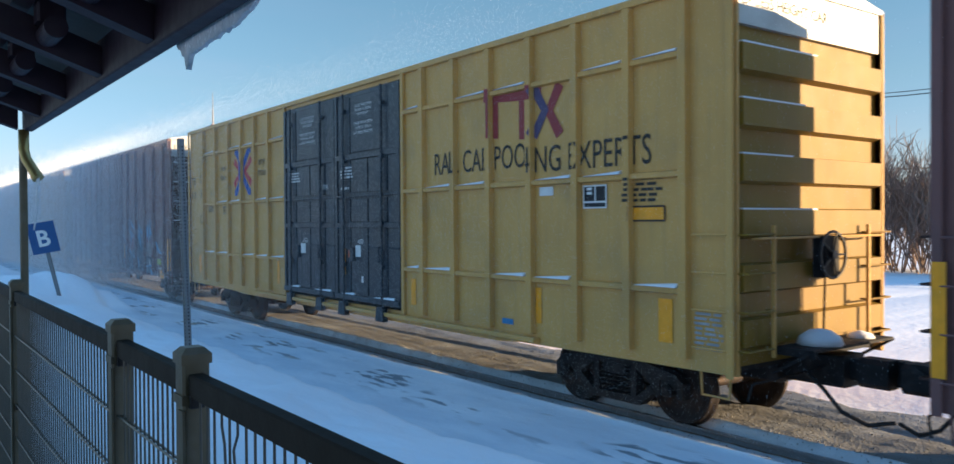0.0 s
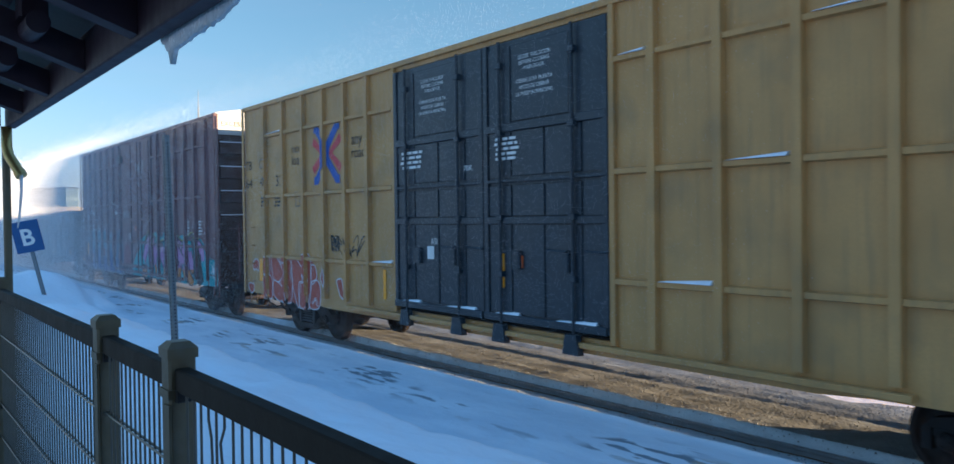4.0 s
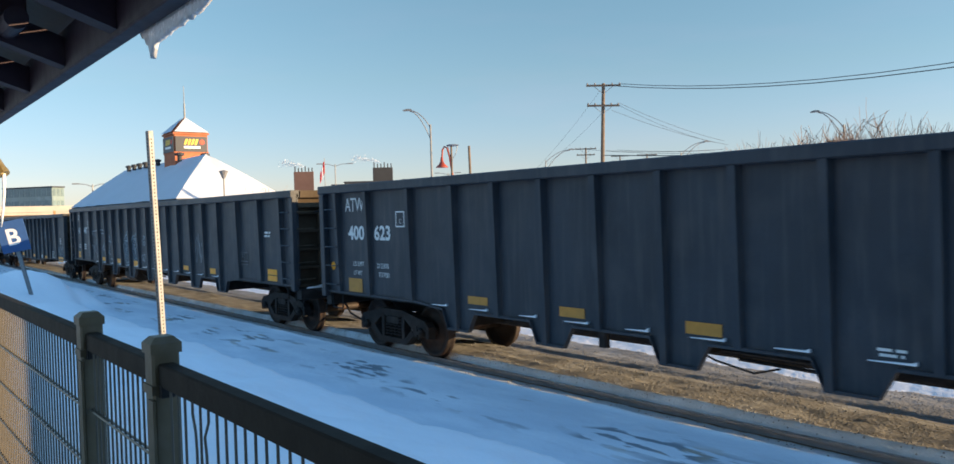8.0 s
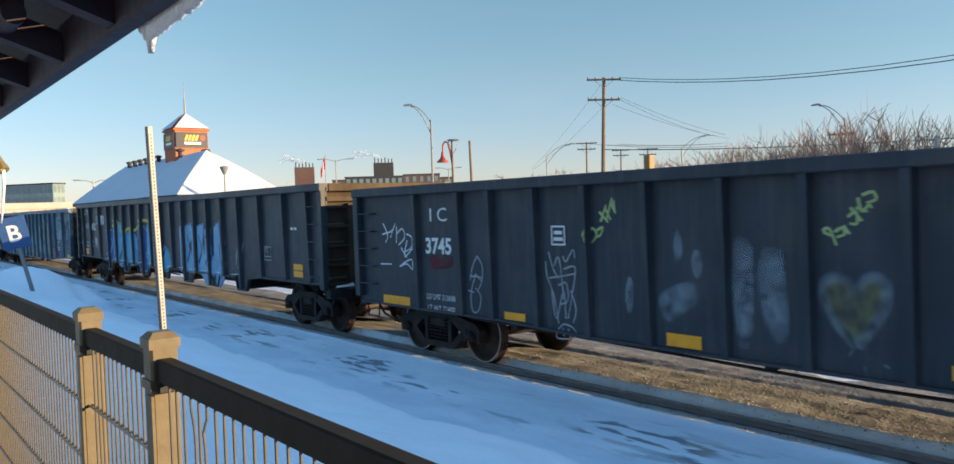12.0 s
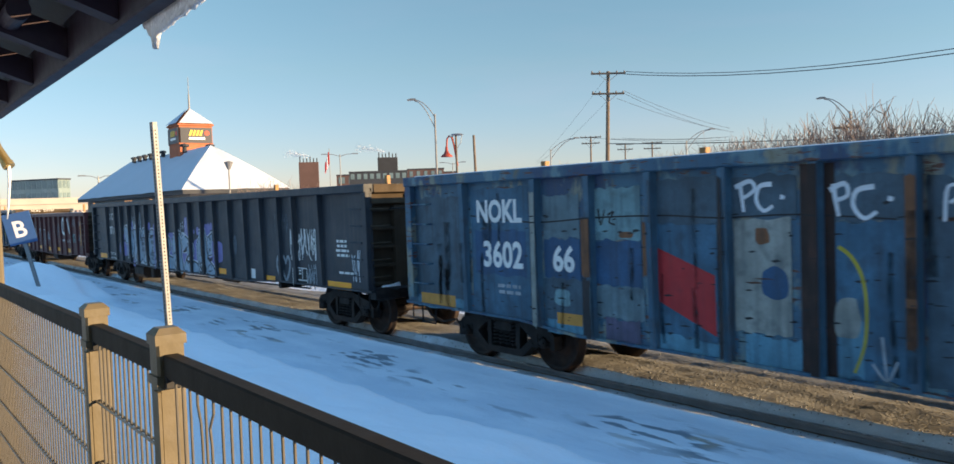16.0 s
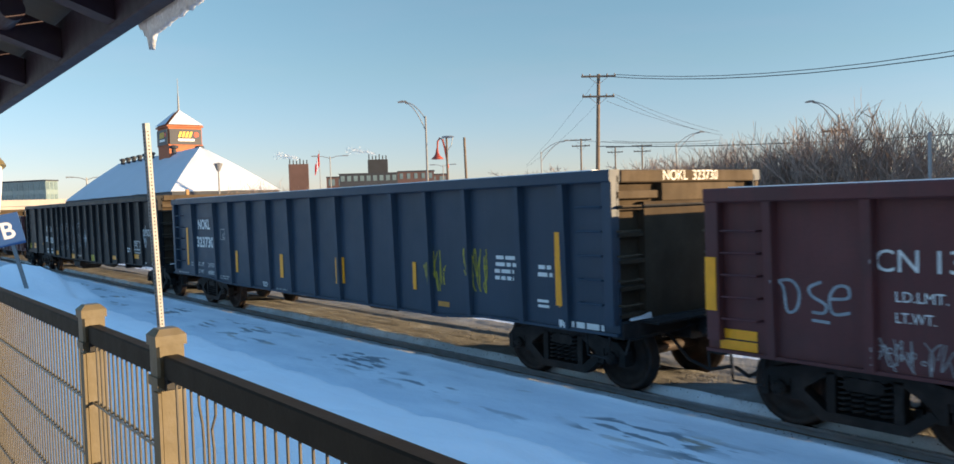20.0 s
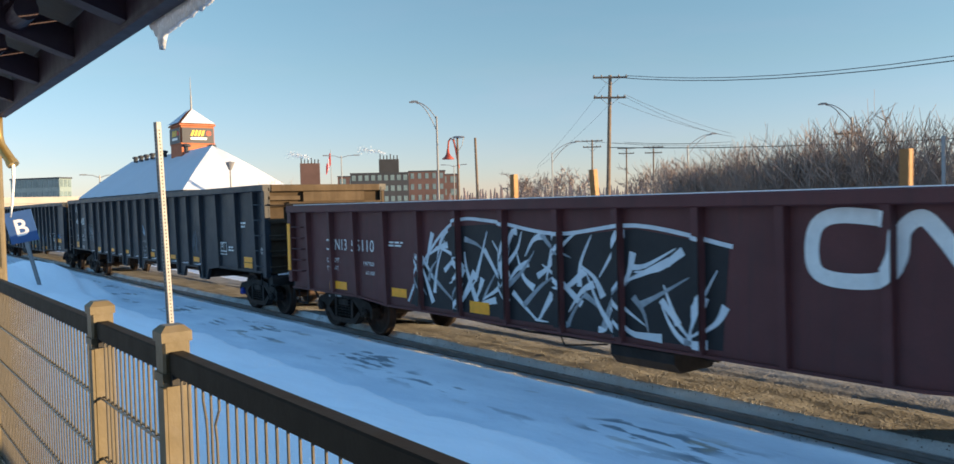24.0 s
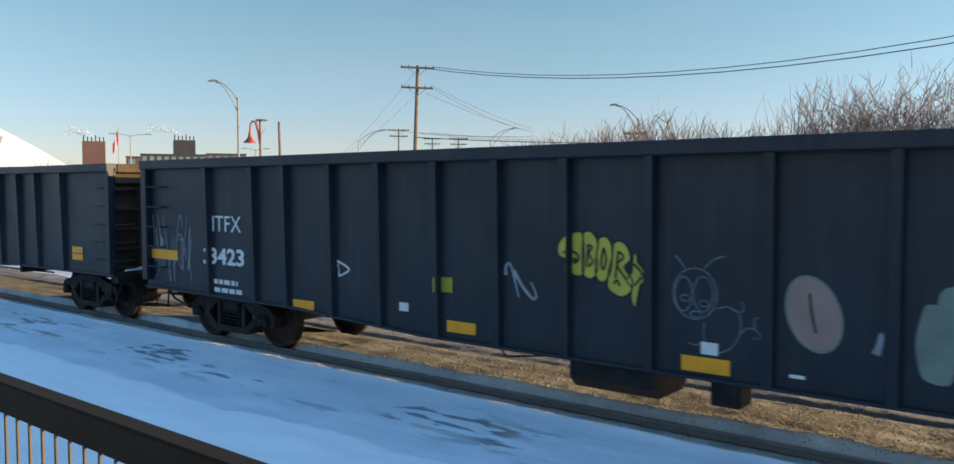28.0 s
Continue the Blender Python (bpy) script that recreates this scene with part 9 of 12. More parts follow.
for line, w in ((((-15.56, 1.36), (-15.67, 1.29), (-15.75, 1.38), (-15.68, 1.51), (-15.58, 1.44), (-15.64, 1.34), (-15.70, 1.41)), 0.025), (((-15.29, 1.59), (-15.14, 1.52), (-15.08, 1.63), (-15.04, 1.53), (-14.94, 1.65), (-14.98, 1.48), (-15.22, 1.44), (-15.29, 1.59)), 0.022),
                (((-12.15, 1.62), (-11.85, 1.62), (-11.8, 1.42), (-12.15, 1.2)), 0.07), (((-11.15, 1.3), (-11.0, 1.36), (-10.85, 1.3)), 0.07), (((-10.4, 1.35), (-10.1, 1.5), (-9.85, 1.5), (-9.85, 1.35), (-10.2, 1.15), (-9.6, 1.1)), 0.07),
                (((-9.05, 1.3), (-8.9, 1.36), (-8.78, 1.3)), 0.07), (((-9.02, 1.75), (-8.98, 1.4), (-8.6, 0.95)), 0.06), (((-8.5, 1.28), (-8.28, 1.22), (-8.08, 1.3)), 0.08), (((-8.5, 1.0), (-8.3, 1.1), (-8.2, 0.95), (-8.45, 0.92)), 0.03)):
    decal(car_g10, ribbon(smooth([(at_front(car_g10, d), z) for d, z in line], 4), w), P_INK, 6, "graffiti_tag")
for word, d, z, h, w in (("BOOGIE", -14.56, 1.61, 0.12, 0.46), ("DOWN", -14.50, 1.46, 0.12, 0.38), ("BRONX", -14.46, 1.28, 0.13, 0.38), ("ESPY", -13.60, 1.71, 0.10, 0.40), ("P.A", -13.52, 1.53, 0.11, 0.28), ("2", -13.43, 1.32, 0.14, 0.12), ("NYC", -13.62, 1.15, 0.14, 0.40)):
    decal(car_g10, text_polys(word, h, 0.009, at_front(car_g10, d), z, w, 0.5), P_INK, 6, "graffiti_tag")
decal(car_g10, ribbon([(at_front(car_g10, d), z) for d, z in ((-13.56, 1.10), (-13.30, 1.10), (-13.24, 1.04), (-13.5, 1.06))], 0.025), P_INK, 6, "graffiti_tag")
for i, ch in enumerate("NYF"):
    decal(car_g10, text_polys(ch, 0.11, 0.004, at_front(car_g10, -8.33), 1.72 - 0.15 * i, 0.13), P_INK, 6, "graffiti_tag")
decal(car_g10, text_polys("KING", 0.10, 0.002, at_front(car_g10, -10.58), 1.84, 0.32, 0.4), P_WHITE, 6, "graffiti_tag")
decal(car_g10, ribbon([(at_front(car_g10, d), z) for d, z in ((-10.8, 2.0), (-10.6, 1.93), (-10.55, 2.18), (-10.42, 2.02), (-10.34, 2.24), (-10.27, 2.04), (-10.09, 2.32), (-10.13, 1.88), (-10.55, 1.74), (-10.8, 2.0))], 0.03), P_WHITE, 6)
for line in (((-15.39, 1.99), (-15.49, 2.19), (-15.56, 2.41)), ((-15.19, 1.97), (-15.32, 2.19), (-15.34, 2.43)), ((-14.84, 1.97), (-14.72, 2.24), (-14.63, 2.51)), ((-14.59, 1.97), (-14.57, 2.24), (-14.60, 2.53)), ((-14.89, 1.01), (-14.41, 0.89), (-13.88, 0.96)), ((-13.84, 1.01), (-13.64, 0.85), (-13.34, 0.80))):
    decal(car_g10, ribbon(smooth([(at_front(car_g10, d), z) for d, z in line], 4), 0.075, 0.01 if line[2][1] > 2.3 else 0.05), P_WHITE, 2)

# chalk-outlined word on the long gondola
for line in (((-14.32, 2.53), (-13.91, 2.44), (-13.96, 1.61), (-14.16, 1.08), (-14.44, 1.17)), ((-12.95, 2.11), (-13.30, 2.08), (-13.45, 1.90), (-13.13, 1.69), (-13.48, 1.56), (-13.50, 1.30), (-13.27, 1.18), (-12.99, 1.35)),
             ((-12.0, 2.14), (-12.39, 2.14), (-12.50, 1.9), (-12.08, 1.67), (-12.06, 1.39), (-12.36, 1.23), (-12.53, 1.29)), ((-11.53, 2.17), (-11.51, 1.35), (-11.29, 1.22), (-11.10, 1.40), (-11.11, 2.15)), ((-10.0, 2.16), (-10.42, 2.12), (-10.49, 1.85), (-10.06, 1.64), (-10.04, 1.44), (-10.35, 1.36), (-10.50, 1.46))):
    pts = smooth([(at_front(car_g13, d), z) for d, z in line], 6)
    decal(car_g13, ribbon(pts, 0.15), P_FAINT if line[0][0] < -14 else P_CHALK, 2)
    decal(car_g13, ribbon(pts, 0.108), M_BLACK4, 3)
a = at_front(car_g13, -9.2)
for k in range(4):
    c, s = math.cos(k * 0.785), math.sin(k * 0.785)
    L2 = 0.30 if k % 2 == 0 else 0.18
    decal(car_g13, ribbon([(a - L2 * c, 1.66 - L2 * 1.1 * s), (a + L2 * c, 1.66 + L2 * 1.1 * s)], 0.05), P_CHALK, 2)

# oxide gondola: black piece with white shards
x = at_front(car_g14, -11.9)
decal(car_g14, [[(x, 0.86), (x + 6.2, 0.86), (x + 6.3, 2.0), (x + 5.0, 2.18), (x + 3.6, 2.06), (x + 2.2, 2.22), (x + 1.25, 2.18), (x + 0.5, 1.6)]], P_INK, 1)
sh = random.Random(44)
for k in range(64):
    a, z = x + 0.35 + 5.7 * ((k * 19) % 64) / 63, sh.uniform(1.0, 1.95)
    l1, an = sh.uniform(0.45, 1.0), sh.uniform(0.3, 1.3) * (1 if k % 3 else -1)
    c, s = math.cos(an) * l1 / 2, math.sin(an) * l1 / 2
    mid = (sh.uniform(-0.10, 0.10), sh.uniform(-0.10, 0.10))
    pts = smooth([(a - c, z - s), (a + mid[0], z + mid[1]), (a + c, z + s)], 5)
    pts = [(px, min(max(pz, 0.9), 2.12)) for px, pz in pts]
    decal(car_g14, ribbon(pts, 0.015, 0.11) if k % 2 else ribbon(pts[::-1], 0.012, 0.09), P_WHITE if k % 4 else P_CHALK, 3)
decal(car_g14, ribbon(smooth([(x - 0.05, 0.9), (x + 0.5, 1.65), (x + 1.3, 2.24), (x + 2.2, 2.27), (x + 3.6, 2.1), (x + 5.0, 2.22), (x + 6.35, 2.0)], 6), 0.05), P_WHITE, 4)

# trailing gondola: yellow bubble tag and buffed shapes
O16 = at_front(car_g16, 0.0)


def on16(pts, n=5):
    """A smooth line through points of the trailing gondola's side."""
    return smooth([(O16 + d, z) for d, z in pts], n)


def oval(cx, cz, rx, rz, n=20, lean=0.0):
    return [(O16 + cx + rx * math.cos(a) + lean * math.sin(a), cz + rz * math.sin(a)) for a in (k * math.tau / n for k in range(n))]


BUBBLES = (
    ((-11.72, 2.08), (-11.80, 2.09), (-11.88, 2.04), (-11.95, 1.95), (-11.95, 1.84), (-11.86, 1.80), (-11.79, 1.79), (-11.87, 1.74), (-11.86, 1.65), (-11.78, 1.61), (-11.70, 1.66), (-11.70, 1.90)),
    ((-11.71, 2.08), (-11.63, 2.10), (-11.56, 2.04), (-11.53, 1.95), (-11.55, 1.85), (-11.53, 1.74), (-11.56, 1.63), (-11.63, 1.59), (-11.71, 1.65), (-11.72, 1.86)),
    ((-11.52, 2.03), (-11.45, 2.05), (-11.38, 1.99), (-11.36, 1.84), (-11.39, 1.66), (-11.46, 1.57), (-11.54, 1.60), (-11.56, 1.74), (-11.54, 1.90)),
    ((-11.35, 1.98), (-11.27, 2.01), (-11.18, 1.94), (-11.15, 1.82), (-11.22, 1.74), (-11.13, 1.62), (-11.14, 1.50), (-11.24, 1.43), (-11.34, 1.46), (-11.41, 1.52), (-11.40, 1.68), (-11.36, 1.84)),
    ((-11.12, 1.88), (-11.08, 1.89), (-11.07, 1.80), (-10.94, 1.67), (-11.04, 1.56), (-11.06, 1.46), (-11.09, 1.33), (-11.14, 1.42), (-11.13, 1.54), (-11.20, 1.60), (-11.13, 1.70)),
)
for k, ring in enumerate(BUBBLES):
    loop_of = on16(ring + ring[:1], 4)[:-1] if k < 4 else [(O16 + d, z) for d, z in ring]
    mid = (sum(p[0] for p in loop_of) / len(loop_of), sum(p[1] for p in loop_of) / len(loop_of))
    decal(car_g16, [[mid, loop_of[q], loop_of[(q + 1) % len(loop_of)]] for q in range(len(loop_of))], P_SUN, 1)
    decal(car_g16, ribbon(loop_of + loop_of[:1], 0.017), P_INK, 3)
for line in (((-11.90, 1.87), (-11.80, 1.86), (-11.76, 1.80), (-11.82, 1.74)),
             ((-11.65, 1.96), (-11.66, 1.72)), ((-11.65, 1.95), (-11.60, 1.93), (-11.64, 1.86), (-11.59, 1.78), (-11.64, 1.72)),
             ((-11.46, 1.93), (-11.49, 1.80), (-11.47, 1.70), (-11.43, 1.80), (-11.46, 1.93)),
             ((-11.29, 1.90), (-11.32, 1.62)), ((-11.28, 1.90), (-11.23, 1.84), (-11.30, 1.76), (-11.20, 1.62)),
             ((-11.34, 1.56), (-11.30, 1.60), (-11.27, 1.54)), ((-11.11, 1.78), (-11.02, 1.68), (-11.10, 1.56))):
    decal(car_g16, ribbon(on16(line), 0.022), P_INK, 4)
decal(car_g16, [oval(-9.345, 1.435, 0.245, 0.345, 24, -0.06)], P_SAGE, 1)
decal(car_g16, [oval(-9.345, 1.435, 0.222, 0.318, 24, -0.055)], P_ROSE, 2)
decal(car_g16, ribbon(on16([(-9.38, 1.62), (-9.36, 1.45), (-9.32, 1.27)]), 0.022), P_INK, 3)
for d0, d1, k in ((-8.53, -8.0, 1), (-7.75, -7.2, 2), (-6.85, -6.4, 3)):
    x, w = O16 + d0, d1 - d0
    decal(car_g16, [cloud(x, x + w * 0.6, 0.95, 1.60, 10, 220 + k), cloud(x + w * 0.3, x + w, 1.3, 1.76, 9, 230 + k)], P_SAGE, 1)
decal(car_g16, ribbon(on16([(-8.79, 1.33), (-8.80, 1.24), (-8.83, 1.14)]), 0.03, 0.07), P_CHALK, 2)
# chalk bug
P_LINE = mat("chalk_line", (0.15, 0.175, 0.20), 0.8, vary=0.5, scale=9.0, bump=0.0)
for cx, cz, rx, rz in ((-10.455, 1.53, 0.225, 0.25), (-10.57, 1.52, 0.09, 0.17), (-10.37, 1.53, 0.10, 0.17), (-10.55, 1.48, 0.05, 0.03), (-10.36, 1.44, 0.05, 0.03), (-10.44, 1.33, 0.06, 0.03)):
    ring = oval(cx, cz, rx, rz)
    decal(car_g16, ribbon(ring + ring[:1], 0.014), P_LINE, 2, "graffiti_tag")
for line in (((-10.56, 1.77), (-10.60, 1.83), (-10.66, 1.89)), ((-10.36, 1.78), (-10.27, 1.87), (-10.15, 1.91)),
             ((-10.24, 1.40), (-10.11, 1.43), (-10.01, 1.36), (-10.00, 1.19), (-10.09, 1.04), (-10.20, 0.98)), ((-10.35, 1.26), (-10.36, 1.15), (-10.33, 1.04)),
             ((-10.11, 1.42), (-10.03, 1.39), (-9.97, 1.41), (-9.99, 1.49)), ((-10.01, 1.18), (-9.92, 1.25), (-9.83, 1.22), (-9.81, 1.16), (-9.88, 1.16)), ((-9.86, 1.24), (-9.87, 1.33), (-9.82, 1.36)),
             ((-10.34, 1.09), (-10.43, 1.03), (-10.52, 1.05))):
    decal(car_g16, ribbon(on16(line), 0.014), P_LINE, 2, "graffiti_tag")
for line in (((-12.73, 1.56), (-12.73, 1.66), (-12.66, 1.67), (-12.55, 1.32)), ((-12.62, 1.62), (-12.50, 1.45), (-12.36, 1.32), (-12.31, 1.36), (-12.38, 1.50))):
    decal(car_g16, ribbon(on16(line), 0.045, 0.02), P_CHALK, 2, "graffiti_tag")
# timber stakes standing in the low cars, and the hand brake wheels of some ends
STAKES = ((car_g11, 3.06, ((-12.95, -0.18), (-10.32, 0.0), (-4.3, 0.0), (-4.06, 0.14), (-3.88, 0.0), (-0.9, 0.05))), (car_g14, 3.06, ((-12.15, 0.0), (-10.03, -0.16), (-5.0, 0.03))), (car_g10, 3.2, ((-9.8, 0.0), (-3.6, -0.16))), (car_g13, 3.34, ((-5.28, 0.0),)), (car_g9, 3.2, ((-19.8, 0.0), (-16.35, 0.0), (-7.0, -0.16))), (car_g7, 3.24, ((-15.95, 0.0),)))
for car, zt, spots in STAKES:
    for dd, lean in spots:
        x = at_front(car, dd)
        part("timber_stake", Geo().extrude([(x - 0.06, 1.1), (x + 0.06, 1.1), (x + 0.06 + lean, zt), (x - 0.06 + lean, zt)], 1, *((1.17, 1.26) if lean else (1.05, 1.15))), M_WOOD, car, "upright timber stake")
stencil(car_g12, "323730", -14.52, 1.62, 0.26, 1.17, M_LETTER, 0.012)

for car, z0, z1 in ((car_g11, 1.30, 1.87), (car_g14, 1.22, 2.20)):
    x = -car["half"] + 0.07
    part("reflector_stripe", Geo().box(x - 0.065, x + 0.065, -H0 + 0.008, -H0 + 0.018, z0, z1), M_REFL, car, "tall yellow reflective stripe")
for car, x, z0, z1 in ((car_cna, car_cna["half"] - 0.075, 1.08, 2.08), (car_lead, -car_lead["half"] + 0.075, 1.19, 2.19)):
    part("reflector_stripe", Geo().box(x - 0.06, x + 0.06, -1.6265, -1.619, z0, z1), M_REFL, car, "tall yellow reflective stripe")
for car in (car_ttx, car_ttx2, car_bkty):
    hl = car["half"]
    g = Geo().lathe([(0.0, 0.0), (0.26, 0.0), (0.22, 0.09), (0.12, 0.16), (0.0, 0.18)], "z", 10, (hl + 0.24, -0.35, 1.148))
    part("snow_heap", g, M_LEDGE, car, "small heap of snow on the crossover platform", True)
    part("snow_heap", Geo().lathe([(0.0, 0.0), (0.16, 0.0), (0.13, 0.05), (0.0, 0.09)], "z", 9, (hl + 0.26, 0.5, 1.148)), M_LEDGE, car, "small heap of snow on the crossover platform", True)

me = text_mesh("NOKL  323730", 0.135)
me.materials.append(M_LETTER)
lt = new("stencil_lettering", me)
lt.parent = car_g12
lt.matrix_basis = pose(car_g12["half"] + 0.0215, -0.62, 2.745, 90, 0, 90)

# bright worn rims on the wheels of one gondola
RIM = Geo().lathe([(0.432, -0.8275), (0.452, -0.8275), (0.452, -0.8255), (0.432, -0.8255), (0.432, -0.8275)], "y", 32)
RIM.f = RIM.f[:-2]
RIM = RIM.mesh("wheel_rim")
for front, car, sets in TRAIN:
    if car == car_g7:
        for ws in sets:
            part("wheel_rim", RIM, M_FROST, ws, "frosted bright rim")

# tall gondola near the end: a pale blue arrow over scuffed stencils, and pink scrapes
O15 = at_front(car_g15, 0.0)
disc(car_g15, -20.19, 1.53, 0.075, 0.075, P_CHALK)
decal(car_g15, [[(O15 - 9.99, 2.14), (O15 - 9.85, 1.89), (O15 - 9.72, 1.75), (O15 - 9.77, 1.93)]], P_SKYPALE, 2)
decal(car_g15, [[(O15 - 9.93, 1.91), (O15 - 9.94, 1.87), (O15 - 9.73, 1.75), (O15 - 9.80, 1.86)]], P_SKYPALE, 2)
for d0, z0, w, hh in ((-9.97, 1.55, 0.05, 0.06), (-9.88, 1.57, 0.05, 0.07), (-9.78, 1.54, 0.07, 0.06), (-9.68, 1.54, 0.04, 0.10), (-9.99, 1.34, 0.03, 0.09), (-9.94, 1.25, 0.04, 0.08), (-9.83, 1.24, 0.05, 0.06), (-9.74, 1.27, 0.09, 0.04), (-9.66, 1.38, 0.05, 0.07)):
    decal(car_g15, [cloud(O15 + d0, O15 + d0 + w, z0, z0 + hh, 9, int(-100 * d0))], P_CHALK, 2)
bars(car_g15, -9.92, -9.60, 1.12, 1.19, P_CHALK, 2)
bars(car_g15, -9.0, -8.68, 1.31, 1.37, M_LETTER, 1)
for line in (((-11.05, 2.74), (-11.04, 2.5), (-11.02, 2.24)), ((-10.88, 1.78), (-10.84, 1.68), (-10.86, 1.58))):
    decal(car_g15, ribbon([(O15 + d, z) for d, z in line], 0.012, 0.03), P_FAINT, 2)

# tall gondola: two feathered chalk figures and a scrawl
FEATHER = (((-13.04, 1.89), (-12.81, 2.07), (-12.68, 2.17), (-12.60, 2.11), (-12.61, 1.90)), ((-12.73, 2.05), (-12.64, 2.06), (-12.66, 1.90)), ((-12.99, 1.85), (-12.77, 1.88), (-12.46, 1.86)), ((-13.07, 1.82), (-13.13, 1.67), (-13.09, 1.53), (-12.96, 1.40), (-12.95, 1.22), (-12.79, 1.13), (-12.54, 1.21), (-12.46, 1.16)),
        ((-12.82, 1.58), (-12.84, 1.41), (-12.81, 1.23)), ((-12.24, 1.87), (-12.40, 1.81), (-12.43, 1.60), (-12.43, 1.23), (-12.20, 1.16)), ((-12.20, 1.91), (-12.00, 2.02), (-11.83, 2.05), (-11.86, 1.93)), ((-11.79, 1.93), (-11.67, 2.12), (-11.62, 2.08), (-11.63, 1.96)),
        ((-11.53, 1.90), (-11.41, 2.12), (-11.37, 2.06), (-11.39, 1.91), (-11.37, 1.73), (-11.34, 1.55), (-11.40, 1.36), (-11.52, 1.25)), ((-11.98, 1.66), (-11.87, 1.61), (-11.77, 1.48), (-11.75, 1.33), (-11.73, 1.23)), ((-11.47, 1.84), (-11.41, 1.66), (-11.39, 1.54)), ((-10.92, 2.06), (-10.80, 2.03), (-10.70, 2.01)),
        ((-10.92, 1.95), (-10.80, 1.94), (-10.76, 1.99), (-10.78, 2.03)), ((-10.93, 1.81), (-10.81, 1.74), (-10.73, 1.82), (-10.77, 1.87), (-10.90, 1.84)), ((-11.03, 1.89), (-10.96, 1.89)), ((-11.06, 1.45), (-11.03, 1.30), (-10.91, 1.28)),
        ((-11.06, 1.44), (-10.96, 1.44), (-10.91, 1.28)), ((-10.89, 1.52), (-10.85, 1.41), (-10.88, 1.26), (-10.76, 1.30), (-10.73, 1.47), (-10.84, 1.44)))
SMUDGE = (((-13.04, 1.78), (-12.95, 1.68), (-12.87, 1.58), (-12.78, 1.65), (-12.65, 1.65), (-12.53, 1.57), (-12.51, 1.40), (-12.55, 1.26)), ((-12.45, 2.07), (-12.56, 1.94)), ((-12.91, 1.81), (-12.69, 1.69)), ((-12.79, 1.17), (-12.62, 1.25), (-12.50, 1.25)),
        ((-12.01, 1.66), (-11.88, 1.76)), ((-11.94, 1.77), (-11.89, 1.69)), ((-11.79, 1.63), (-11.61, 1.68), (-11.41, 1.66)), ((-11.75, 1.33), (-11.48, 1.34)),
        ((-11.71, 1.93), (-11.62, 1.99)), ((-11.72, 1.74), (-11.58, 1.78)), ((-11.46, 1.94), (-11.41, 2.02)), ((-11.89, 2.02), (-11.87, 1.91)))
BARB = (((-12.80, 1.48), (-12.53, 1.48)), ((-12.80, 1.40), (-12.53, 1.39)), ((-12.81, 1.31), (-12.54, 1.31)), ((-12.40, 1.71), (-12.24, 1.74)),
        ((-12.40, 1.63), (-12.24, 1.66)), ((-12.41, 1.55), (-12.25, 1.58)), ((-12.41, 1.46), (-12.25, 1.50)), ((-12.41, 1.38), (-12.25, 1.42)),
        ((-12.41, 1.30), (-12.25, 1.34)), ((-11.72, 1.55), (-11.38, 1.56)), ((-11.73, 1.46), (-11.38, 1.46)))
O6 = at_front(car_g6, 0.0)
P_SMEAR = mat("chalk_smear", (0.17, 0.19, 0.21), 0.85, vary=0.5, scale=8.0, bump=0.0)
for lines, w, m, lay in ((SMUDGE, 0.075, P_SMEAR, 2), (BARB, 0.04, P_SMEAR, 2), (FEATHER, 0.036, P_CHALK, 3)):
    for line in lines:
        decal(car_g6, ribbon(smooth([(O6 + d, z) for d, z in line], 4), w), m, lay, "graffiti_tag")

# mill gondola: thin scrawls, green words, wiped patches and a soft heart
P_MIST = mist("chalk_mist", (0.34, 0.40, 0.46), 0.16)
P_MISTRED = mist("red_mist", (0.20, 0.05, 0.06), 0.30)
P_MISTOLIVE = mist("olive_mist", (0.34, 0.33, 0.16), 0.14)
P_LIME = mat("spray_lime", (0.36, 0.44, 0.17), 0.6, vary=0.25, scale=5.0, bump=0.0)


def soft_patch(car, pts, material, rings=4, grow=0.05, layer=1.2):
    """A patch of thin spray, laid in rings that build up towards its middle."""
    ring = smooth([(at_front(car, d), z) for d, z in pts], 4, True)
    cx, cz = sum(p[0] for p in ring) / len(ring), sum(p[1] for p in ring) / len(ring)
    size = max(max(abs(p[0] - cx), abs(p[1] - cz)) for p in ring)
    for k in range(rings):
        q = 1 + (grow - k * 0.09 * min(1.0, size * 2.5)) / 1.0
        decal(car, fill_polys([(cx + (x - cx) * q, cz + (z - cz) * q) for x, z in ring]), material, layer + 0.12 * k, "spray_mist")


def soft_line(car, pts, w, material, layer=1.4, n=4):
    for k in range(3):
        decal(car, ribbon(smooth([(at_front(car, d), z) for d, z in pts], n), w * (1 - 0.28 * k)), material, layer + 0.12 * k, "spray_mist")


def scrawl(car, lines, w, material, layer=2):
    for line in lines:
        decal(car, ribbon(smooth([(at_front(car, d), z) for d, z in line], 4), w, w * 0.7), material, layer, "graffiti_tag")


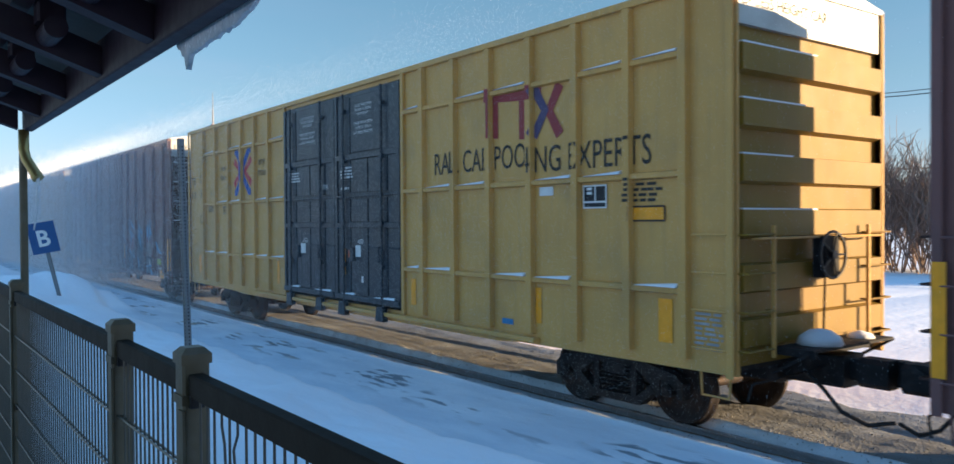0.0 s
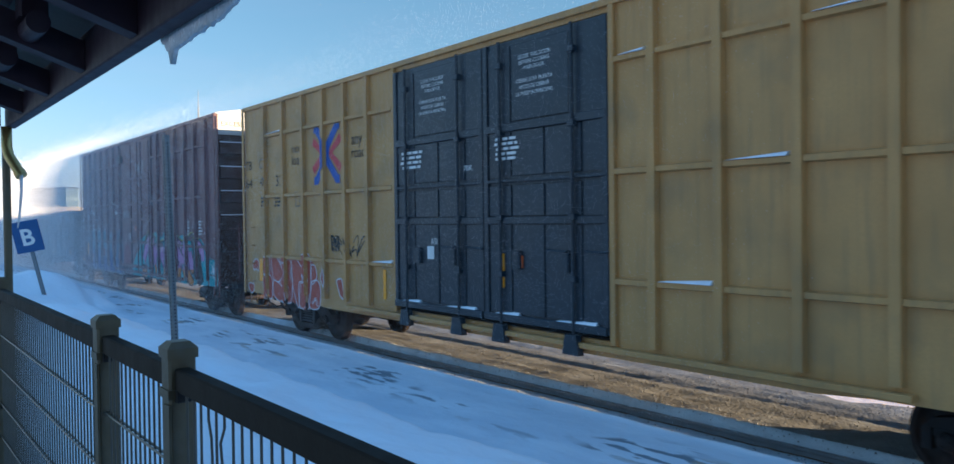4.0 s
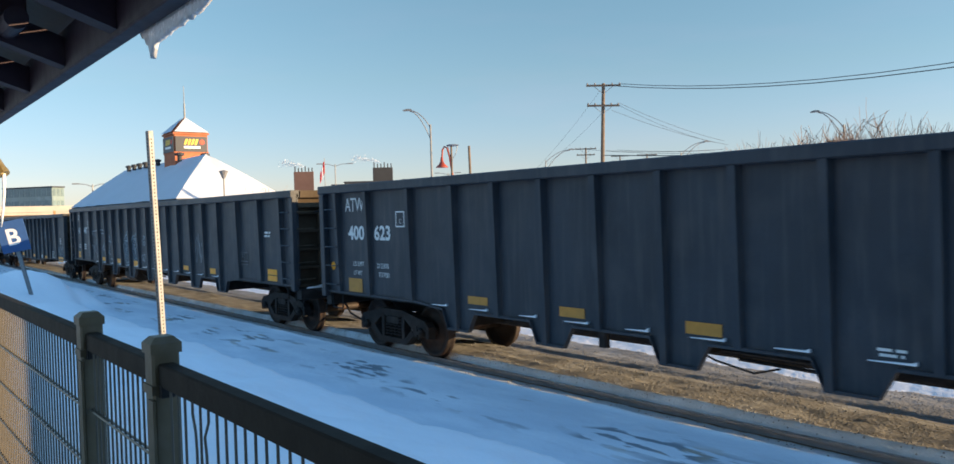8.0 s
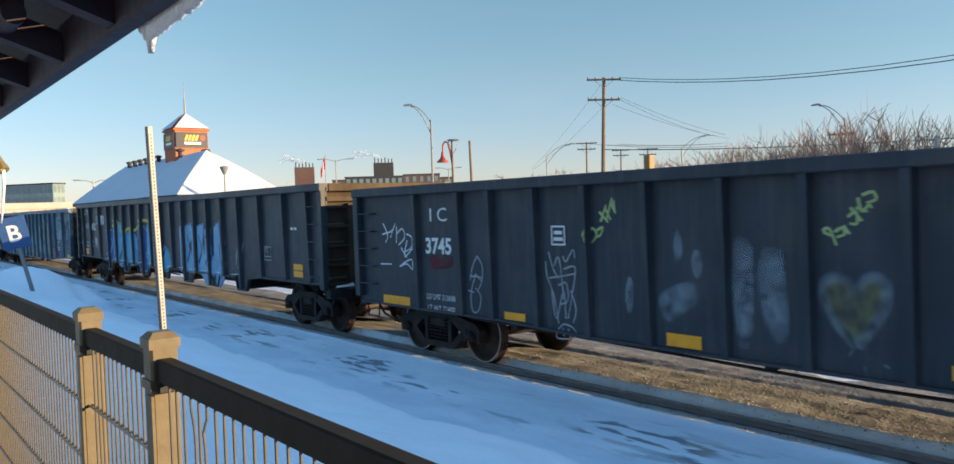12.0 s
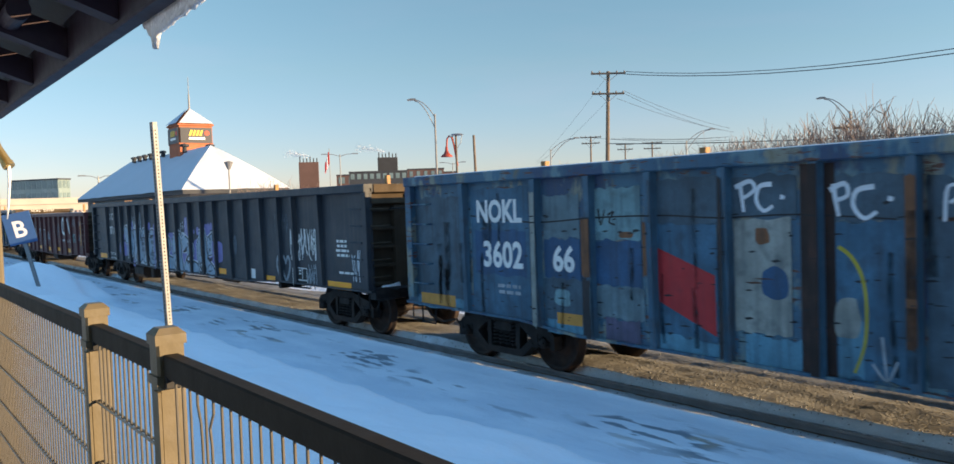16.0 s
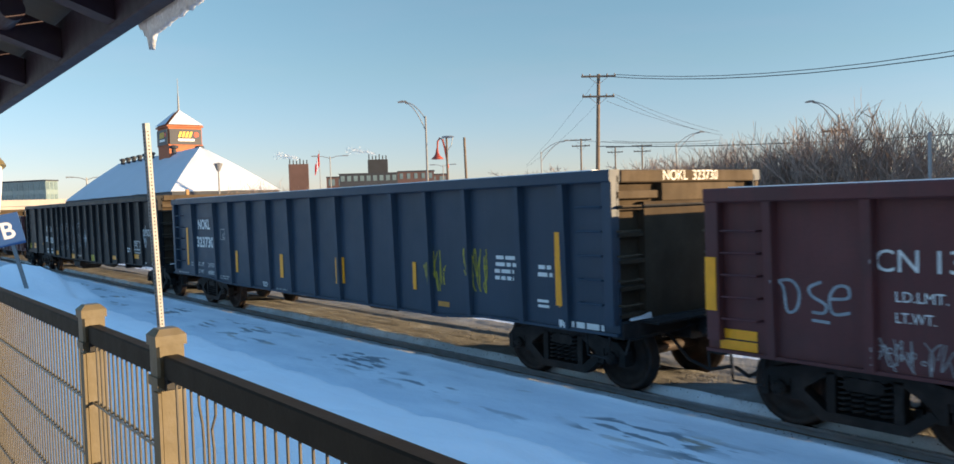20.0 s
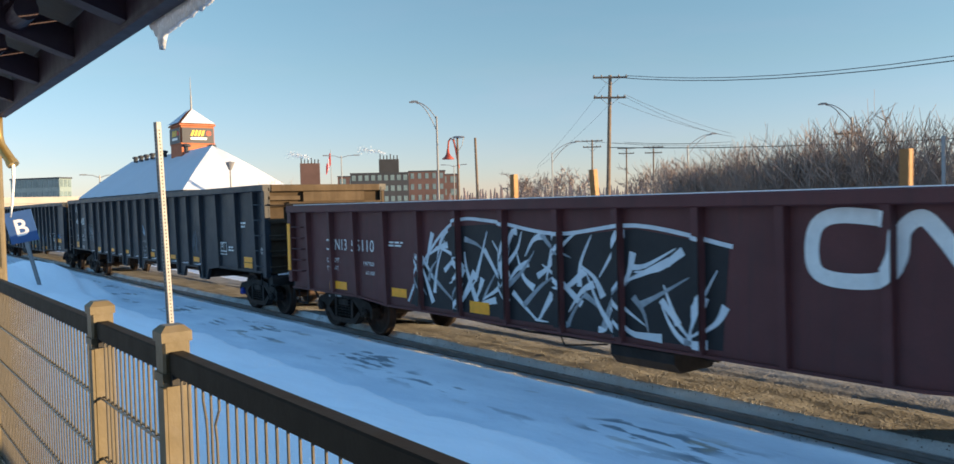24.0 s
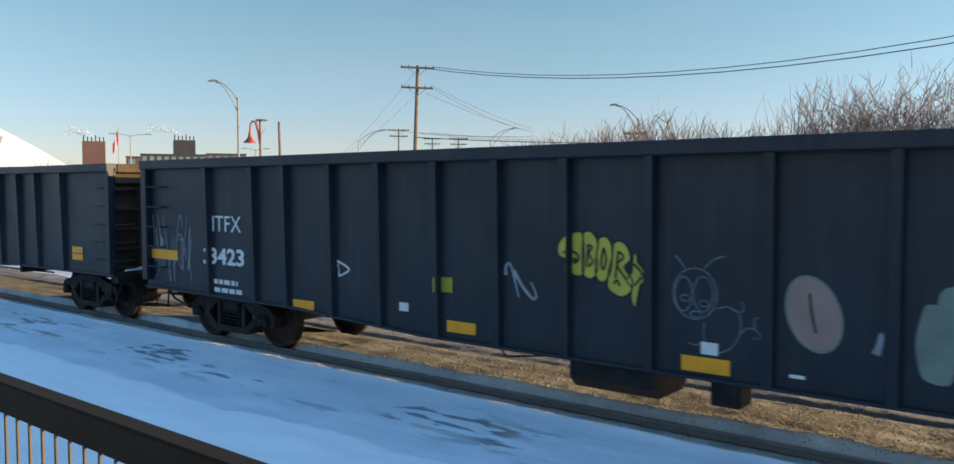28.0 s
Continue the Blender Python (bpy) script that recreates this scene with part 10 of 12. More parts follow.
IC_SIDE = (
    ((-19.73, 2.28), (-19.59, 2.07), (-19.67, 1.95)), ((-19.77, 2.09), (-19.46, 2.15), (-19.34, 2.28), (-19.51, 2.03)), ((-19.3, 2.23), (-19.32, 1.95)), ((-19.31, 2.1), (-19.13, 2.19), (-19.06, 2.04), (-19.26, 1.91)),
    ((-19.01, 2.1), (-18.85, 2.05), (-18.86, 1.88), (-19.08, 1.8)), ((-18.99, 2.0), (-19.08, 1.72), (-18.79, 1.88), (-18.76, 1.8)), ((-19.16, 1.59), (-18.87, 1.68), (-18.85, 1.5)), ((-19.24, 1.55), (-19.02, 1.6), (-18.88, 1.52)),
    ((-19.18, 1.87), (-19.01, 1.7)), ((-19.85, 1.57), (-19.49, 1.58)),
)
IC_LOOP = (
    ((-17.1, 1.79), (-17.22, 1.63), (-17.29, 1.41)), ((-17.1, 1.79), (-16.99, 1.64), (-17.01, 1.43), (-17.15, 1.52)), ((-17.29, 1.48), (-17.0, 1.46), (-17.1, 1.28)), ((-17.15, 1.52), (-17.28, 1.2), (-17.24, 0.95), (-17.1, 0.98), (-17.04, 1.18), (-17.16, 1.31)),
    ((-17.34, 1.26), (-17.2, 1.24)),
)
IC_TALL = (
    ((-15.61, 1.76), (-15.59, 1.56), (-15.47, 1.32), (-15.39, 0.94)), ((-15.55, 1.89), (-15.47, 1.67), (-15.37, 1.54)), ((-15.45, 1.7), (-15.37, 1.83), (-15.32, 1.64), (-15.29, 1.27)), ((-15.28, 1.84), (-15.22, 1.77), (-15.09, 1.93), (-15.06, 1.82)),
    ((-15.27, 1.67), (-15.06, 1.7), (-15.11, 1.4), (-15.21, 1.02)), ((-15.55, 1.54), (-15.28, 1.58), (-15.06, 1.62)), ((-15.37, 1.45), (-15.23, 1.49), (-15.2, 1.27), (-15.34, 1.2)), ((-15.51, 1.38), (-15.43, 1.0), (-15.28, 1.39), (-15.25, 1.02)),
    ((-15.15, 1.4), (-15.06, 1.16), (-15.12, 0.97)), ((-15.44, 0.81), (-15.3, 0.94), (-15.11, 0.9), (-15.09, 0.79), (-15.4, 0.74), (-15.44, 0.81)), ((-15.32, 0.89), (-15.29, 0.78)), ((-15.21, 0.89), (-15.18, 0.79)),
)
IC_LIME = (
    ((-14.81, 2.11), (-14.74, 2.21), (-14.66, 2.13), (-14.75, 2.03), (-14.79, 2.1)), ((-14.66, 2.18), (-14.56, 2.22), (-14.6, 2.12), (-14.68, 2.1)), ((-14.61, 2.41), (-14.46, 2.28)), ((-14.59, 2.29), (-14.49, 2.5)),
    ((-14.52, 2.47), (-14.42, 2.31)), ((-14.49, 2.32), (-14.39, 2.58)), ((-14.42, 2.53), (-14.34, 2.39)), ((-14.37, 2.55), (-14.35, 2.41)),
)
IC_LIME_LONG = (
    ((-11.7, 2.19), (-11.63, 2.21), (-11.56, 2.05)), ((-11.69, 2.18), (-11.61, 2.14)), ((-11.58, 2.18), (-11.5, 2.22), (-11.48, 2.16), (-11.56, 2.13)), ((-11.49, 2.24), (-11.43, 2.16)),
    ((-11.45, 2.32), (-11.37, 2.37), (-11.36, 2.26), (-11.43, 2.26)), ((-11.42, 2.41), (-11.31, 2.28)), ((-11.37, 2.41), (-11.26, 2.37)), ((-11.35, 2.5), (-11.31, 2.37), (-11.25, 2.43), (-11.22, 2.4)),
    ((-11.31, 2.52), (-11.21, 2.55), (-11.18, 2.48), (-11.27, 2.45)),
)
IC_WIPES = (
    ((-13.48, 2.02), (-13.44, 2.18), (-13.38, 2.17), (-13.35, 1.99), (-13.39, 1.85), (-13.45, 1.85)), ((-13.24, 1.81), (-13.2, 1.96), (-13.13, 1.95), (-13.09, 1.79), (-13.14, 1.67), (-13.2, 1.68)), ((-14.22, 1.4), (-14.17, 1.61), (-14.11, 1.6), (-14.08, 1.4), (-14.12, 1.21), (-14.19, 1.21)), ((-13.7, 1.44), (-13.27, 1.61), (-13.17, 1.39), (-13.58, 1.14)),
    ((-12.71, 2.03), (-12.51, 2.06), (-12.45, 1.82), (-12.49, 1.07), (-12.65, 1.0), (-12.71, 1.35)), ((-12.37, 1.94), (-12.13, 1.97), (-12.08, 1.59), (-12.07, 1.16), (-12.23, 1.07), (-12.41, 1.47)), ((-18.31, 1.74), (-17.79, 1.79), (-17.74, 1.61), (-18.26, 1.55)),
)
IC_HEART = ((-11.38, 1.1), (-11.6, 1.35), (-11.71, 1.59), (-11.64, 1.73), (-11.5, 1.73), (-11.39, 1.61), (-11.29, 1.73), (-11.16, 1.75), (-11.09, 1.61), (-11.17, 1.39), (-11.38, 1.1))
IC_FLECKS = (((-11.46, 1.0), (-11.41, 1.08)), ((-11.31, 0.93), (-11.29, 0.82)), ((-11.13, 0.97), (-11.08, 0.94)))
scrawl(car_g7, IC_SIDE, 0.028, P_WHITE)
scrawl(car_g7, IC_LOOP, 0.026, P_CHALK)
scrawl(car_g7, IC_TALL, 0.026, P_CHALK)
scrawl(car_g7, IC_LIME, 0.036, P_LIME)
scrawl(car_g7, IC_LIME_LONG, 0.034, P_LIME)
scrawl(car_g7, IC_FLECKS, 0.03, P_FAINT)
for ring in IC_WIPES[:-1]:
    soft_patch(car_g7, ring, P_MIST)
soft_patch(car_g7, IC_WIPES[-1], P_MISTRED)
soft_patch(car_g7, IC_HEART[:-1], P_MISTOLIVE, 3)
soft_line(car_g7, IC_HEART, 0.13, P_MIST)

# white chalk rubbed into the wings of the tall gondola
WINGS = (((-13.19, 1.81), (-12.93, 1.98), (-12.67, 2.15), (-12.48, 2.03), (-12.5, 1.16), (-12.75, 1.14), (-13.0, 1.32), (-13.2, 1.6)), ((-12.16, 1.88), (-11.98, 2.02), (-11.4, 2.09), (-11.4, 1.52), (-11.58, 1.23), (-12.0, 1.28)), ((-12.49, 1.83), (-12.25, 1.88), (-12.22, 1.19), (-12.5, 1.2)))
for ring in WINGS:
    soft_patch(car_g6, ring, P_MIST, 3)

# faint scrawls on the rear of the lettered mill gondola
IC_REAR = (
    ((-19.76, 2.16), (-19.57, 2.19), (-19.53, 2.03), (-19.31, 2.19), (-19.27, 2.05), (-19.07, 2.05), (-19.0, 2.0)), ((-19.12, 2.33), (-19.1, 2.1)), ((-20.03, 1.89), (-19.93, 1.58), (-19.72, 1.53), (-19.75, 1.86), (-19.66, 1.63)), ((-19.54, 1.8), (-19.46, 1.47), (-19.28, 1.8), (-19.09, 1.55), (-19.35, 1.51)),
    ((-19.51, 1.37), (-19.31, 1.35)), ((-18.35, 1.95), (-18.56, 1.76), (-18.48, 1.4), (-18.32, 1.11), (-18.06, 0.95)), ((-18.47, 1.67), (-18.16, 1.72), (-18.3, 1.56), (-18.43, 1.58)), ((-18.12, 1.48), (-17.83, 1.52)),
    ((-17.46, 1.99), (-17.45, 1.8), (-17.38, 1.57), (-17.26, 1.64), (-17.33, 1.83), (-17.45, 1.77)), ((-17.26, 1.8), (-17.14, 2.0), (-17.02, 2.04), (-16.95, 1.98)), ((-17.19, 1.58), (-17.01, 1.43), (-16.94, 1.4)), ((-17.43, 1.4), (-17.37, 1.01), (-17.26, 0.8), (-17.11, 0.76)),
)
scrawl(car_g10, IC_REAR[:5], 0.03, P_FAINT)
scrawl(car_g10, IC_REAR[5:], 0.035, P_FAINT)


# rear half of the faded blue gondola: every panel repainted and worn in its own way
def worn_paint(name, color, dark=(0.03, 0.035, 0.045), amount=0.55):
    return mat(name, color, 0.6, vary=0.35, scale=2.5, bump=0.08, fine=30.0, streak=0.6, dirt=Vector(dark), dirt_amt=amount, dirt_scale=4.0)


W_DEEP, W_MID, W_GREY = worn_paint("worn_deep_blue", (0.034, 0.084, 0.175), amount=0.3), worn_paint("worn_mid_blue", (0.055, 0.125, 0.200)), worn_paint("worn_blue_grey", (0.135, 0.195, 0.225))
W_PALE, W_SKY, W_SAND = worn_paint("worn_pale_aqua", (0.18, 0.30, 0.33)), worn_paint("worn_sky", (0.11, 0.24, 0.33), amount=0.3), worn_paint("worn_sand", (0.27, 0.285, 0.26), (0.05, 0.06, 0.07), 0.7)
W_LILAC, W_SLATE, W_RUSTRIB = worn_paint("worn_lilac", (0.10, 0.092, 0.155), amount=0.3), worn_paint("worn_slate", (0.062, 0.100, 0.135)), worn_paint("rust_on_rib", (0.17, 0.075, 0.032), (0.03, 0.02, 0.018), 0.6)
W_SOOT = worn_paint("soot_on_rib", (0.022, 0.022, 0.026), (0.07, 0.04, 0.03), 0.4)
W_RED = mat("worn_red", (0.36, 0.022, 0.026), 0.55, vary=0.2, scale=4.0, bump=0.04, streak=0.3, dirt=Vector((0.10, 0.02, 0.03)), dirt_amt=0.4, dirt_scale=5.0)
q2 = random.Random(909)


def rough_patch(car, d0, d1, z0, z1, material, layer=3.3, jag=0.03):
    n = 8
    up = [(at_front(car, d0 + (d1 - d0) * i / n), z1 + q2.uniform(-jag, jag)) for i in range(n + 1)]
    dn = [(at_front(car, d0 + (d1 - d0) * i / n), z0 + q2.uniform(-jag, jag)) for i in range(n + 1)]
    decal(car, [[dn[i], dn[i + 1], up[i + 1], up[i]] for i in range(n)], material, layer, "paint_patch")


for d0, d1, z0, z1, m in ((-18.68, -17.37, 0.84, 2.70, W_MID), (-18.60, -17.45, 1.45, 2.10, W_DEEP), (-17.08, -16.40, 2.0, 2.58, W_GREY), (-17.08, -16.40, 1.46, 2.0, W_DEEP), (-17.10, -16.38, 0.88, 1.46, W_SLATE), (-17.05, -16.38, 0.74, 0.90, W_SKY),
                          (-16.12, -15.38, 1.99, 2.64, W_PALE), (-16.12, -15.38, 1.42, 1.99, W_DEEP), (-16.14, -15.34, 1.02, 1.42, W_GREY), (-15.98, -15.42, 0.72, 1.02, W_LILAC), (-15.18, -14.29, 2.20, 2.70, W_SLATE), (-15.18, -14.32, 0.90, 2.20, W_MID), (-15.14, -14.31, 0.72, 0.90, W_SKY),
                          (-14.14, -13.37, 2.25, 2.70, W_SLATE), (-14.10, -13.44, 1.05, 2.25, W_SAND), (-13.98, -13.34, 0.70, 1.03, W_SKY), (-12.98, -12.31, 2.22, 2.66, W_SLATE), (-12.98, -12.31, 0.74, 2.22, W_MID), (-12.96, -12.72, 0.74, 1.3, W_SKY), (-12.15, -11.5, 0.76, 2.6, W_SLATE),
                          (-17.30, -17.14, 0.80, 2.62, W_SAND), (-16.38, -16.13, 1.52, 2.26, W_RUSTRIB), (-16.38, -16.13, 0.74, 1.50, W_SOOT), (-15.36, -15.22, 1.58, 2.20, W_RUSTRIB), (-14.29, -14.18, 0.76, 2.70, W_SOOT), (-12.31, -12.17, 1.1, 2.64, W_RUSTRIB), (-20.2, -18.85, 0.98, 2.6, W_SLATE), (-20.2, -18.85, 0.84, 1.0, W_SKY)):
    rough_patch(car_g9, d0, d1, z0, z1, m)
decal(car_g9, [[(at_front(car_g9, d), z) for d, z in ((-15.15, 1.92), (-14.35, 1.63), (-14.34, 0.96), (-15.12, 1.29))]], W_RED, 4, "painted_label")
decal(car_g9, [cloud(at_front(car_g9, -13.78), at_front(car_g9, -13.48), 1.42, 1.76, 12, 77)], W_DEEP, 3.7, "paint_patch")
for ring, m in (((-13.85, -13.68, 1.98, 2.16), W_RUSTRIB), ((-15.72, -15.5, 2.02, 2.1), W_RUSTRIB), ((-13.0, -12.75, 1.1, 1.5), W_SAND), ((-16.9, -16.6, 1.1, 1.32), W_PALE)):
    decal(car_g9, [cloud(at_front(car_g9, ring[0]), at_front(car_g9, ring[1]), ring[2], ring[3], 11, int(-ring[0] * 40))], m, 3.8, "paint_patch")
chips = []
for k in range(170):
    d, z, w, h1 = q2.uniform(-18.6, -11.6), q2.choice((0.93, 1.05, 1.2, 1.35, 1.5, 1.7, 1.9, 2.1, 2.28)) + q2.gauss(0, 0.02), q2.uniform(0.03, 0.16), q2.uniform(0.006, 0.016)
    x = at_front(car_g9, d)
    chips.append([(x, z), (x + 0.3 * w, z - h1), (x + w, z), (x + 0.6 * w, z + h1)])
decal(car_g9, chips, P_INK, 4.2, "paint_chip")["kind"] = "stuff"
scrawl(car_g9, (((-18.7, 2.31), (-17.31, 2.21), (-16.1, 2.27), (-15.03, 2.29), (-14.28, 2.26), (-13.38, 2.29), (-12.4, 2.24)),), 0.022, P_INK, 4.4)
scrawl(car_g9, (((-14.01, 2.62), (-13.99, 2.47), (-13.97, 2.32)), ((-14.07, 2.58), (-13.89, 2.64), (-13.84, 2.55), (-13.98, 2.46)), ((-13.64, 2.60), (-13.78, 2.58), (-13.82, 2.44), (-13.74, 2.33), (-13.63, 2.38)), ((-13.55, 2.47), (-13.50, 2.46)),
                ((-12.99, 2.58), (-12.97, 2.42), (-12.94, 2.27)), ((-13.03, 2.52), (-12.88, 2.58), (-12.85, 2.47), (-12.96, 2.42)), ((-12.60, 2.54), (-12.76, 2.51), (-12.80, 2.37), (-12.70, 2.25), (-12.58, 2.31)), ((-12.48, 2.43), (-12.43, 2.42))), 0.052, P_WHITE, 5)
scrawl(car_g9, (((-12.95, 1.98), (-12.83, 1.89), (-12.73, 1.71), (-12.69, 1.44), (-12.71, 1.08), (-12.81, 0.79)),), 0.04, P_YGREEN, 4.4)
scrawl(car_g9, (((-12.55, 1.16), (-12.51, 0.76)), ((-12.64, 0.90), (-12.51, 0.76), (-12.41, 0.95))), 0.03, P_CHALK, 4.6)
scrawl(car_g9, (((-16.06, 2.38), (-16.02, 2.18), (-15.95, 2.37)), ((-15.90, 2.30), (-15.80, 2.34), (-15.88, 2.22), (-15.78, 2.18))), 0.03, P_INK, 4.4)
bars(car_g9, -18.10, -17.55, 1.18, 1.36, P_CHALK, 2)
P_SOOTMIST = mist("soot_streaks", (0.014, 0.015, 0.018), 0.17)
for k in range(46):
    d, z1 = q2.uniform(-19.8, -0.4), q2.uniform(1.4, 2.75)
    soft_line(car_g9, ((d, z1), (d + q2.uniform(-0.03, 0.03), z1 - q2.uniform(0.2, 0.5)), (d + q2.uniform(-0.05, 0.05), max(0.8, z1 - q2.uniform(0.6, 1.5)))), q2.uniform(0.05, 0.22), P_SOOTMIST, 4.0, 2)


# ---- beyond the track ----
M_BRICK = mat("station_brick", (0.36, 0.125, 0.06), 0.8, vary=0.15, scale=2.0, bump=0.2, fine=12.0)
# far brick and cladding darkened: the shade on their fronts is in the colour
M_BRICKFAR = mat("far_brick", (0.10, 0.062, 0.056), 0.85, vary=0.15, scale=0.3, bump=0.1, fine=4.0)
M_DARKBLDG = mat("dark_cladding", (0.034, 0.038, 0.046), 0.7, vary=0.15, scale=0.3, bump=0.05)
M_GLASSB = mat("curtain_wall", (0.20, 0.26, 0.26), 0.25, vary=0.15, scale=0.2, bump=0.02, spec=0.6)
M_WINDOW = mat("far_window", (0.13, 0.18, 0.19), 0.25, vary=0.2, scale=0.5, bump=0.0, spec=0.6)
M_SIGNDARK = mat("tower_sign", (0.035, 0.04, 0.055), 0.5, vary=0.1, bump=0.02)
M_SIGNYEL = mat("tower_sign_yellow", (0.75, 0.5, 0.05), 0.5, bump=0.0)
M_SIGNRED = mat("tower_sign_red", (0.6, 0.06, 0.03), 0.5, bump=0.0)
M_POLEWOOD = mat("pole_timber", (0.15, 0.115, 0.085), 0.85, vary=0.2, scale=3.0, bump=0.3, streak=0.4, dirt=Vector((0.10, 0.08, 0.06)))
M_LAMPGREY = mat("lamp_metal", (0.22, 0.22, 0.22), 0.5, 0.4, vary=0.1, bump=0.02)
M_LAMPRED = mat("bell_lamp_red", (0.32, 0.06, 0.035), 0.45, vary=0.1, bump=0.02)
M_CABLE = mat("cable", (0.04, 0.045, 0.05), 0.6, bump=0.0)
M_BARK = mat("bare_twigs", (0.27, 0.20, 0.16), 0.9, vary=0.25, scale=1.5, bump=0.1, spread=0.25)
M_BARK2 = mat("bare_tree_bark", (0.26, 0.20, 0.17), 0.9, vary=0.25, scale=1.5, bump=0.1, spread=0.2)
M_FARWOOD = mat("far_woods", (0.26, 0.21, 0.20), 0.95, vary=0.3, scale=0.6, bump=0.2)
M_FLAGRED = mat("flag_red", (0.55, 0.03, 0.03), 0.7, bump=0.0)
M_WALLTAN = mat("station_wall", (0.20, 0.17, 0.14), 0.8, vary=0.1, scale=1.0, bump=0.1)
M_CONC = mat("overpass_concrete", (0.36, 0.33, 0.29), 0.85, vary=0.12, scale=0.4, bump=0.1)


def build_station():
    st = thing("station_building", (0, 0, 0), "station with a snow-covered hip roof and a brick clock-tower-like sign tower", "building")
    x0, x1, y0, y1, ze = -107.0, -68.0, 21.9, 31.6, 4.25
    r0, r1, ym, zr = -101.0, -74.0, 26.7, 8.45
    part("wall", Geo().box(x0 + 1, x1 - 1, y0 + 1, y1 - 1, -0.5, ze - 0.1), M_WALLTAN, st)
    g = Geo()
    n = 26
    # the roof: each face a gently uneven sheet of snow
    def face(a, b, c, d):
        k = len(g.v)
        for i in range(n + 1):
            for j in range(n + 1):
                u, v = i / n, j / n
                p = (Vector(a) * (1 - u) + Vector(b) * u) * (1 - v) + (Vector(d) * (1 - u) + Vector(c) * u) * v
                bump = 0.10 * fbm(p.x, p.y, 0.35) * min(1, 6 * min(u, 1 - u, v + 0.1, 1.1 - v)) + 0.12 * math.sin(math.pi * v)
                g.v.append((p.x, p.y, p.z + bump))
        m = n + 1
        g.f += [(k + i * m + j, k + (i + 1) * m + j, k + (i + 1) * m + j + 1, k + i * m + j + 1) for i in range(n) for j in range(n)]
    face((x0, y0, ze), (x1, y0, ze), (r1, ym, zr), (r0, ym, zr))
    face((x1, y0, ze), (x1, y1, ze), (r1, ym, zr), (r1, ym, zr))
    face((x1, y1, ze), (x0, y1, ze), (r0, ym, zr), (r1, ym, zr))
    face((x0, y1, ze), (x0, y0, ze), (r0, ym, zr), (r0, ym, zr))
    part("roof", g, M_ROOFSNOW, st, "snow-covered hip roof", True)
    part("eave", Geo().box(x0, x1, y0 + 0.1, y1 - 0.1, ze - 0.35, ze - 0.02), M_DARKBLDG, st)
    for x in (-97.5, -95.3, -93.2, -91.0, -88.9, -86.7):
        v = part("roof_vent", Geo().lathe([(0.0, 0.0), (0.22, 0.0), (0.22, 0.40), (0.34, 0.44), (0.34, 0.60), (0.12, 0.68), (0.0, 0.68)], "z", 10, (x, ym - 0.5, zr - 0.3)), M_DARKBLDG, st)
    for y in (25.0, 27.4):
        part("roof_vent", Geo().lathe([(0.0, 0.0), (0.2, 0.0), (0.2, 0.5), (0.42, 0.55), (0.42, 0.75), (0.0, 0.85)], "z", 10, (-76.2, y, zr - 0.55)), M_DARKBLDG, st)
    # the tower
    tx, ty, w = -82.0, 27.55, 1.64
    part("tower", Geo().box(tx - w, tx + w, ty - w, ty + w, 5.0, 10.95, 0.03), M_BRICK, st, "orange brick tower")
    roof = Geo()
    k = w + 0.14
    roof.v += [(tx - k, ty - k, 10.98), (tx + k, ty - k, 10.98), (tx + k, ty + k, 10.98), (tx - k, ty + k, 10.98), (tx, ty, 12.75), (tx - k, ty - k, 10.86), (tx + k, ty - k, 10.86), (tx + k, ty + k, 10.86), (tx - k, ty + k, 10.86)]
    roof.f += [(0, 1, 4), (1, 2, 4), (2, 3, 4), (3, 0, 4), (0, 5, 6, 1), (1, 6, 7, 2), (2, 7, 8, 3), (3, 8, 5, 0), (5, 8, 7, 6)]
    part("tower_roof", roof, M_BRICK, st, "brick-red pyramid roof")
    cap = Geo()
    for (ax, ay), (bx, by) in (((1, -1), (1, 1)), ((-1, -1), (1, -1))):
        k2 = k - 0.04
        a, b, c = Vector((tx + ax * k2, ty + ay * k2, 11.06)), Vector((tx + bx * k2, ty + by * k2, 11.06)), Vector((tx, ty, 12.72))
        off = Vector(((ax + bx) * 0.09, (ay + by) * 0.09, 0.02))
        m = (a + b) / 2
        a, b, c2 = a * 0.97 + m * 0.03 + off, b * 0.97 + m * 0.03 + off, c * 0.96 + m * 0.04 + off
        cap.quad(a, b, c2)
    part("tower_snow", cap, M_ROOFSNOW, st, "snow on the tower roof")
    part("spire", Geo().tube([(tx, ty, 12.65), (tx, ty, 14.1)], 0.10, 8, 0.08).tube([(tx, ty, 14.1), (tx, ty, 15.85)], 0.05, 8, 0.025), M_POST, st, "thin mast")
    part("belt_course", Geo().box(tx - w - 0.05, tx + w + 0.05, ty - w - 0.05, ty + w + 0.05, 9.05, 9.18), M_BRICK, st)
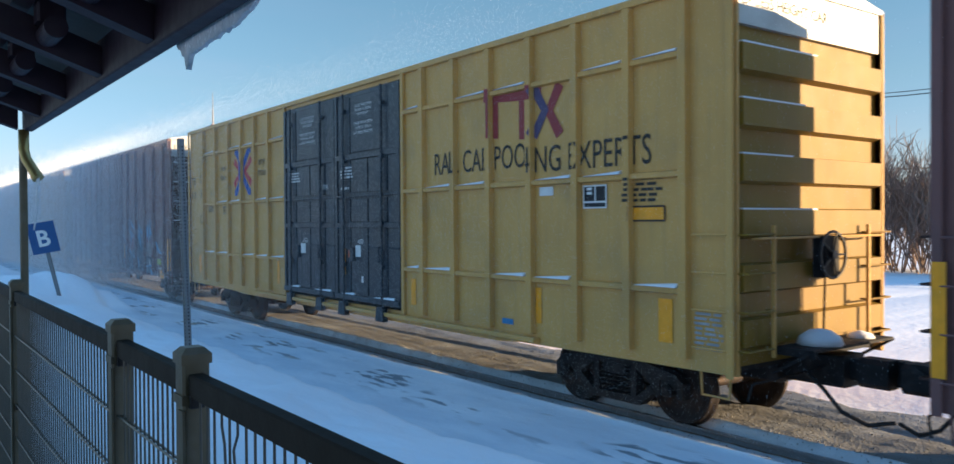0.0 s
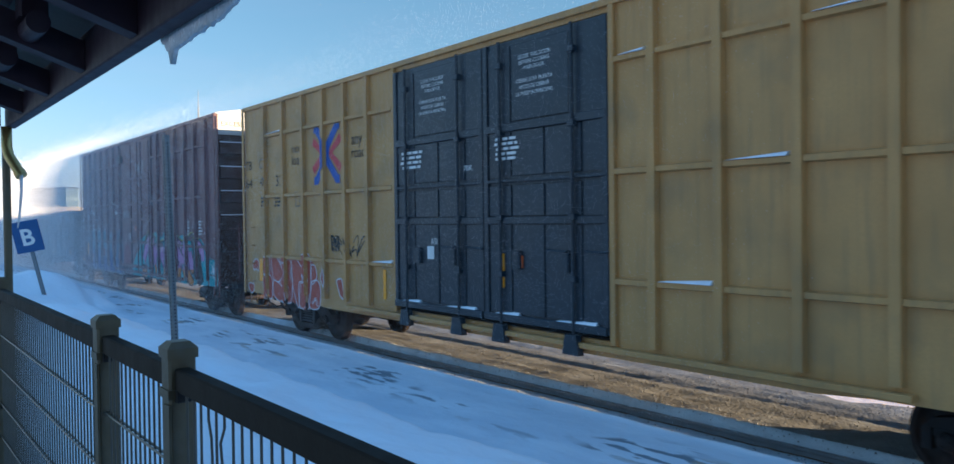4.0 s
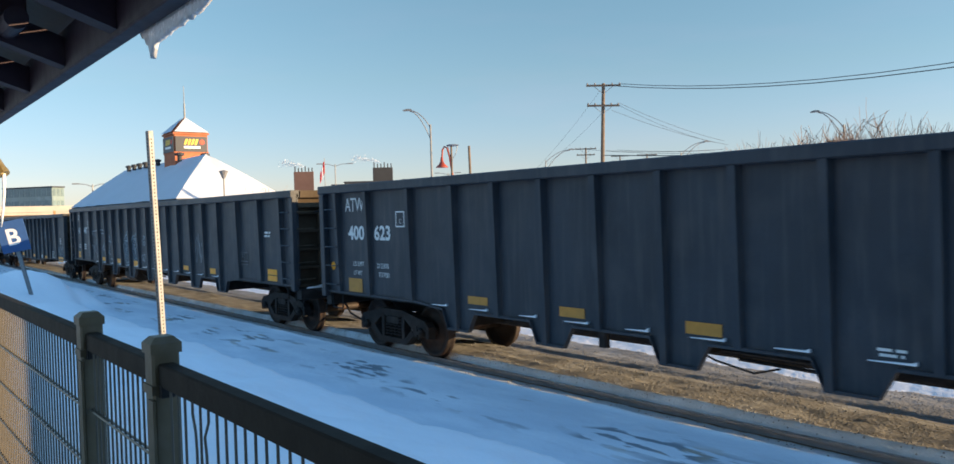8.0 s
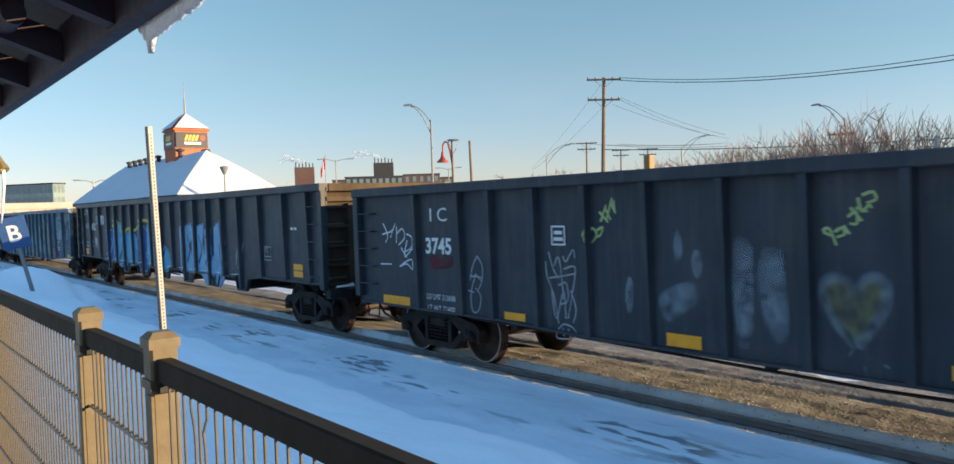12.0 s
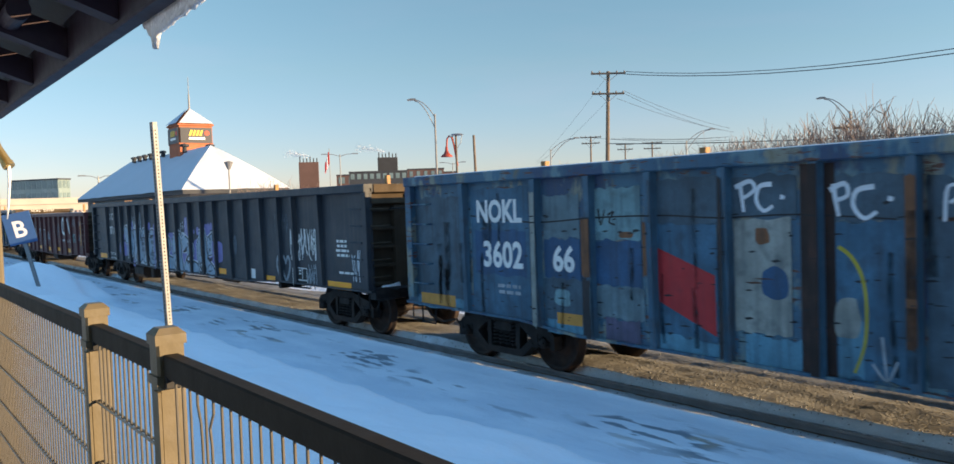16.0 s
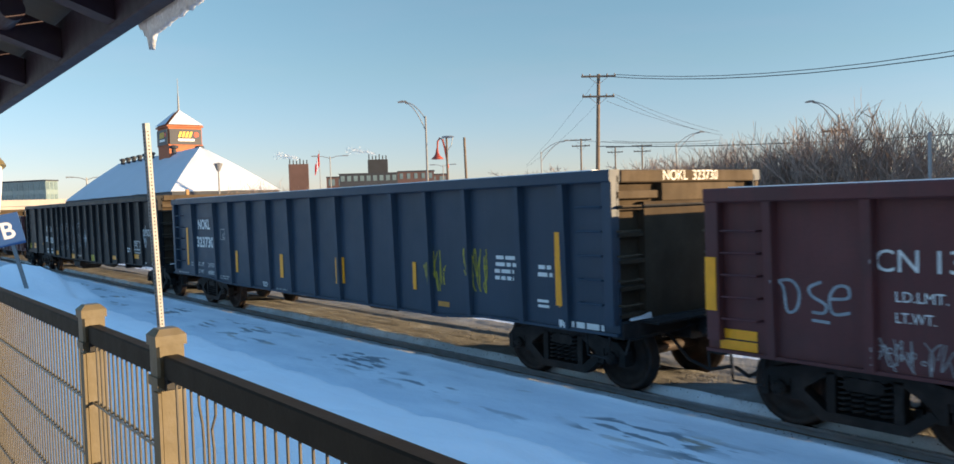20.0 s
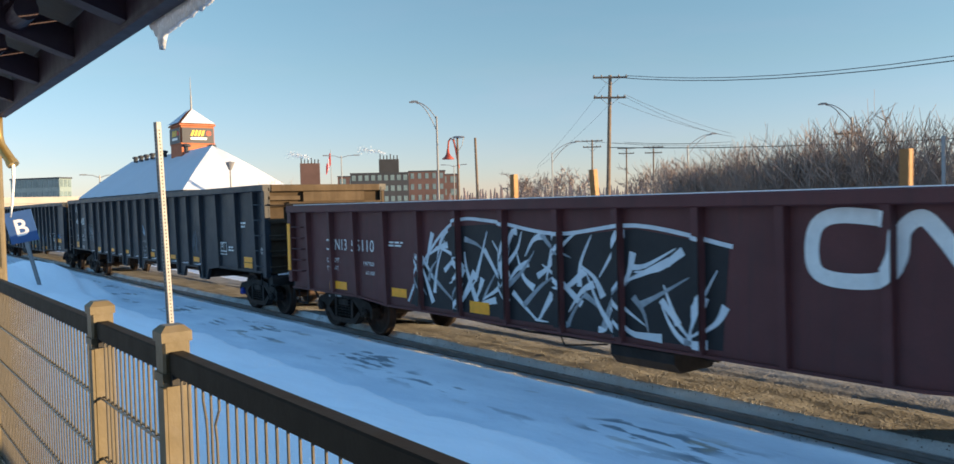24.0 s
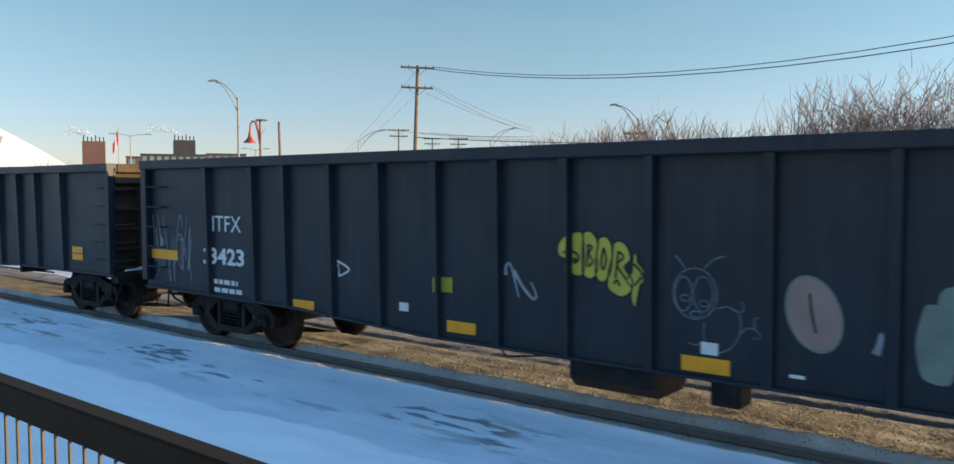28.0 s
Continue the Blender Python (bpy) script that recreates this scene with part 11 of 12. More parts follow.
    for face_i in (0, 1):
        sg = new("tower_sign")
        sg.parent = st
        sg.matrix_basis = pose(tx + w + 0.06, ty, 9.9, 0, 0, 90) if face_i == 0 else pose(tx, ty - w - 0.06, 9.9, 0, 0, 0)
        part("panel", Geo().box(-1.55, 1.55, -0.04, 0.04, -0.75, 0.75), M_SIGNDARK, sg, "dark sign panel")
        for i in range(4):
            x = -0.75 + i * 0.34
            part("yellow_bar", Geo().extrude([(x, -0.05), (x + 0.22, -0.05), (x + 0.42, 0.5), (x + 0.2, 0.5)], 1, -0.06, -0.045), M_SIGNYEL, sg)
        part("red_mark", Geo().lathe([(0.0, -0.06), (0.25, -0.06), (0.25, -0.045), (0.0, -0.045)], "y", 10, (1.05, 0, 0.22)), M_SIGNRED, sg)
        part("white_bar", Geo().box(-0.75, 0.85, -0.06, -0.045, -0.42, -0.2), M_WHITE, sg)


build_station()


def street_lamp(name, at, h, arm, yaw, label, double=True, head=True, r=0.075):
    """Pole with a swept twin-tube arm and a flat head; the arm reaches along +X of the thing, turned by yaw."""
    t = thing(name, at, label, "street lamp", group="street lamps by the road", rz=yaw)
    part("pole", Geo().tube([(0, 0, 0), (0, 0, h)], r * 1.2, 8, r * 0.8), M_LAMPGREY, t)
    for k in range(2 if double else 1):
        low = h - 0.25 - 0.75 * k
        tip = h + 0.98 - low - 0.05 * k
        pts = [(arm * u, 0, low + tip * math.sin(u * math.pi / 2) ** (0.8 + 0.15 * k)) for u in (0, 0.12, 0.25, 0.4, 0.6, 0.8, 1.0)]
        part("arm", Geo().tube(pts, 0.035, 6), M_LAMPGREY, t)
    z = h + 0.97
    part("lamp_head", Geo().extrude([(arm - 0.15, z), (arm + 0.45, z - 0.03), (arm + 0.5, z + 0.04), (arm + 0.2, z + 0.12), (arm - 0.1, z + 0.1)], 1, -0.13, 0.13), M_LAMPGREY, t)
    return t


street_lamp("street_lamp", (-45.0, 31.6, -0.3), 8.75, 1.35, 232, "tall grey street lamp with a swept twin-tube arm")
street_lamp("street_lamp", (-48.8, 63.4, -0.3), 7.85, 2.3, 52, "grey street lamp with a swept arm beside the shrubs", r=0.06)
street_lamp("street_lamp", (-58.4, 54.7, -0.3), 7.6, 2.4, 52, "grey street lamp with a swept twin-tube arm", r=0.06)
street_lamp("street_lamp", (-27.6, 53.3, -0.3), 7.95, 1.6, 205, "grey street lamp rising out of the shrubs", r=0.08)


def twin_lamp(at, h, half, yaw, label):
    t = thing("twin_lamp", at, label, "street lamp", group="twin-arm street lamps", rz=yaw)
    part("pole", Geo().tube([(0, 0, 0), (0, 0, h)], 0.10, 8, 0.07), M_LAMPGREY, t)
    for s in (-1, 1):
        part("arm", Geo().tube([(0, 0, h - 0.3), (s * half * 0.5, 0, h), (s * half, 0, h + 0.05)], 0.05, 6), M_LAMPGREY, t)
        part("lamp_head", Geo().box(min(s * (half - 0.1), s * (half + 0.75)), max(s * (half - 0.1), s * (half + 0.75)), -0.16, 0.16, h, h + 0.14, 0.04), M_LAMPGREY, t)


twin_lamp((-105.6, 57.0, -0.3), 10.2, 1.9, 60, "twin-arm street lamp far behind the track")
twin_lamp((-107.2, 24.5, -0.3), 7.4, 1.5, 80, "small twin-arm street lamp past the station roof")
twin_lamp((-112.0, 82.0, -0.3), 9.4, 1.5, 55, "twin-arm street lamp far off")


def bell_lamp():
    t = thing("bell_lamp", (-40.2, 29.75, -0.3), "ornamental street lamp with a red bell-shaped shade on a hook", "street lamp", rz=52)
    part("pole", Geo().tube([(0, 0, 0), (0, 0, 6.9)], 0.085, 8, 0.06), M_POLEWOOD, t)
    pts = [(0.05, 0, 5.0), (-0.12, 0, 6.2), (-0.25, 0, 6.75), (-0.42, 0, 6.85), (-0.55, 0, 6.65), (-0.58, 0, 6.25), (-0.60, 0, 6.15)]
    part("hook", Geo().tube(pts, 0.055, 7), M_LAMPRED, t)
    part("shade", Geo().lathe([(0.0, 6.2), (0.07, 6.2), (0.10, 5.95), (0.18, 5.78), (0.36, 5.62), (0.38, 5.56), (0.0, 5.56)], "z", 16, (-0.60, 0, 0)), M_LAMPRED, t, "red bell shade", True)
    part("top_disc", Geo().lathe([(0.0, 6.98), (0.3, 6.96), (0.42, 6.90), (0.3, 6.86), (0.0, 6.86)], "z", 14, (0.08, 0, 0)), M_LAMPGREY, t)
    for s in (-1, 1):
        part("stay", Geo().tube([(0.08 + s * 0.3, 0, 6.88), (0.08 + s * 0.2, 0, 6.4), (0.0, 0, 6.0)], 0.02, 5), M_LAMPGREY, t)


bell_lamp()
solo("bare_pole", Geo().tube([(-47.35, 36.85, -0.4), (-47.45, 36.75, 7.35)], 0.11, 8, 0.09), M_POLEWOOD, "bare weathered timber pole beyond the track", "pole")


def plaza_lamp():
    t = thing("plaza_lamp", (-60.7, 23.2, -0.3), "short post-top lamp in front of the station roof", "street lamp")
    part("pole", Geo().tube([(0, 0, 0), (0, 0, 5.9)], 0.06, 8), M_LAMPGREY, t)
    part("lamp_head", Geo().lathe([(0.0, 5.85), (0.12, 5.85), (0.30, 6.3), (0.36, 6.42), (0.0, 6.5)], "z", 10), M_LAMPGREY, t)


plaza_lamp()


def utility_pole(at, h, lean, yaw, scale=1.0, arms=((0.0, 1.28), (1.5, 1.2)), label="timber utility pole with two crossarms"):
    t = thing("utility_pole", at, label, "utility pole", group="utility poles", rz=yaw)
    t.matrix_basis = pose(*at, lean[0], lean[1], yaw)
    part("pole", Geo().tube([(0, 0, 0), (0, 0, h)], 0.19 * scale, 10, 0.13 * scale), M_POLEWOOD, t)
    for drop, half in arms:
        z = h - 0.18 - drop
        a = part("crossarm", Geo().box(-half, half, -0.20, -0.09, z - 0.07, z + 0.07, 0.01), M_POLEWOOD, t)
        for s in (-1, 1):
            part("brace", Geo().tube([(s * half * 0.55, -0.15, z - 0.06), (0, -0.14, z - 0.62)], 0.02, 5), M_LAMPGREY, t)
            for f in (0.93, 0.5):
                part("insulator", Geo().lathe([(0.0, z + 0.06), (0.05, z + 0.06), (0.07, z + 0.12), (0.04, z + 0.2), (0.0, z + 0.22)], "z", 8, (s * half * f, -0.145, 0)), M_LAMPGREY, a)
    return t


utility_pole((-42.35, 45.25, -0.3), 12.15, (0.3, 1.9), 43.0)
for at, h, lab in (((-76.6, 79.0, -0.3), 10.9, "far timber utility pole with a transformer"), ((-86.6, 97.0, -0.3), 11.0, "far timber utility pole"), ((-77.0, 92.0, -0.3), 10.4, "far timber utility pole with wide crossarm")):
    utility_pole(at, h, (0, 0.6), 40.0, 0.8, ((0.0, 1.4), (0.8, 1.2)), lab)
utility_pole((-27.2, 52.0, -0.3), 6.95, (0, 0.2), 25.0, 0.6, ((0.0, 0.8),), "short timber post with one crossarm among the shrubs")


def wire(a, b, sag, r, name="overhead_wire"):
    pts = []
    for i in range(17):
        u = i / 16
        p = Vector(a) * (1 - u) + Vector(b) * u
        pts.append((p.x, p.y, p.z - sag * 4 * u * (1 - u)))
    solo(name, Geo().tube(pts, r, 4), M_CABLE, "thin black overhead wire between the poles", "cable", group="overhead wires")


# towards a pole past the edge of the view
wire((-41.1, 46.3, 11.75), (14.0, 38.5, 11.9), 2.75, 0.022)
wire((-41.9, 45.6, 11.70), (14.5, 38.9, 11.6), 2.85, 0.026)
wire((-42.2, 45.4, 6.46), (-10.0, 45.5, 5.2), 0.35, 0.03)
wire((-41.9, 45.5, 6.79), (-43.4, 62.0, 7.4), 0.15, 0.016)
wire((-41.1, 46.2, 10.3), (-42.75, 61.6, 8.1), 0.25, 0.014)
wire((-41.3, 46.1, 10.25), (-43.4, 61.2, 8.0), 0.3, 0.014)
wire((-41.6, 45.9, 9.8), (-43.0, 62.6, 7.8), 0.25, 0.014)
wire((-42.2, 45.4, 11.4), (-62.0, 56.0, 6.2), 0.3, 0.011)
wire((-42.2, 45.4, 9.6), (-62.0, 56.0, 6.0), 0.3, 0.011)
wire((-63.4, 70.7, 9.1), (-54.2, 78.0, 8.65), 0.2, 0.018)
wire((-76.6, 79.0, 10.4), (-54.2, 78.5, 8.3), 0.3, 0.018)


def far_building(name, corner, size, yaw, wall, label, cols, rows, win=(0.6, 0.5), top=None):
    """A block whose front, towards the camera, has real windows set into it."""
    b = thing(name, corner, label, "building", group="far buildings", rz=yaw)
    w, dpt, h = size
    part("wall", Geo().box(0, w, 0, dpt, -1.0, h), wall, b)
    part("parapet", Geo().box(-0.15, w + 0.15, -0.15, dpt + 0.15, h - 0.05, h + 0.25), M_DARKBLDG, b)
    for i in range(cols):
        for j in range(rows):
            x, z = w * (i + 0.5) / cols, h * (j + 0.6) / rows
            ww, hh = w / cols * win[0] / 2, h / rows * win[1] / 2
            part("window", Geo().box(x - ww, x + ww, -0.06, 0.02, z - hh, z + hh), M_WINDOW, b)
    return b


office = far_building("office_block", (-203.0, 28.2, -0.3), (13.3, 3.3, 10.4), 35, M_GLASSB, "pale green glass office block", 9, 4, (0.82, 0.66))
for i in range(3):
    for j in range(4):
        y, z = 3.3 * (i + 0.5) / 3, 10.4 * (j + 0.6) / 4
        part("window", Geo().box(13.28, 13.36, y - 0.38, y + 0.38, z - 0.8, z + 0.8), M_WINDOW, office)
far_building("dark_apartment_block", (-192.5, 106.5, -0.3), (15.5, 14, 11.4), 58.5, M_DARKBLDG, "long dark flat-roofed block with small windows", 9, 4)
far_building("brick_apartment_block", (-184.4, 119.8, -0.3), (9.8, 14, 11.7), 55.5, M_BRICKFAR, "flat-roofed brick apartment block", 5, 4, (0.45, 0.5))


def chimney_block(at, w, h, yaw, wall, label):
    t = thing("chimney_block", at, label, "building", rz=yaw)
    part("block", Geo().box(-w / 2, w / 2, -2, 2, -1, h, 0.1), wall, t)
    for k in range(6):
        x = -w / 2 + 0.5 + (w - 1.0) * k / 5
        part("flue", Geo().tube([(x, -0.5, h - 0.2), (x, -0.5, h + 1.5 + 0.5 * (k % 3 == 0))], 0.2, 8), M_DARKBLDG, t)


chimney_block((-269.2, 132.5, -0.3), 7.0, 18.6, 64, M_BRICKFAR, "brick plant building with a row of steel flues")
chimney_block((-255.4, 157.4, -0.3), 7.2, 19.6, 60, M_DARKBLDG, "dark rooftop plant with a row of steel flues")
far_building("low_block", (-240.0, 128.0, -0.3), (40.0, 14, 12.6), 58, M_BRICKFAR, "long low brick block with snow on its roof", 12, 3)


def flag_pole():
    t = thing("flag_pole", (-132.9, 69.6, -0.3), "flagpole with a limp red and white flag", "flagpole", rz=60)
    part("pole", Geo().tube([(0, 0, 0), (0, 0, 13.2)], 0.09, 8, 0.05), M_LAMPGREY, t)
    for k, m in enumerate((M_FLAGRED, M_WHITE, M_FLAGRED)):
        g = Geo()
        for i in range(4):
            x = -0.05 - 0.27 * k - 0.07 * i
            g.extrude([(x, 12.6 - 0.9 * k), (x - 0.09, 12.4 - 0.9 * k - 0.2 * i), (x - 0.12, 10.6 - 0.6 * k - 0.25 * i), (x + 0.02, 10.4 - 0.6 * k - 0.15 * i)], 1, -0.1 + 0.06 * i, -0.02 + 0.06 * i)
        part("flag_fold", g, m, t)


flag_pole()


def overpass():
    t = thing("overpass", (0, 0, 0), "concrete road overpass far down the line", "bridge")
    part("deck", Geo().box(-152, -148, -40, 36, 3.2, 4.4), M_CONC, t)
    part("parapet", Geo().box(-148, -147.7, -40, 36, 4.3, 5.3), M_CONC, t)
    for y in (-20, 0, 18, 33):
        part("pier", Geo().box(-151, -149, y - 0.7, y + 0.7, -1, 3.3, 0.1), M_CONC, t)


overpass()


# ---- bare shrubs and trees ----
def twig_mesh(name, seed, height, spread, stems, levels, r0, thin, lift=0.05, forks=(3, 4), wild=0.75, unit=False):
    """Stems that fork into ever thinner twigs; lift: how far they bend upwards; unit: scaled to a height of 1."""
    rng = random.Random(seed)
    g = Geo()

    def grow(p, d, length, r, level):
        n = 3 if level else 2
        pts = [p]
        for i in range(n):
            d = (d + Vector((rng.gauss(0, 0.16), rng.gauss(0, 0.16), rng.gauss(lift, 0.10)))).normalized()
            p = p + d * (length / n)
            pts.append(p)
        g.tube(pts, r, 3, max(r * 0.6, thin * 0.5), caps=False)
        if level <= 0:
            return
        for k in range(rng.randint(*forks)):
            at = pts[rng.randint(1, n)]
            side = Vector((rng.gauss(0, 1), rng.gauss(0, 1), rng.gauss(0.35, 0.6))).normalized()
            grow(at, (d * 0.75 + side * wild).normalized(), length * rng.uniform(0.5, 0.75), max(r * 0.52, thin), level - 1)

    for s in range(stems):
        a = rng.uniform(0, 6.283)
        base = Vector((math.cos(a), math.sin(a), 0)) * rng.uniform(0, spread * 0.35)
        d = Vector((math.cos(a) * rng.uniform(0.1, 0.5) * spread, math.sin(a) * rng.uniform(0.1, 0.5) * spread, 1.0)).normalized()
        grow(base, d, height * rng.uniform(0.38, 0.55), r0 * rng.uniform(0.7, 1.1), levels)
    me = g.mesh(name)
    if unit:
        top = sorted(v.co.z for v in me.vertices)[int(0.995 * len(me.vertices))]
        me.transform(Matrix.Scale(1.0 / top, 4))
    return me


SHRUBS = [twig_mesh("bare_shrub", 20 + k, 5.2, 0.9, 6, 3, 0.035, 0.010, 0.12, (3, 4), 0.7, True) for k in range(5)]
THICKETS = [twig_mesh("bare_shrub", 40 + k, 6.0, 0.95, 7, 4, 0.05, 0.0095, 0.13, (3, 3), 0.72, True) for k in range(4)]
WHIPS = [twig_mesh("bare_shrub", 50 + k, 6.0, 0.22, 11, 2, 0.03, 0.010, 0.30, (3, 4), 0.35, True) for k in range(2)]
TREES = [twig_mesh("bare_tree", 60 + k, 8.5, 0.5, 2, 4, 0.09, 0.012, 0.10, (3, 4), 0.75, True) for k in range(3)]
FAR_TREES = [twig_mesh("bare_tree", 80 + k, 8.0, 0.8, 4, 4, 0.15, 0.034) for k in range(2)]
for me in SHRUBS + THICKETS + WHIPS:
    me.materials.append(M_BARK)
for me in TREES + FAR_TREES:
    me.materials.append(M_BARK2)
SKYLINE = ((-34, 4.6), (-30.4, 5.2), (-29.2, 6.1), (-28.2, 5.4), (-26.0, 5.6), (-25, 6.0), (-23, 6.2), (-21.7, 5.9), (-20.2, 6.7), (-18.6, 6.3), (-17.5, 6.2), (-16.6, 5.8), (-15.8, 5.5),
           (-15.3, 6.0), (-14, 6.8), (-12.6, 6.7), (-11, 7.4), (-9.7, 7.9), (-9, 8.2), (-8.1, 7.6), (-7, 8.2), (-3, 8.2))


def skyline(x):
    for (a, za), (b, zb) in zip(SKYLINE[:-1], SKYLINE[1:]):
        if a <= x <= b:
            return za + (zb - za) * (x - a) / (b - a)
    return 5.0


def grow_at(name, mesh, x, y, top, label, kind_of, group):
    ob = new(name, mesh)
    ob.matrix_basis = pose(x, y, -0.35, 0, 0, rng.uniform(0, 360)) @ Matrix.Scale(top + 0.35, 4)
    tagged(ob, label, kind_of, group=group)


rng = random.Random(17)
for k in range(52):
    x = -32.5 + 16.5 * (k / 51) ** 1.25 + rng.uniform(-0.3, 0.3)
    grow_at("bare_shrub", SHRUBS[k % 5], x, 41.0 + rng.uniform(-1.2, 1.2), skyline(x) * rng.uniform(0.88, 1.02), "bare brown shrub with tangled twigs", "shrub", "shrubs beyond the track")
for k in range(24):
    x = -14.9 + 11.5 * k / 23 + rng.uniform(-0.25, 0.25)
    grow_at("bare_shrub", THICKETS[k % 4], x, 43.0 + rng.uniform(-1.2, 1.4), skyline(x) * rng.uniform(0.82, 0.97), "dense bare thicket with arching twigs", "shrub", "shrubs beyond the track")
for k, (x, top) in enumerate(((-14.2, 7.6), (-12.65, 7.9), (-10.4, 8.1), (-20.0, 6.6))):
    grow_at("bare_shrub", WHIPS[k % 2], x, 42.6, top, "slender bare shrub with upright whips", "shrub", "shrubs beyond the track")
for k, (x, top) in enumerate(((-9.2, 8.5), (-8.7, 8.2), (-6.9, 8.5), (-6.0, 8.4), (-4.8, 8.6))):
    grow_at("bare_tree", TREES[k % 3], x, 43.2 + rng.uniform(-0.6, 0.9), top, "slender bare winter tree", "tree", "trees beyond the track")
for k in range(16):
    ob = new("bare_tree", FAR_TREES[k % 2])
    x = -122 + 5.5 * k + rng.uniform(-2, 2)
    ob.matrix_basis = pose(x, 116 + rng.uniform(-8, 8) + 0.3 * x * 0.2, -0.35, 0, 0, rng.uniform(0, 360)) @ Matrix.Scale(0.95 + 0.3 * rng.random(), 4)
    tagged(ob, "bare roadside tree in the distance", "tree", group="trees by the road")
for k in range(9):
    x = -54.5 + 1.15 * k + rng.uniform(-0.3, 0.3)
    grow_at("bare_shrub", (SHRUBS + THICKETS)[k], x, 21.5 + rng.uniform(-0.8, 0.8), (3.6, 3.9, 4.1, 4.0, 4.3, 4.1, 3.8, 3.6, 3.3)[k], "low bare shrub in front of the station", "shrub", "shrubs by the station")
# woods on the skyline
g = Geo()
rng = random.Random(5)
for k in range(900):
    a = radians(100 + 85 * rng.random())
    r = rng.uniform(260, 420)
    x, y, h = r * math.cos(a), r * math.sin(a), rng.uniform(3.5, 9.0)
    g.tube([(x, y, -1), (x + rng.uniform(-0.5, 0.5), y, h * 0.4), (x + rng.uniform(-1, 1), y, h)], 1.3, 4, 0.25, caps=False)
solo("far_woods", g, M_FARWOOD, "line of grey leafless woods on the skyline", "woods", kind="stuff")
# guard posts past the shrubs
solo("marker_post", Geo().box(-15.2, -15.08, 36.9, 37.02, -0.4, 4.9), M_POST, "pale metal post in front of the shrubs", "post")


sq = thing("square_sign", (-46.9, 24.0, -0.3), "small white square sign with a black figure on a post", "sign", rz=60.0)
part("post", Geo().tube([(0, 0.03, 0), (0, 0.03, 3.8)], 0.035, 8), M_POST, sq)
plate = part("plate", Geo().box(-0.36, 0.36, -0.02, 0.0, 3.12, 3.84), M_WHITE, sq)
part("ring_mark", Geo().tube([(0.24 * math.cos(a * math.tau / 20), -0.024, 3.48 + 0.26 * math.sin(a * math.tau / 20)) for a in range(21)], 0.018, 5), M_CLIP, plate)
part("bar_mark", Geo().box(-0.035, 0.035, -0.03, -0.021, 3.33, 3.63), M_CLIP, plate)


# thin smoke drifting from the two plants
def smoke_plume(at, length, seed):
    r = random.Random(seed)
    g = Geo()
    for k in range(600):
        u = r.random() ** 0.8
        c = Vector((u * length * 0.6, u * length * 0.8, 1.2 + 1.6 * math.sin(u * 2.2) + 0.5 * math.sin(u * 9) * u)) + Vector((r.gauss(0, 0.5), r.gauss(0, 0.5), r.gauss(0, 0.2 + 0.55 * u)))
        e = [Vector((r.gauss(0, 0.13), r.gauss(0, 0.13), r.gauss(0, 0.13))) for _ in range(3)]
        g.quad(c + e[0], c + e[1], c + e[2])
    ob = solo("smoke_plume", g, M_SMOKE, "thin blue-grey smoke drifting from a plant flue", "smoke", kind="stuff")
    ob.location = at


M_SMOKE = mat("smoke", (0.55, 0.60, 0.68), 0.9, vary=0.1, bump=0.0, spec=0.1)
smoke_plume((-272.0, 134.0, 19.0), -8.0, 4)
smoke_plume((-258.5, 158.0, 20.3), -10.0, 9)


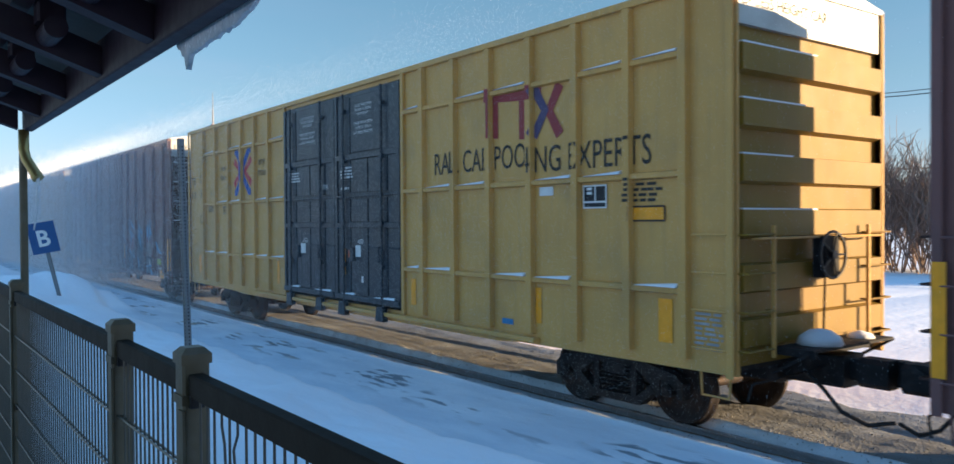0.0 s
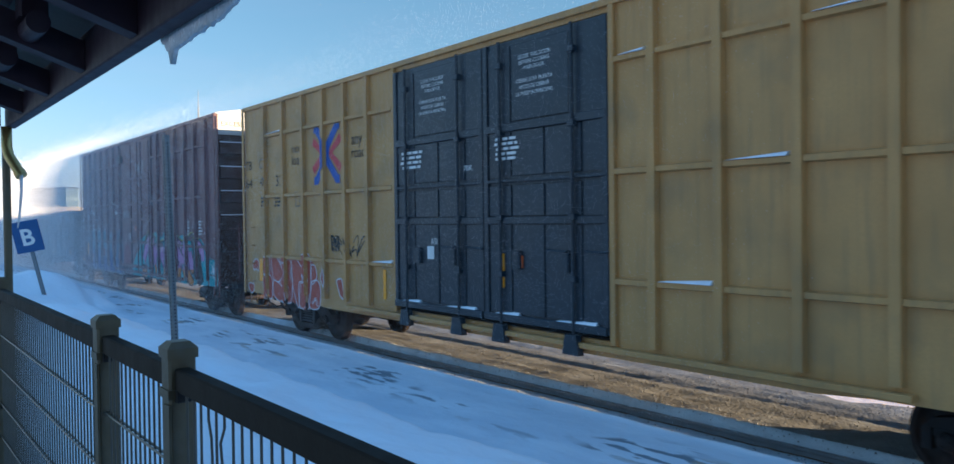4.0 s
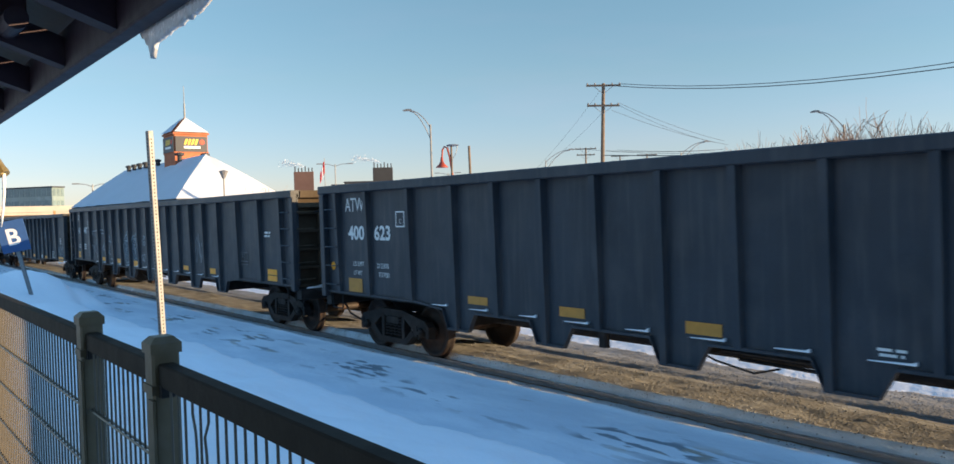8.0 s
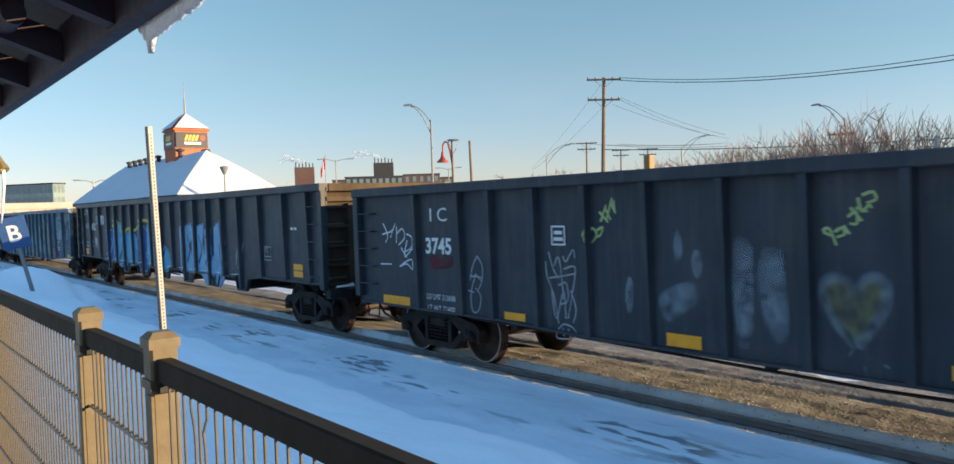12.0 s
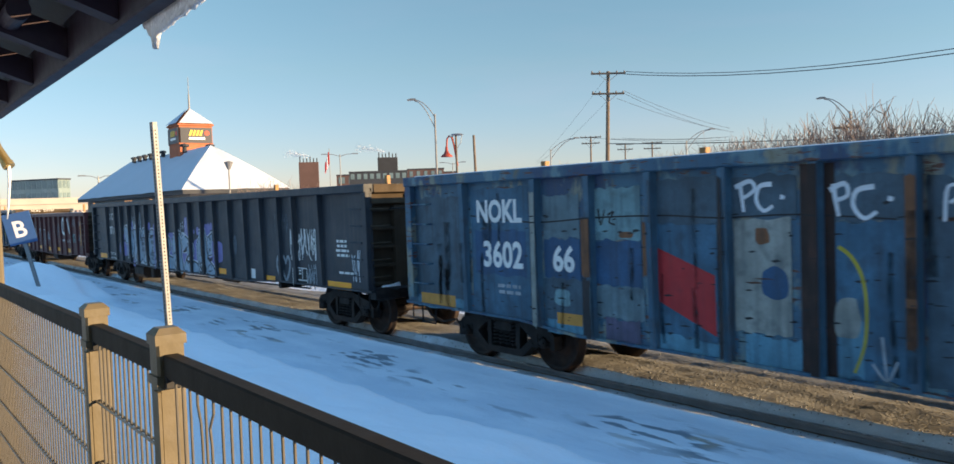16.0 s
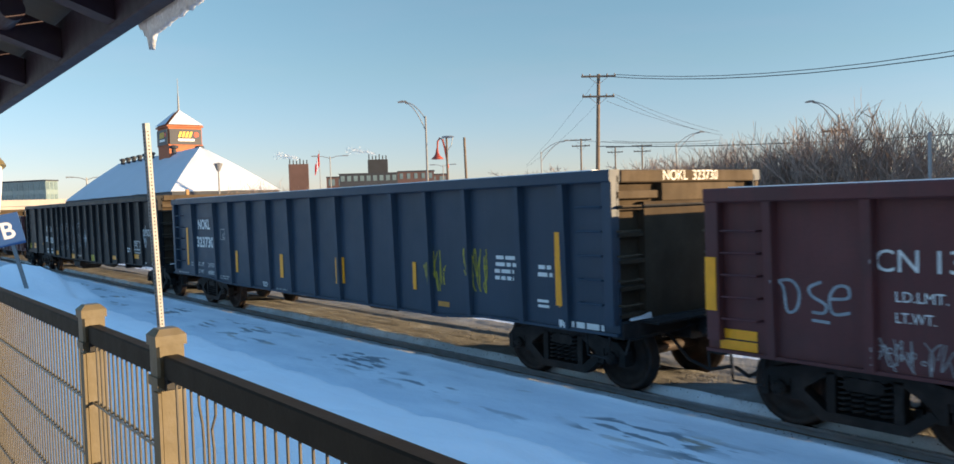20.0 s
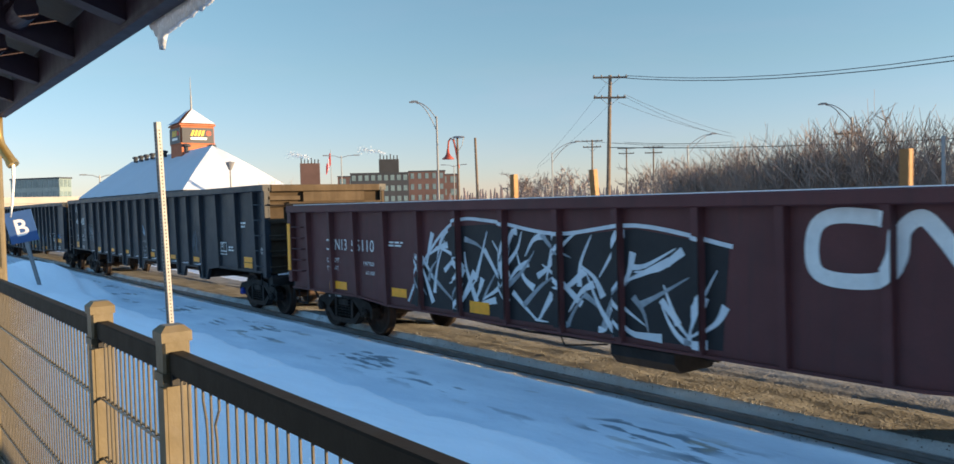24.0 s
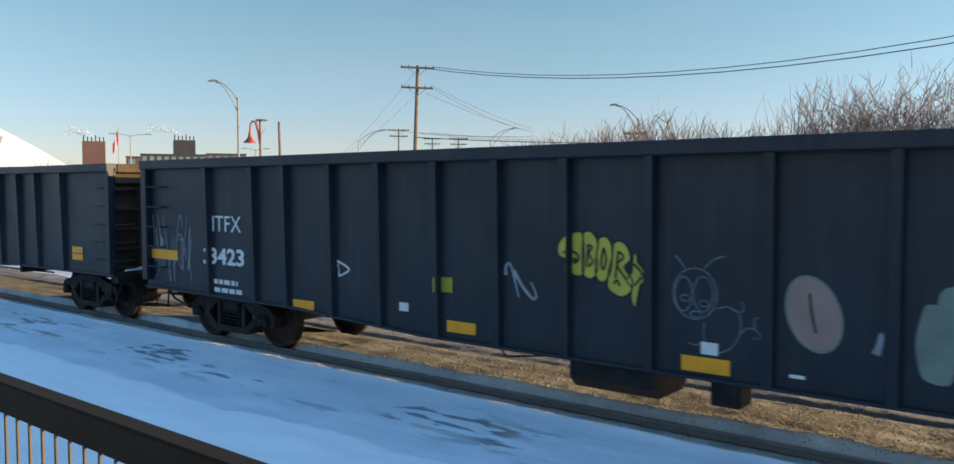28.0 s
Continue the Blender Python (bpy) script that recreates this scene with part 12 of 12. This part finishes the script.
# ---- snow dust whirled up round the boxcars ----
def snow_dust(name, d0, d1, count, seed, fine=1.0, above=0.03):
    """Fine flakes whirled up beside and above the first cars, far down the line; d0, d1: the stretch of track."""
    r = np.random.default_rng(seed)
    n = count
    x = d0 + (d1 - d0) * r.random(n)
    x = np.where(r.random(n) < np.clip((d1 - x) / 14.0, 0.0, 1.0), x, r.uniform(d0, d1 - 16.0, n))
    puff = 0.5 + 0.5 * np.sin(x * 0.35 + 1.3) * np.sin(x * 0.17)
    high = r.random(n) < above
    y = np.where(high, r.uniform(7.2, 10.6, n), 7.2 - np.abs(r.normal(0, 0.6, n)))
    z = np.where(high, 5.36 + np.abs(r.normal(0, 0.22 + 0.3 * puff, n)), 0.3 + 5.3 * r.random(n) ** 1.15)
    size = r.uniform(0.0075, 0.012, n) * np.clip(-x / 45.0, 0.55, 1.1) * np.where(high, 0.5, 1.0) * fine
    c = np.stack([x, y, z], 1)
    a, b = r.normal(size=(n, 3)), r.normal(size=(n, 3))
    a /= np.linalg.norm(a, axis=1, keepdims=True)
    b -= a * (a * b).sum(1, keepdims=True)
    b /= np.linalg.norm(b, axis=1, keepdims=True)
    s = size[:, None]
    v = np.stack([c + s * a, c - 0.5 * s * a + 0.87 * s * b, c - 0.5 * s * a - 0.87 * s * b], 1).reshape(-1, 3)
    me = bpy.data.meshes.new(name)
    me.vertices.add(3 * n)
    me.vertices.foreach_set("co", v.ravel())
    me.loops.add(3 * n)
    me.loops.foreach_set("vertex_index", np.arange(3 * n))
    me.polygons.add(n)
    me.polygons.foreach_set("loop_start", np.arange(0, 3 * n, 3))
    me.update(calc_edges=True)
    me.materials.append(M_FLAKE)
    return tagged(new(name, me), "veil of fine snow whirled up by the passing boxcars", "snow dust", kind="stuff")


M_FLAKE = mat("snow_flake", (0.90, 0.92, 0.95), 0.8, vary=0.02, bump=0.0, spec=0.1)
DUST = [snow_dust("snow_dust", -100.0, -18.0, 1700000, 3), snow_dust("snow_dust", -40.0, -3.0, 800000, 11, 0.55, 0.0)]


def motions():
    """The train's run along the track, and the rolling of the wheelsets while a car is near."""
    def run(t):
        u = (t - 14.0) / 14.0
        return 158.52 * u + 2.58 * u * u - 0.81 * u ** 3
    keys = [0.0, 3.5, 7.0, 10.5, 14.0, 17.5, 21.0, 24.5, 28.0]
    for cloud_of in DUST:
        walk(cloud_of, [(t, pose(x, 0, 0)) for t, x in ((0.0, 0.0), (2.0, 1.0), (3.5, 0.0), (5.0, -3.0), (6.0, -9.0), (7.0, -36.0), (9.0, -90.0), (14.0, -150.0), (28.0, -330.0))])
    for front, car, sets in TRAIN:
        hl = car["half"]
        walk(car, [(t, pose(front - hl + run(t), TRACK_Y, 0)) for t in keys])
        seen = [k / FPS for k in range(0, 28 * FPS + 1) if -48 < front - hl + run(k / FPS) < 10]
        if not seen:
            continue
        times = sorted({0.0, 28.0, *seen})
        for ws in sets:
            rows, base = [], run(seen[0])
            for t in times:
                s = run(min(max(t, seen[0]), seen[-1])) - base
                rows.append((t, pose(ws["dx"], 0, WHEEL_R, 0, math.degrees(s / WHEEL_R), 0)))
            walk(ws, rows)


motions()
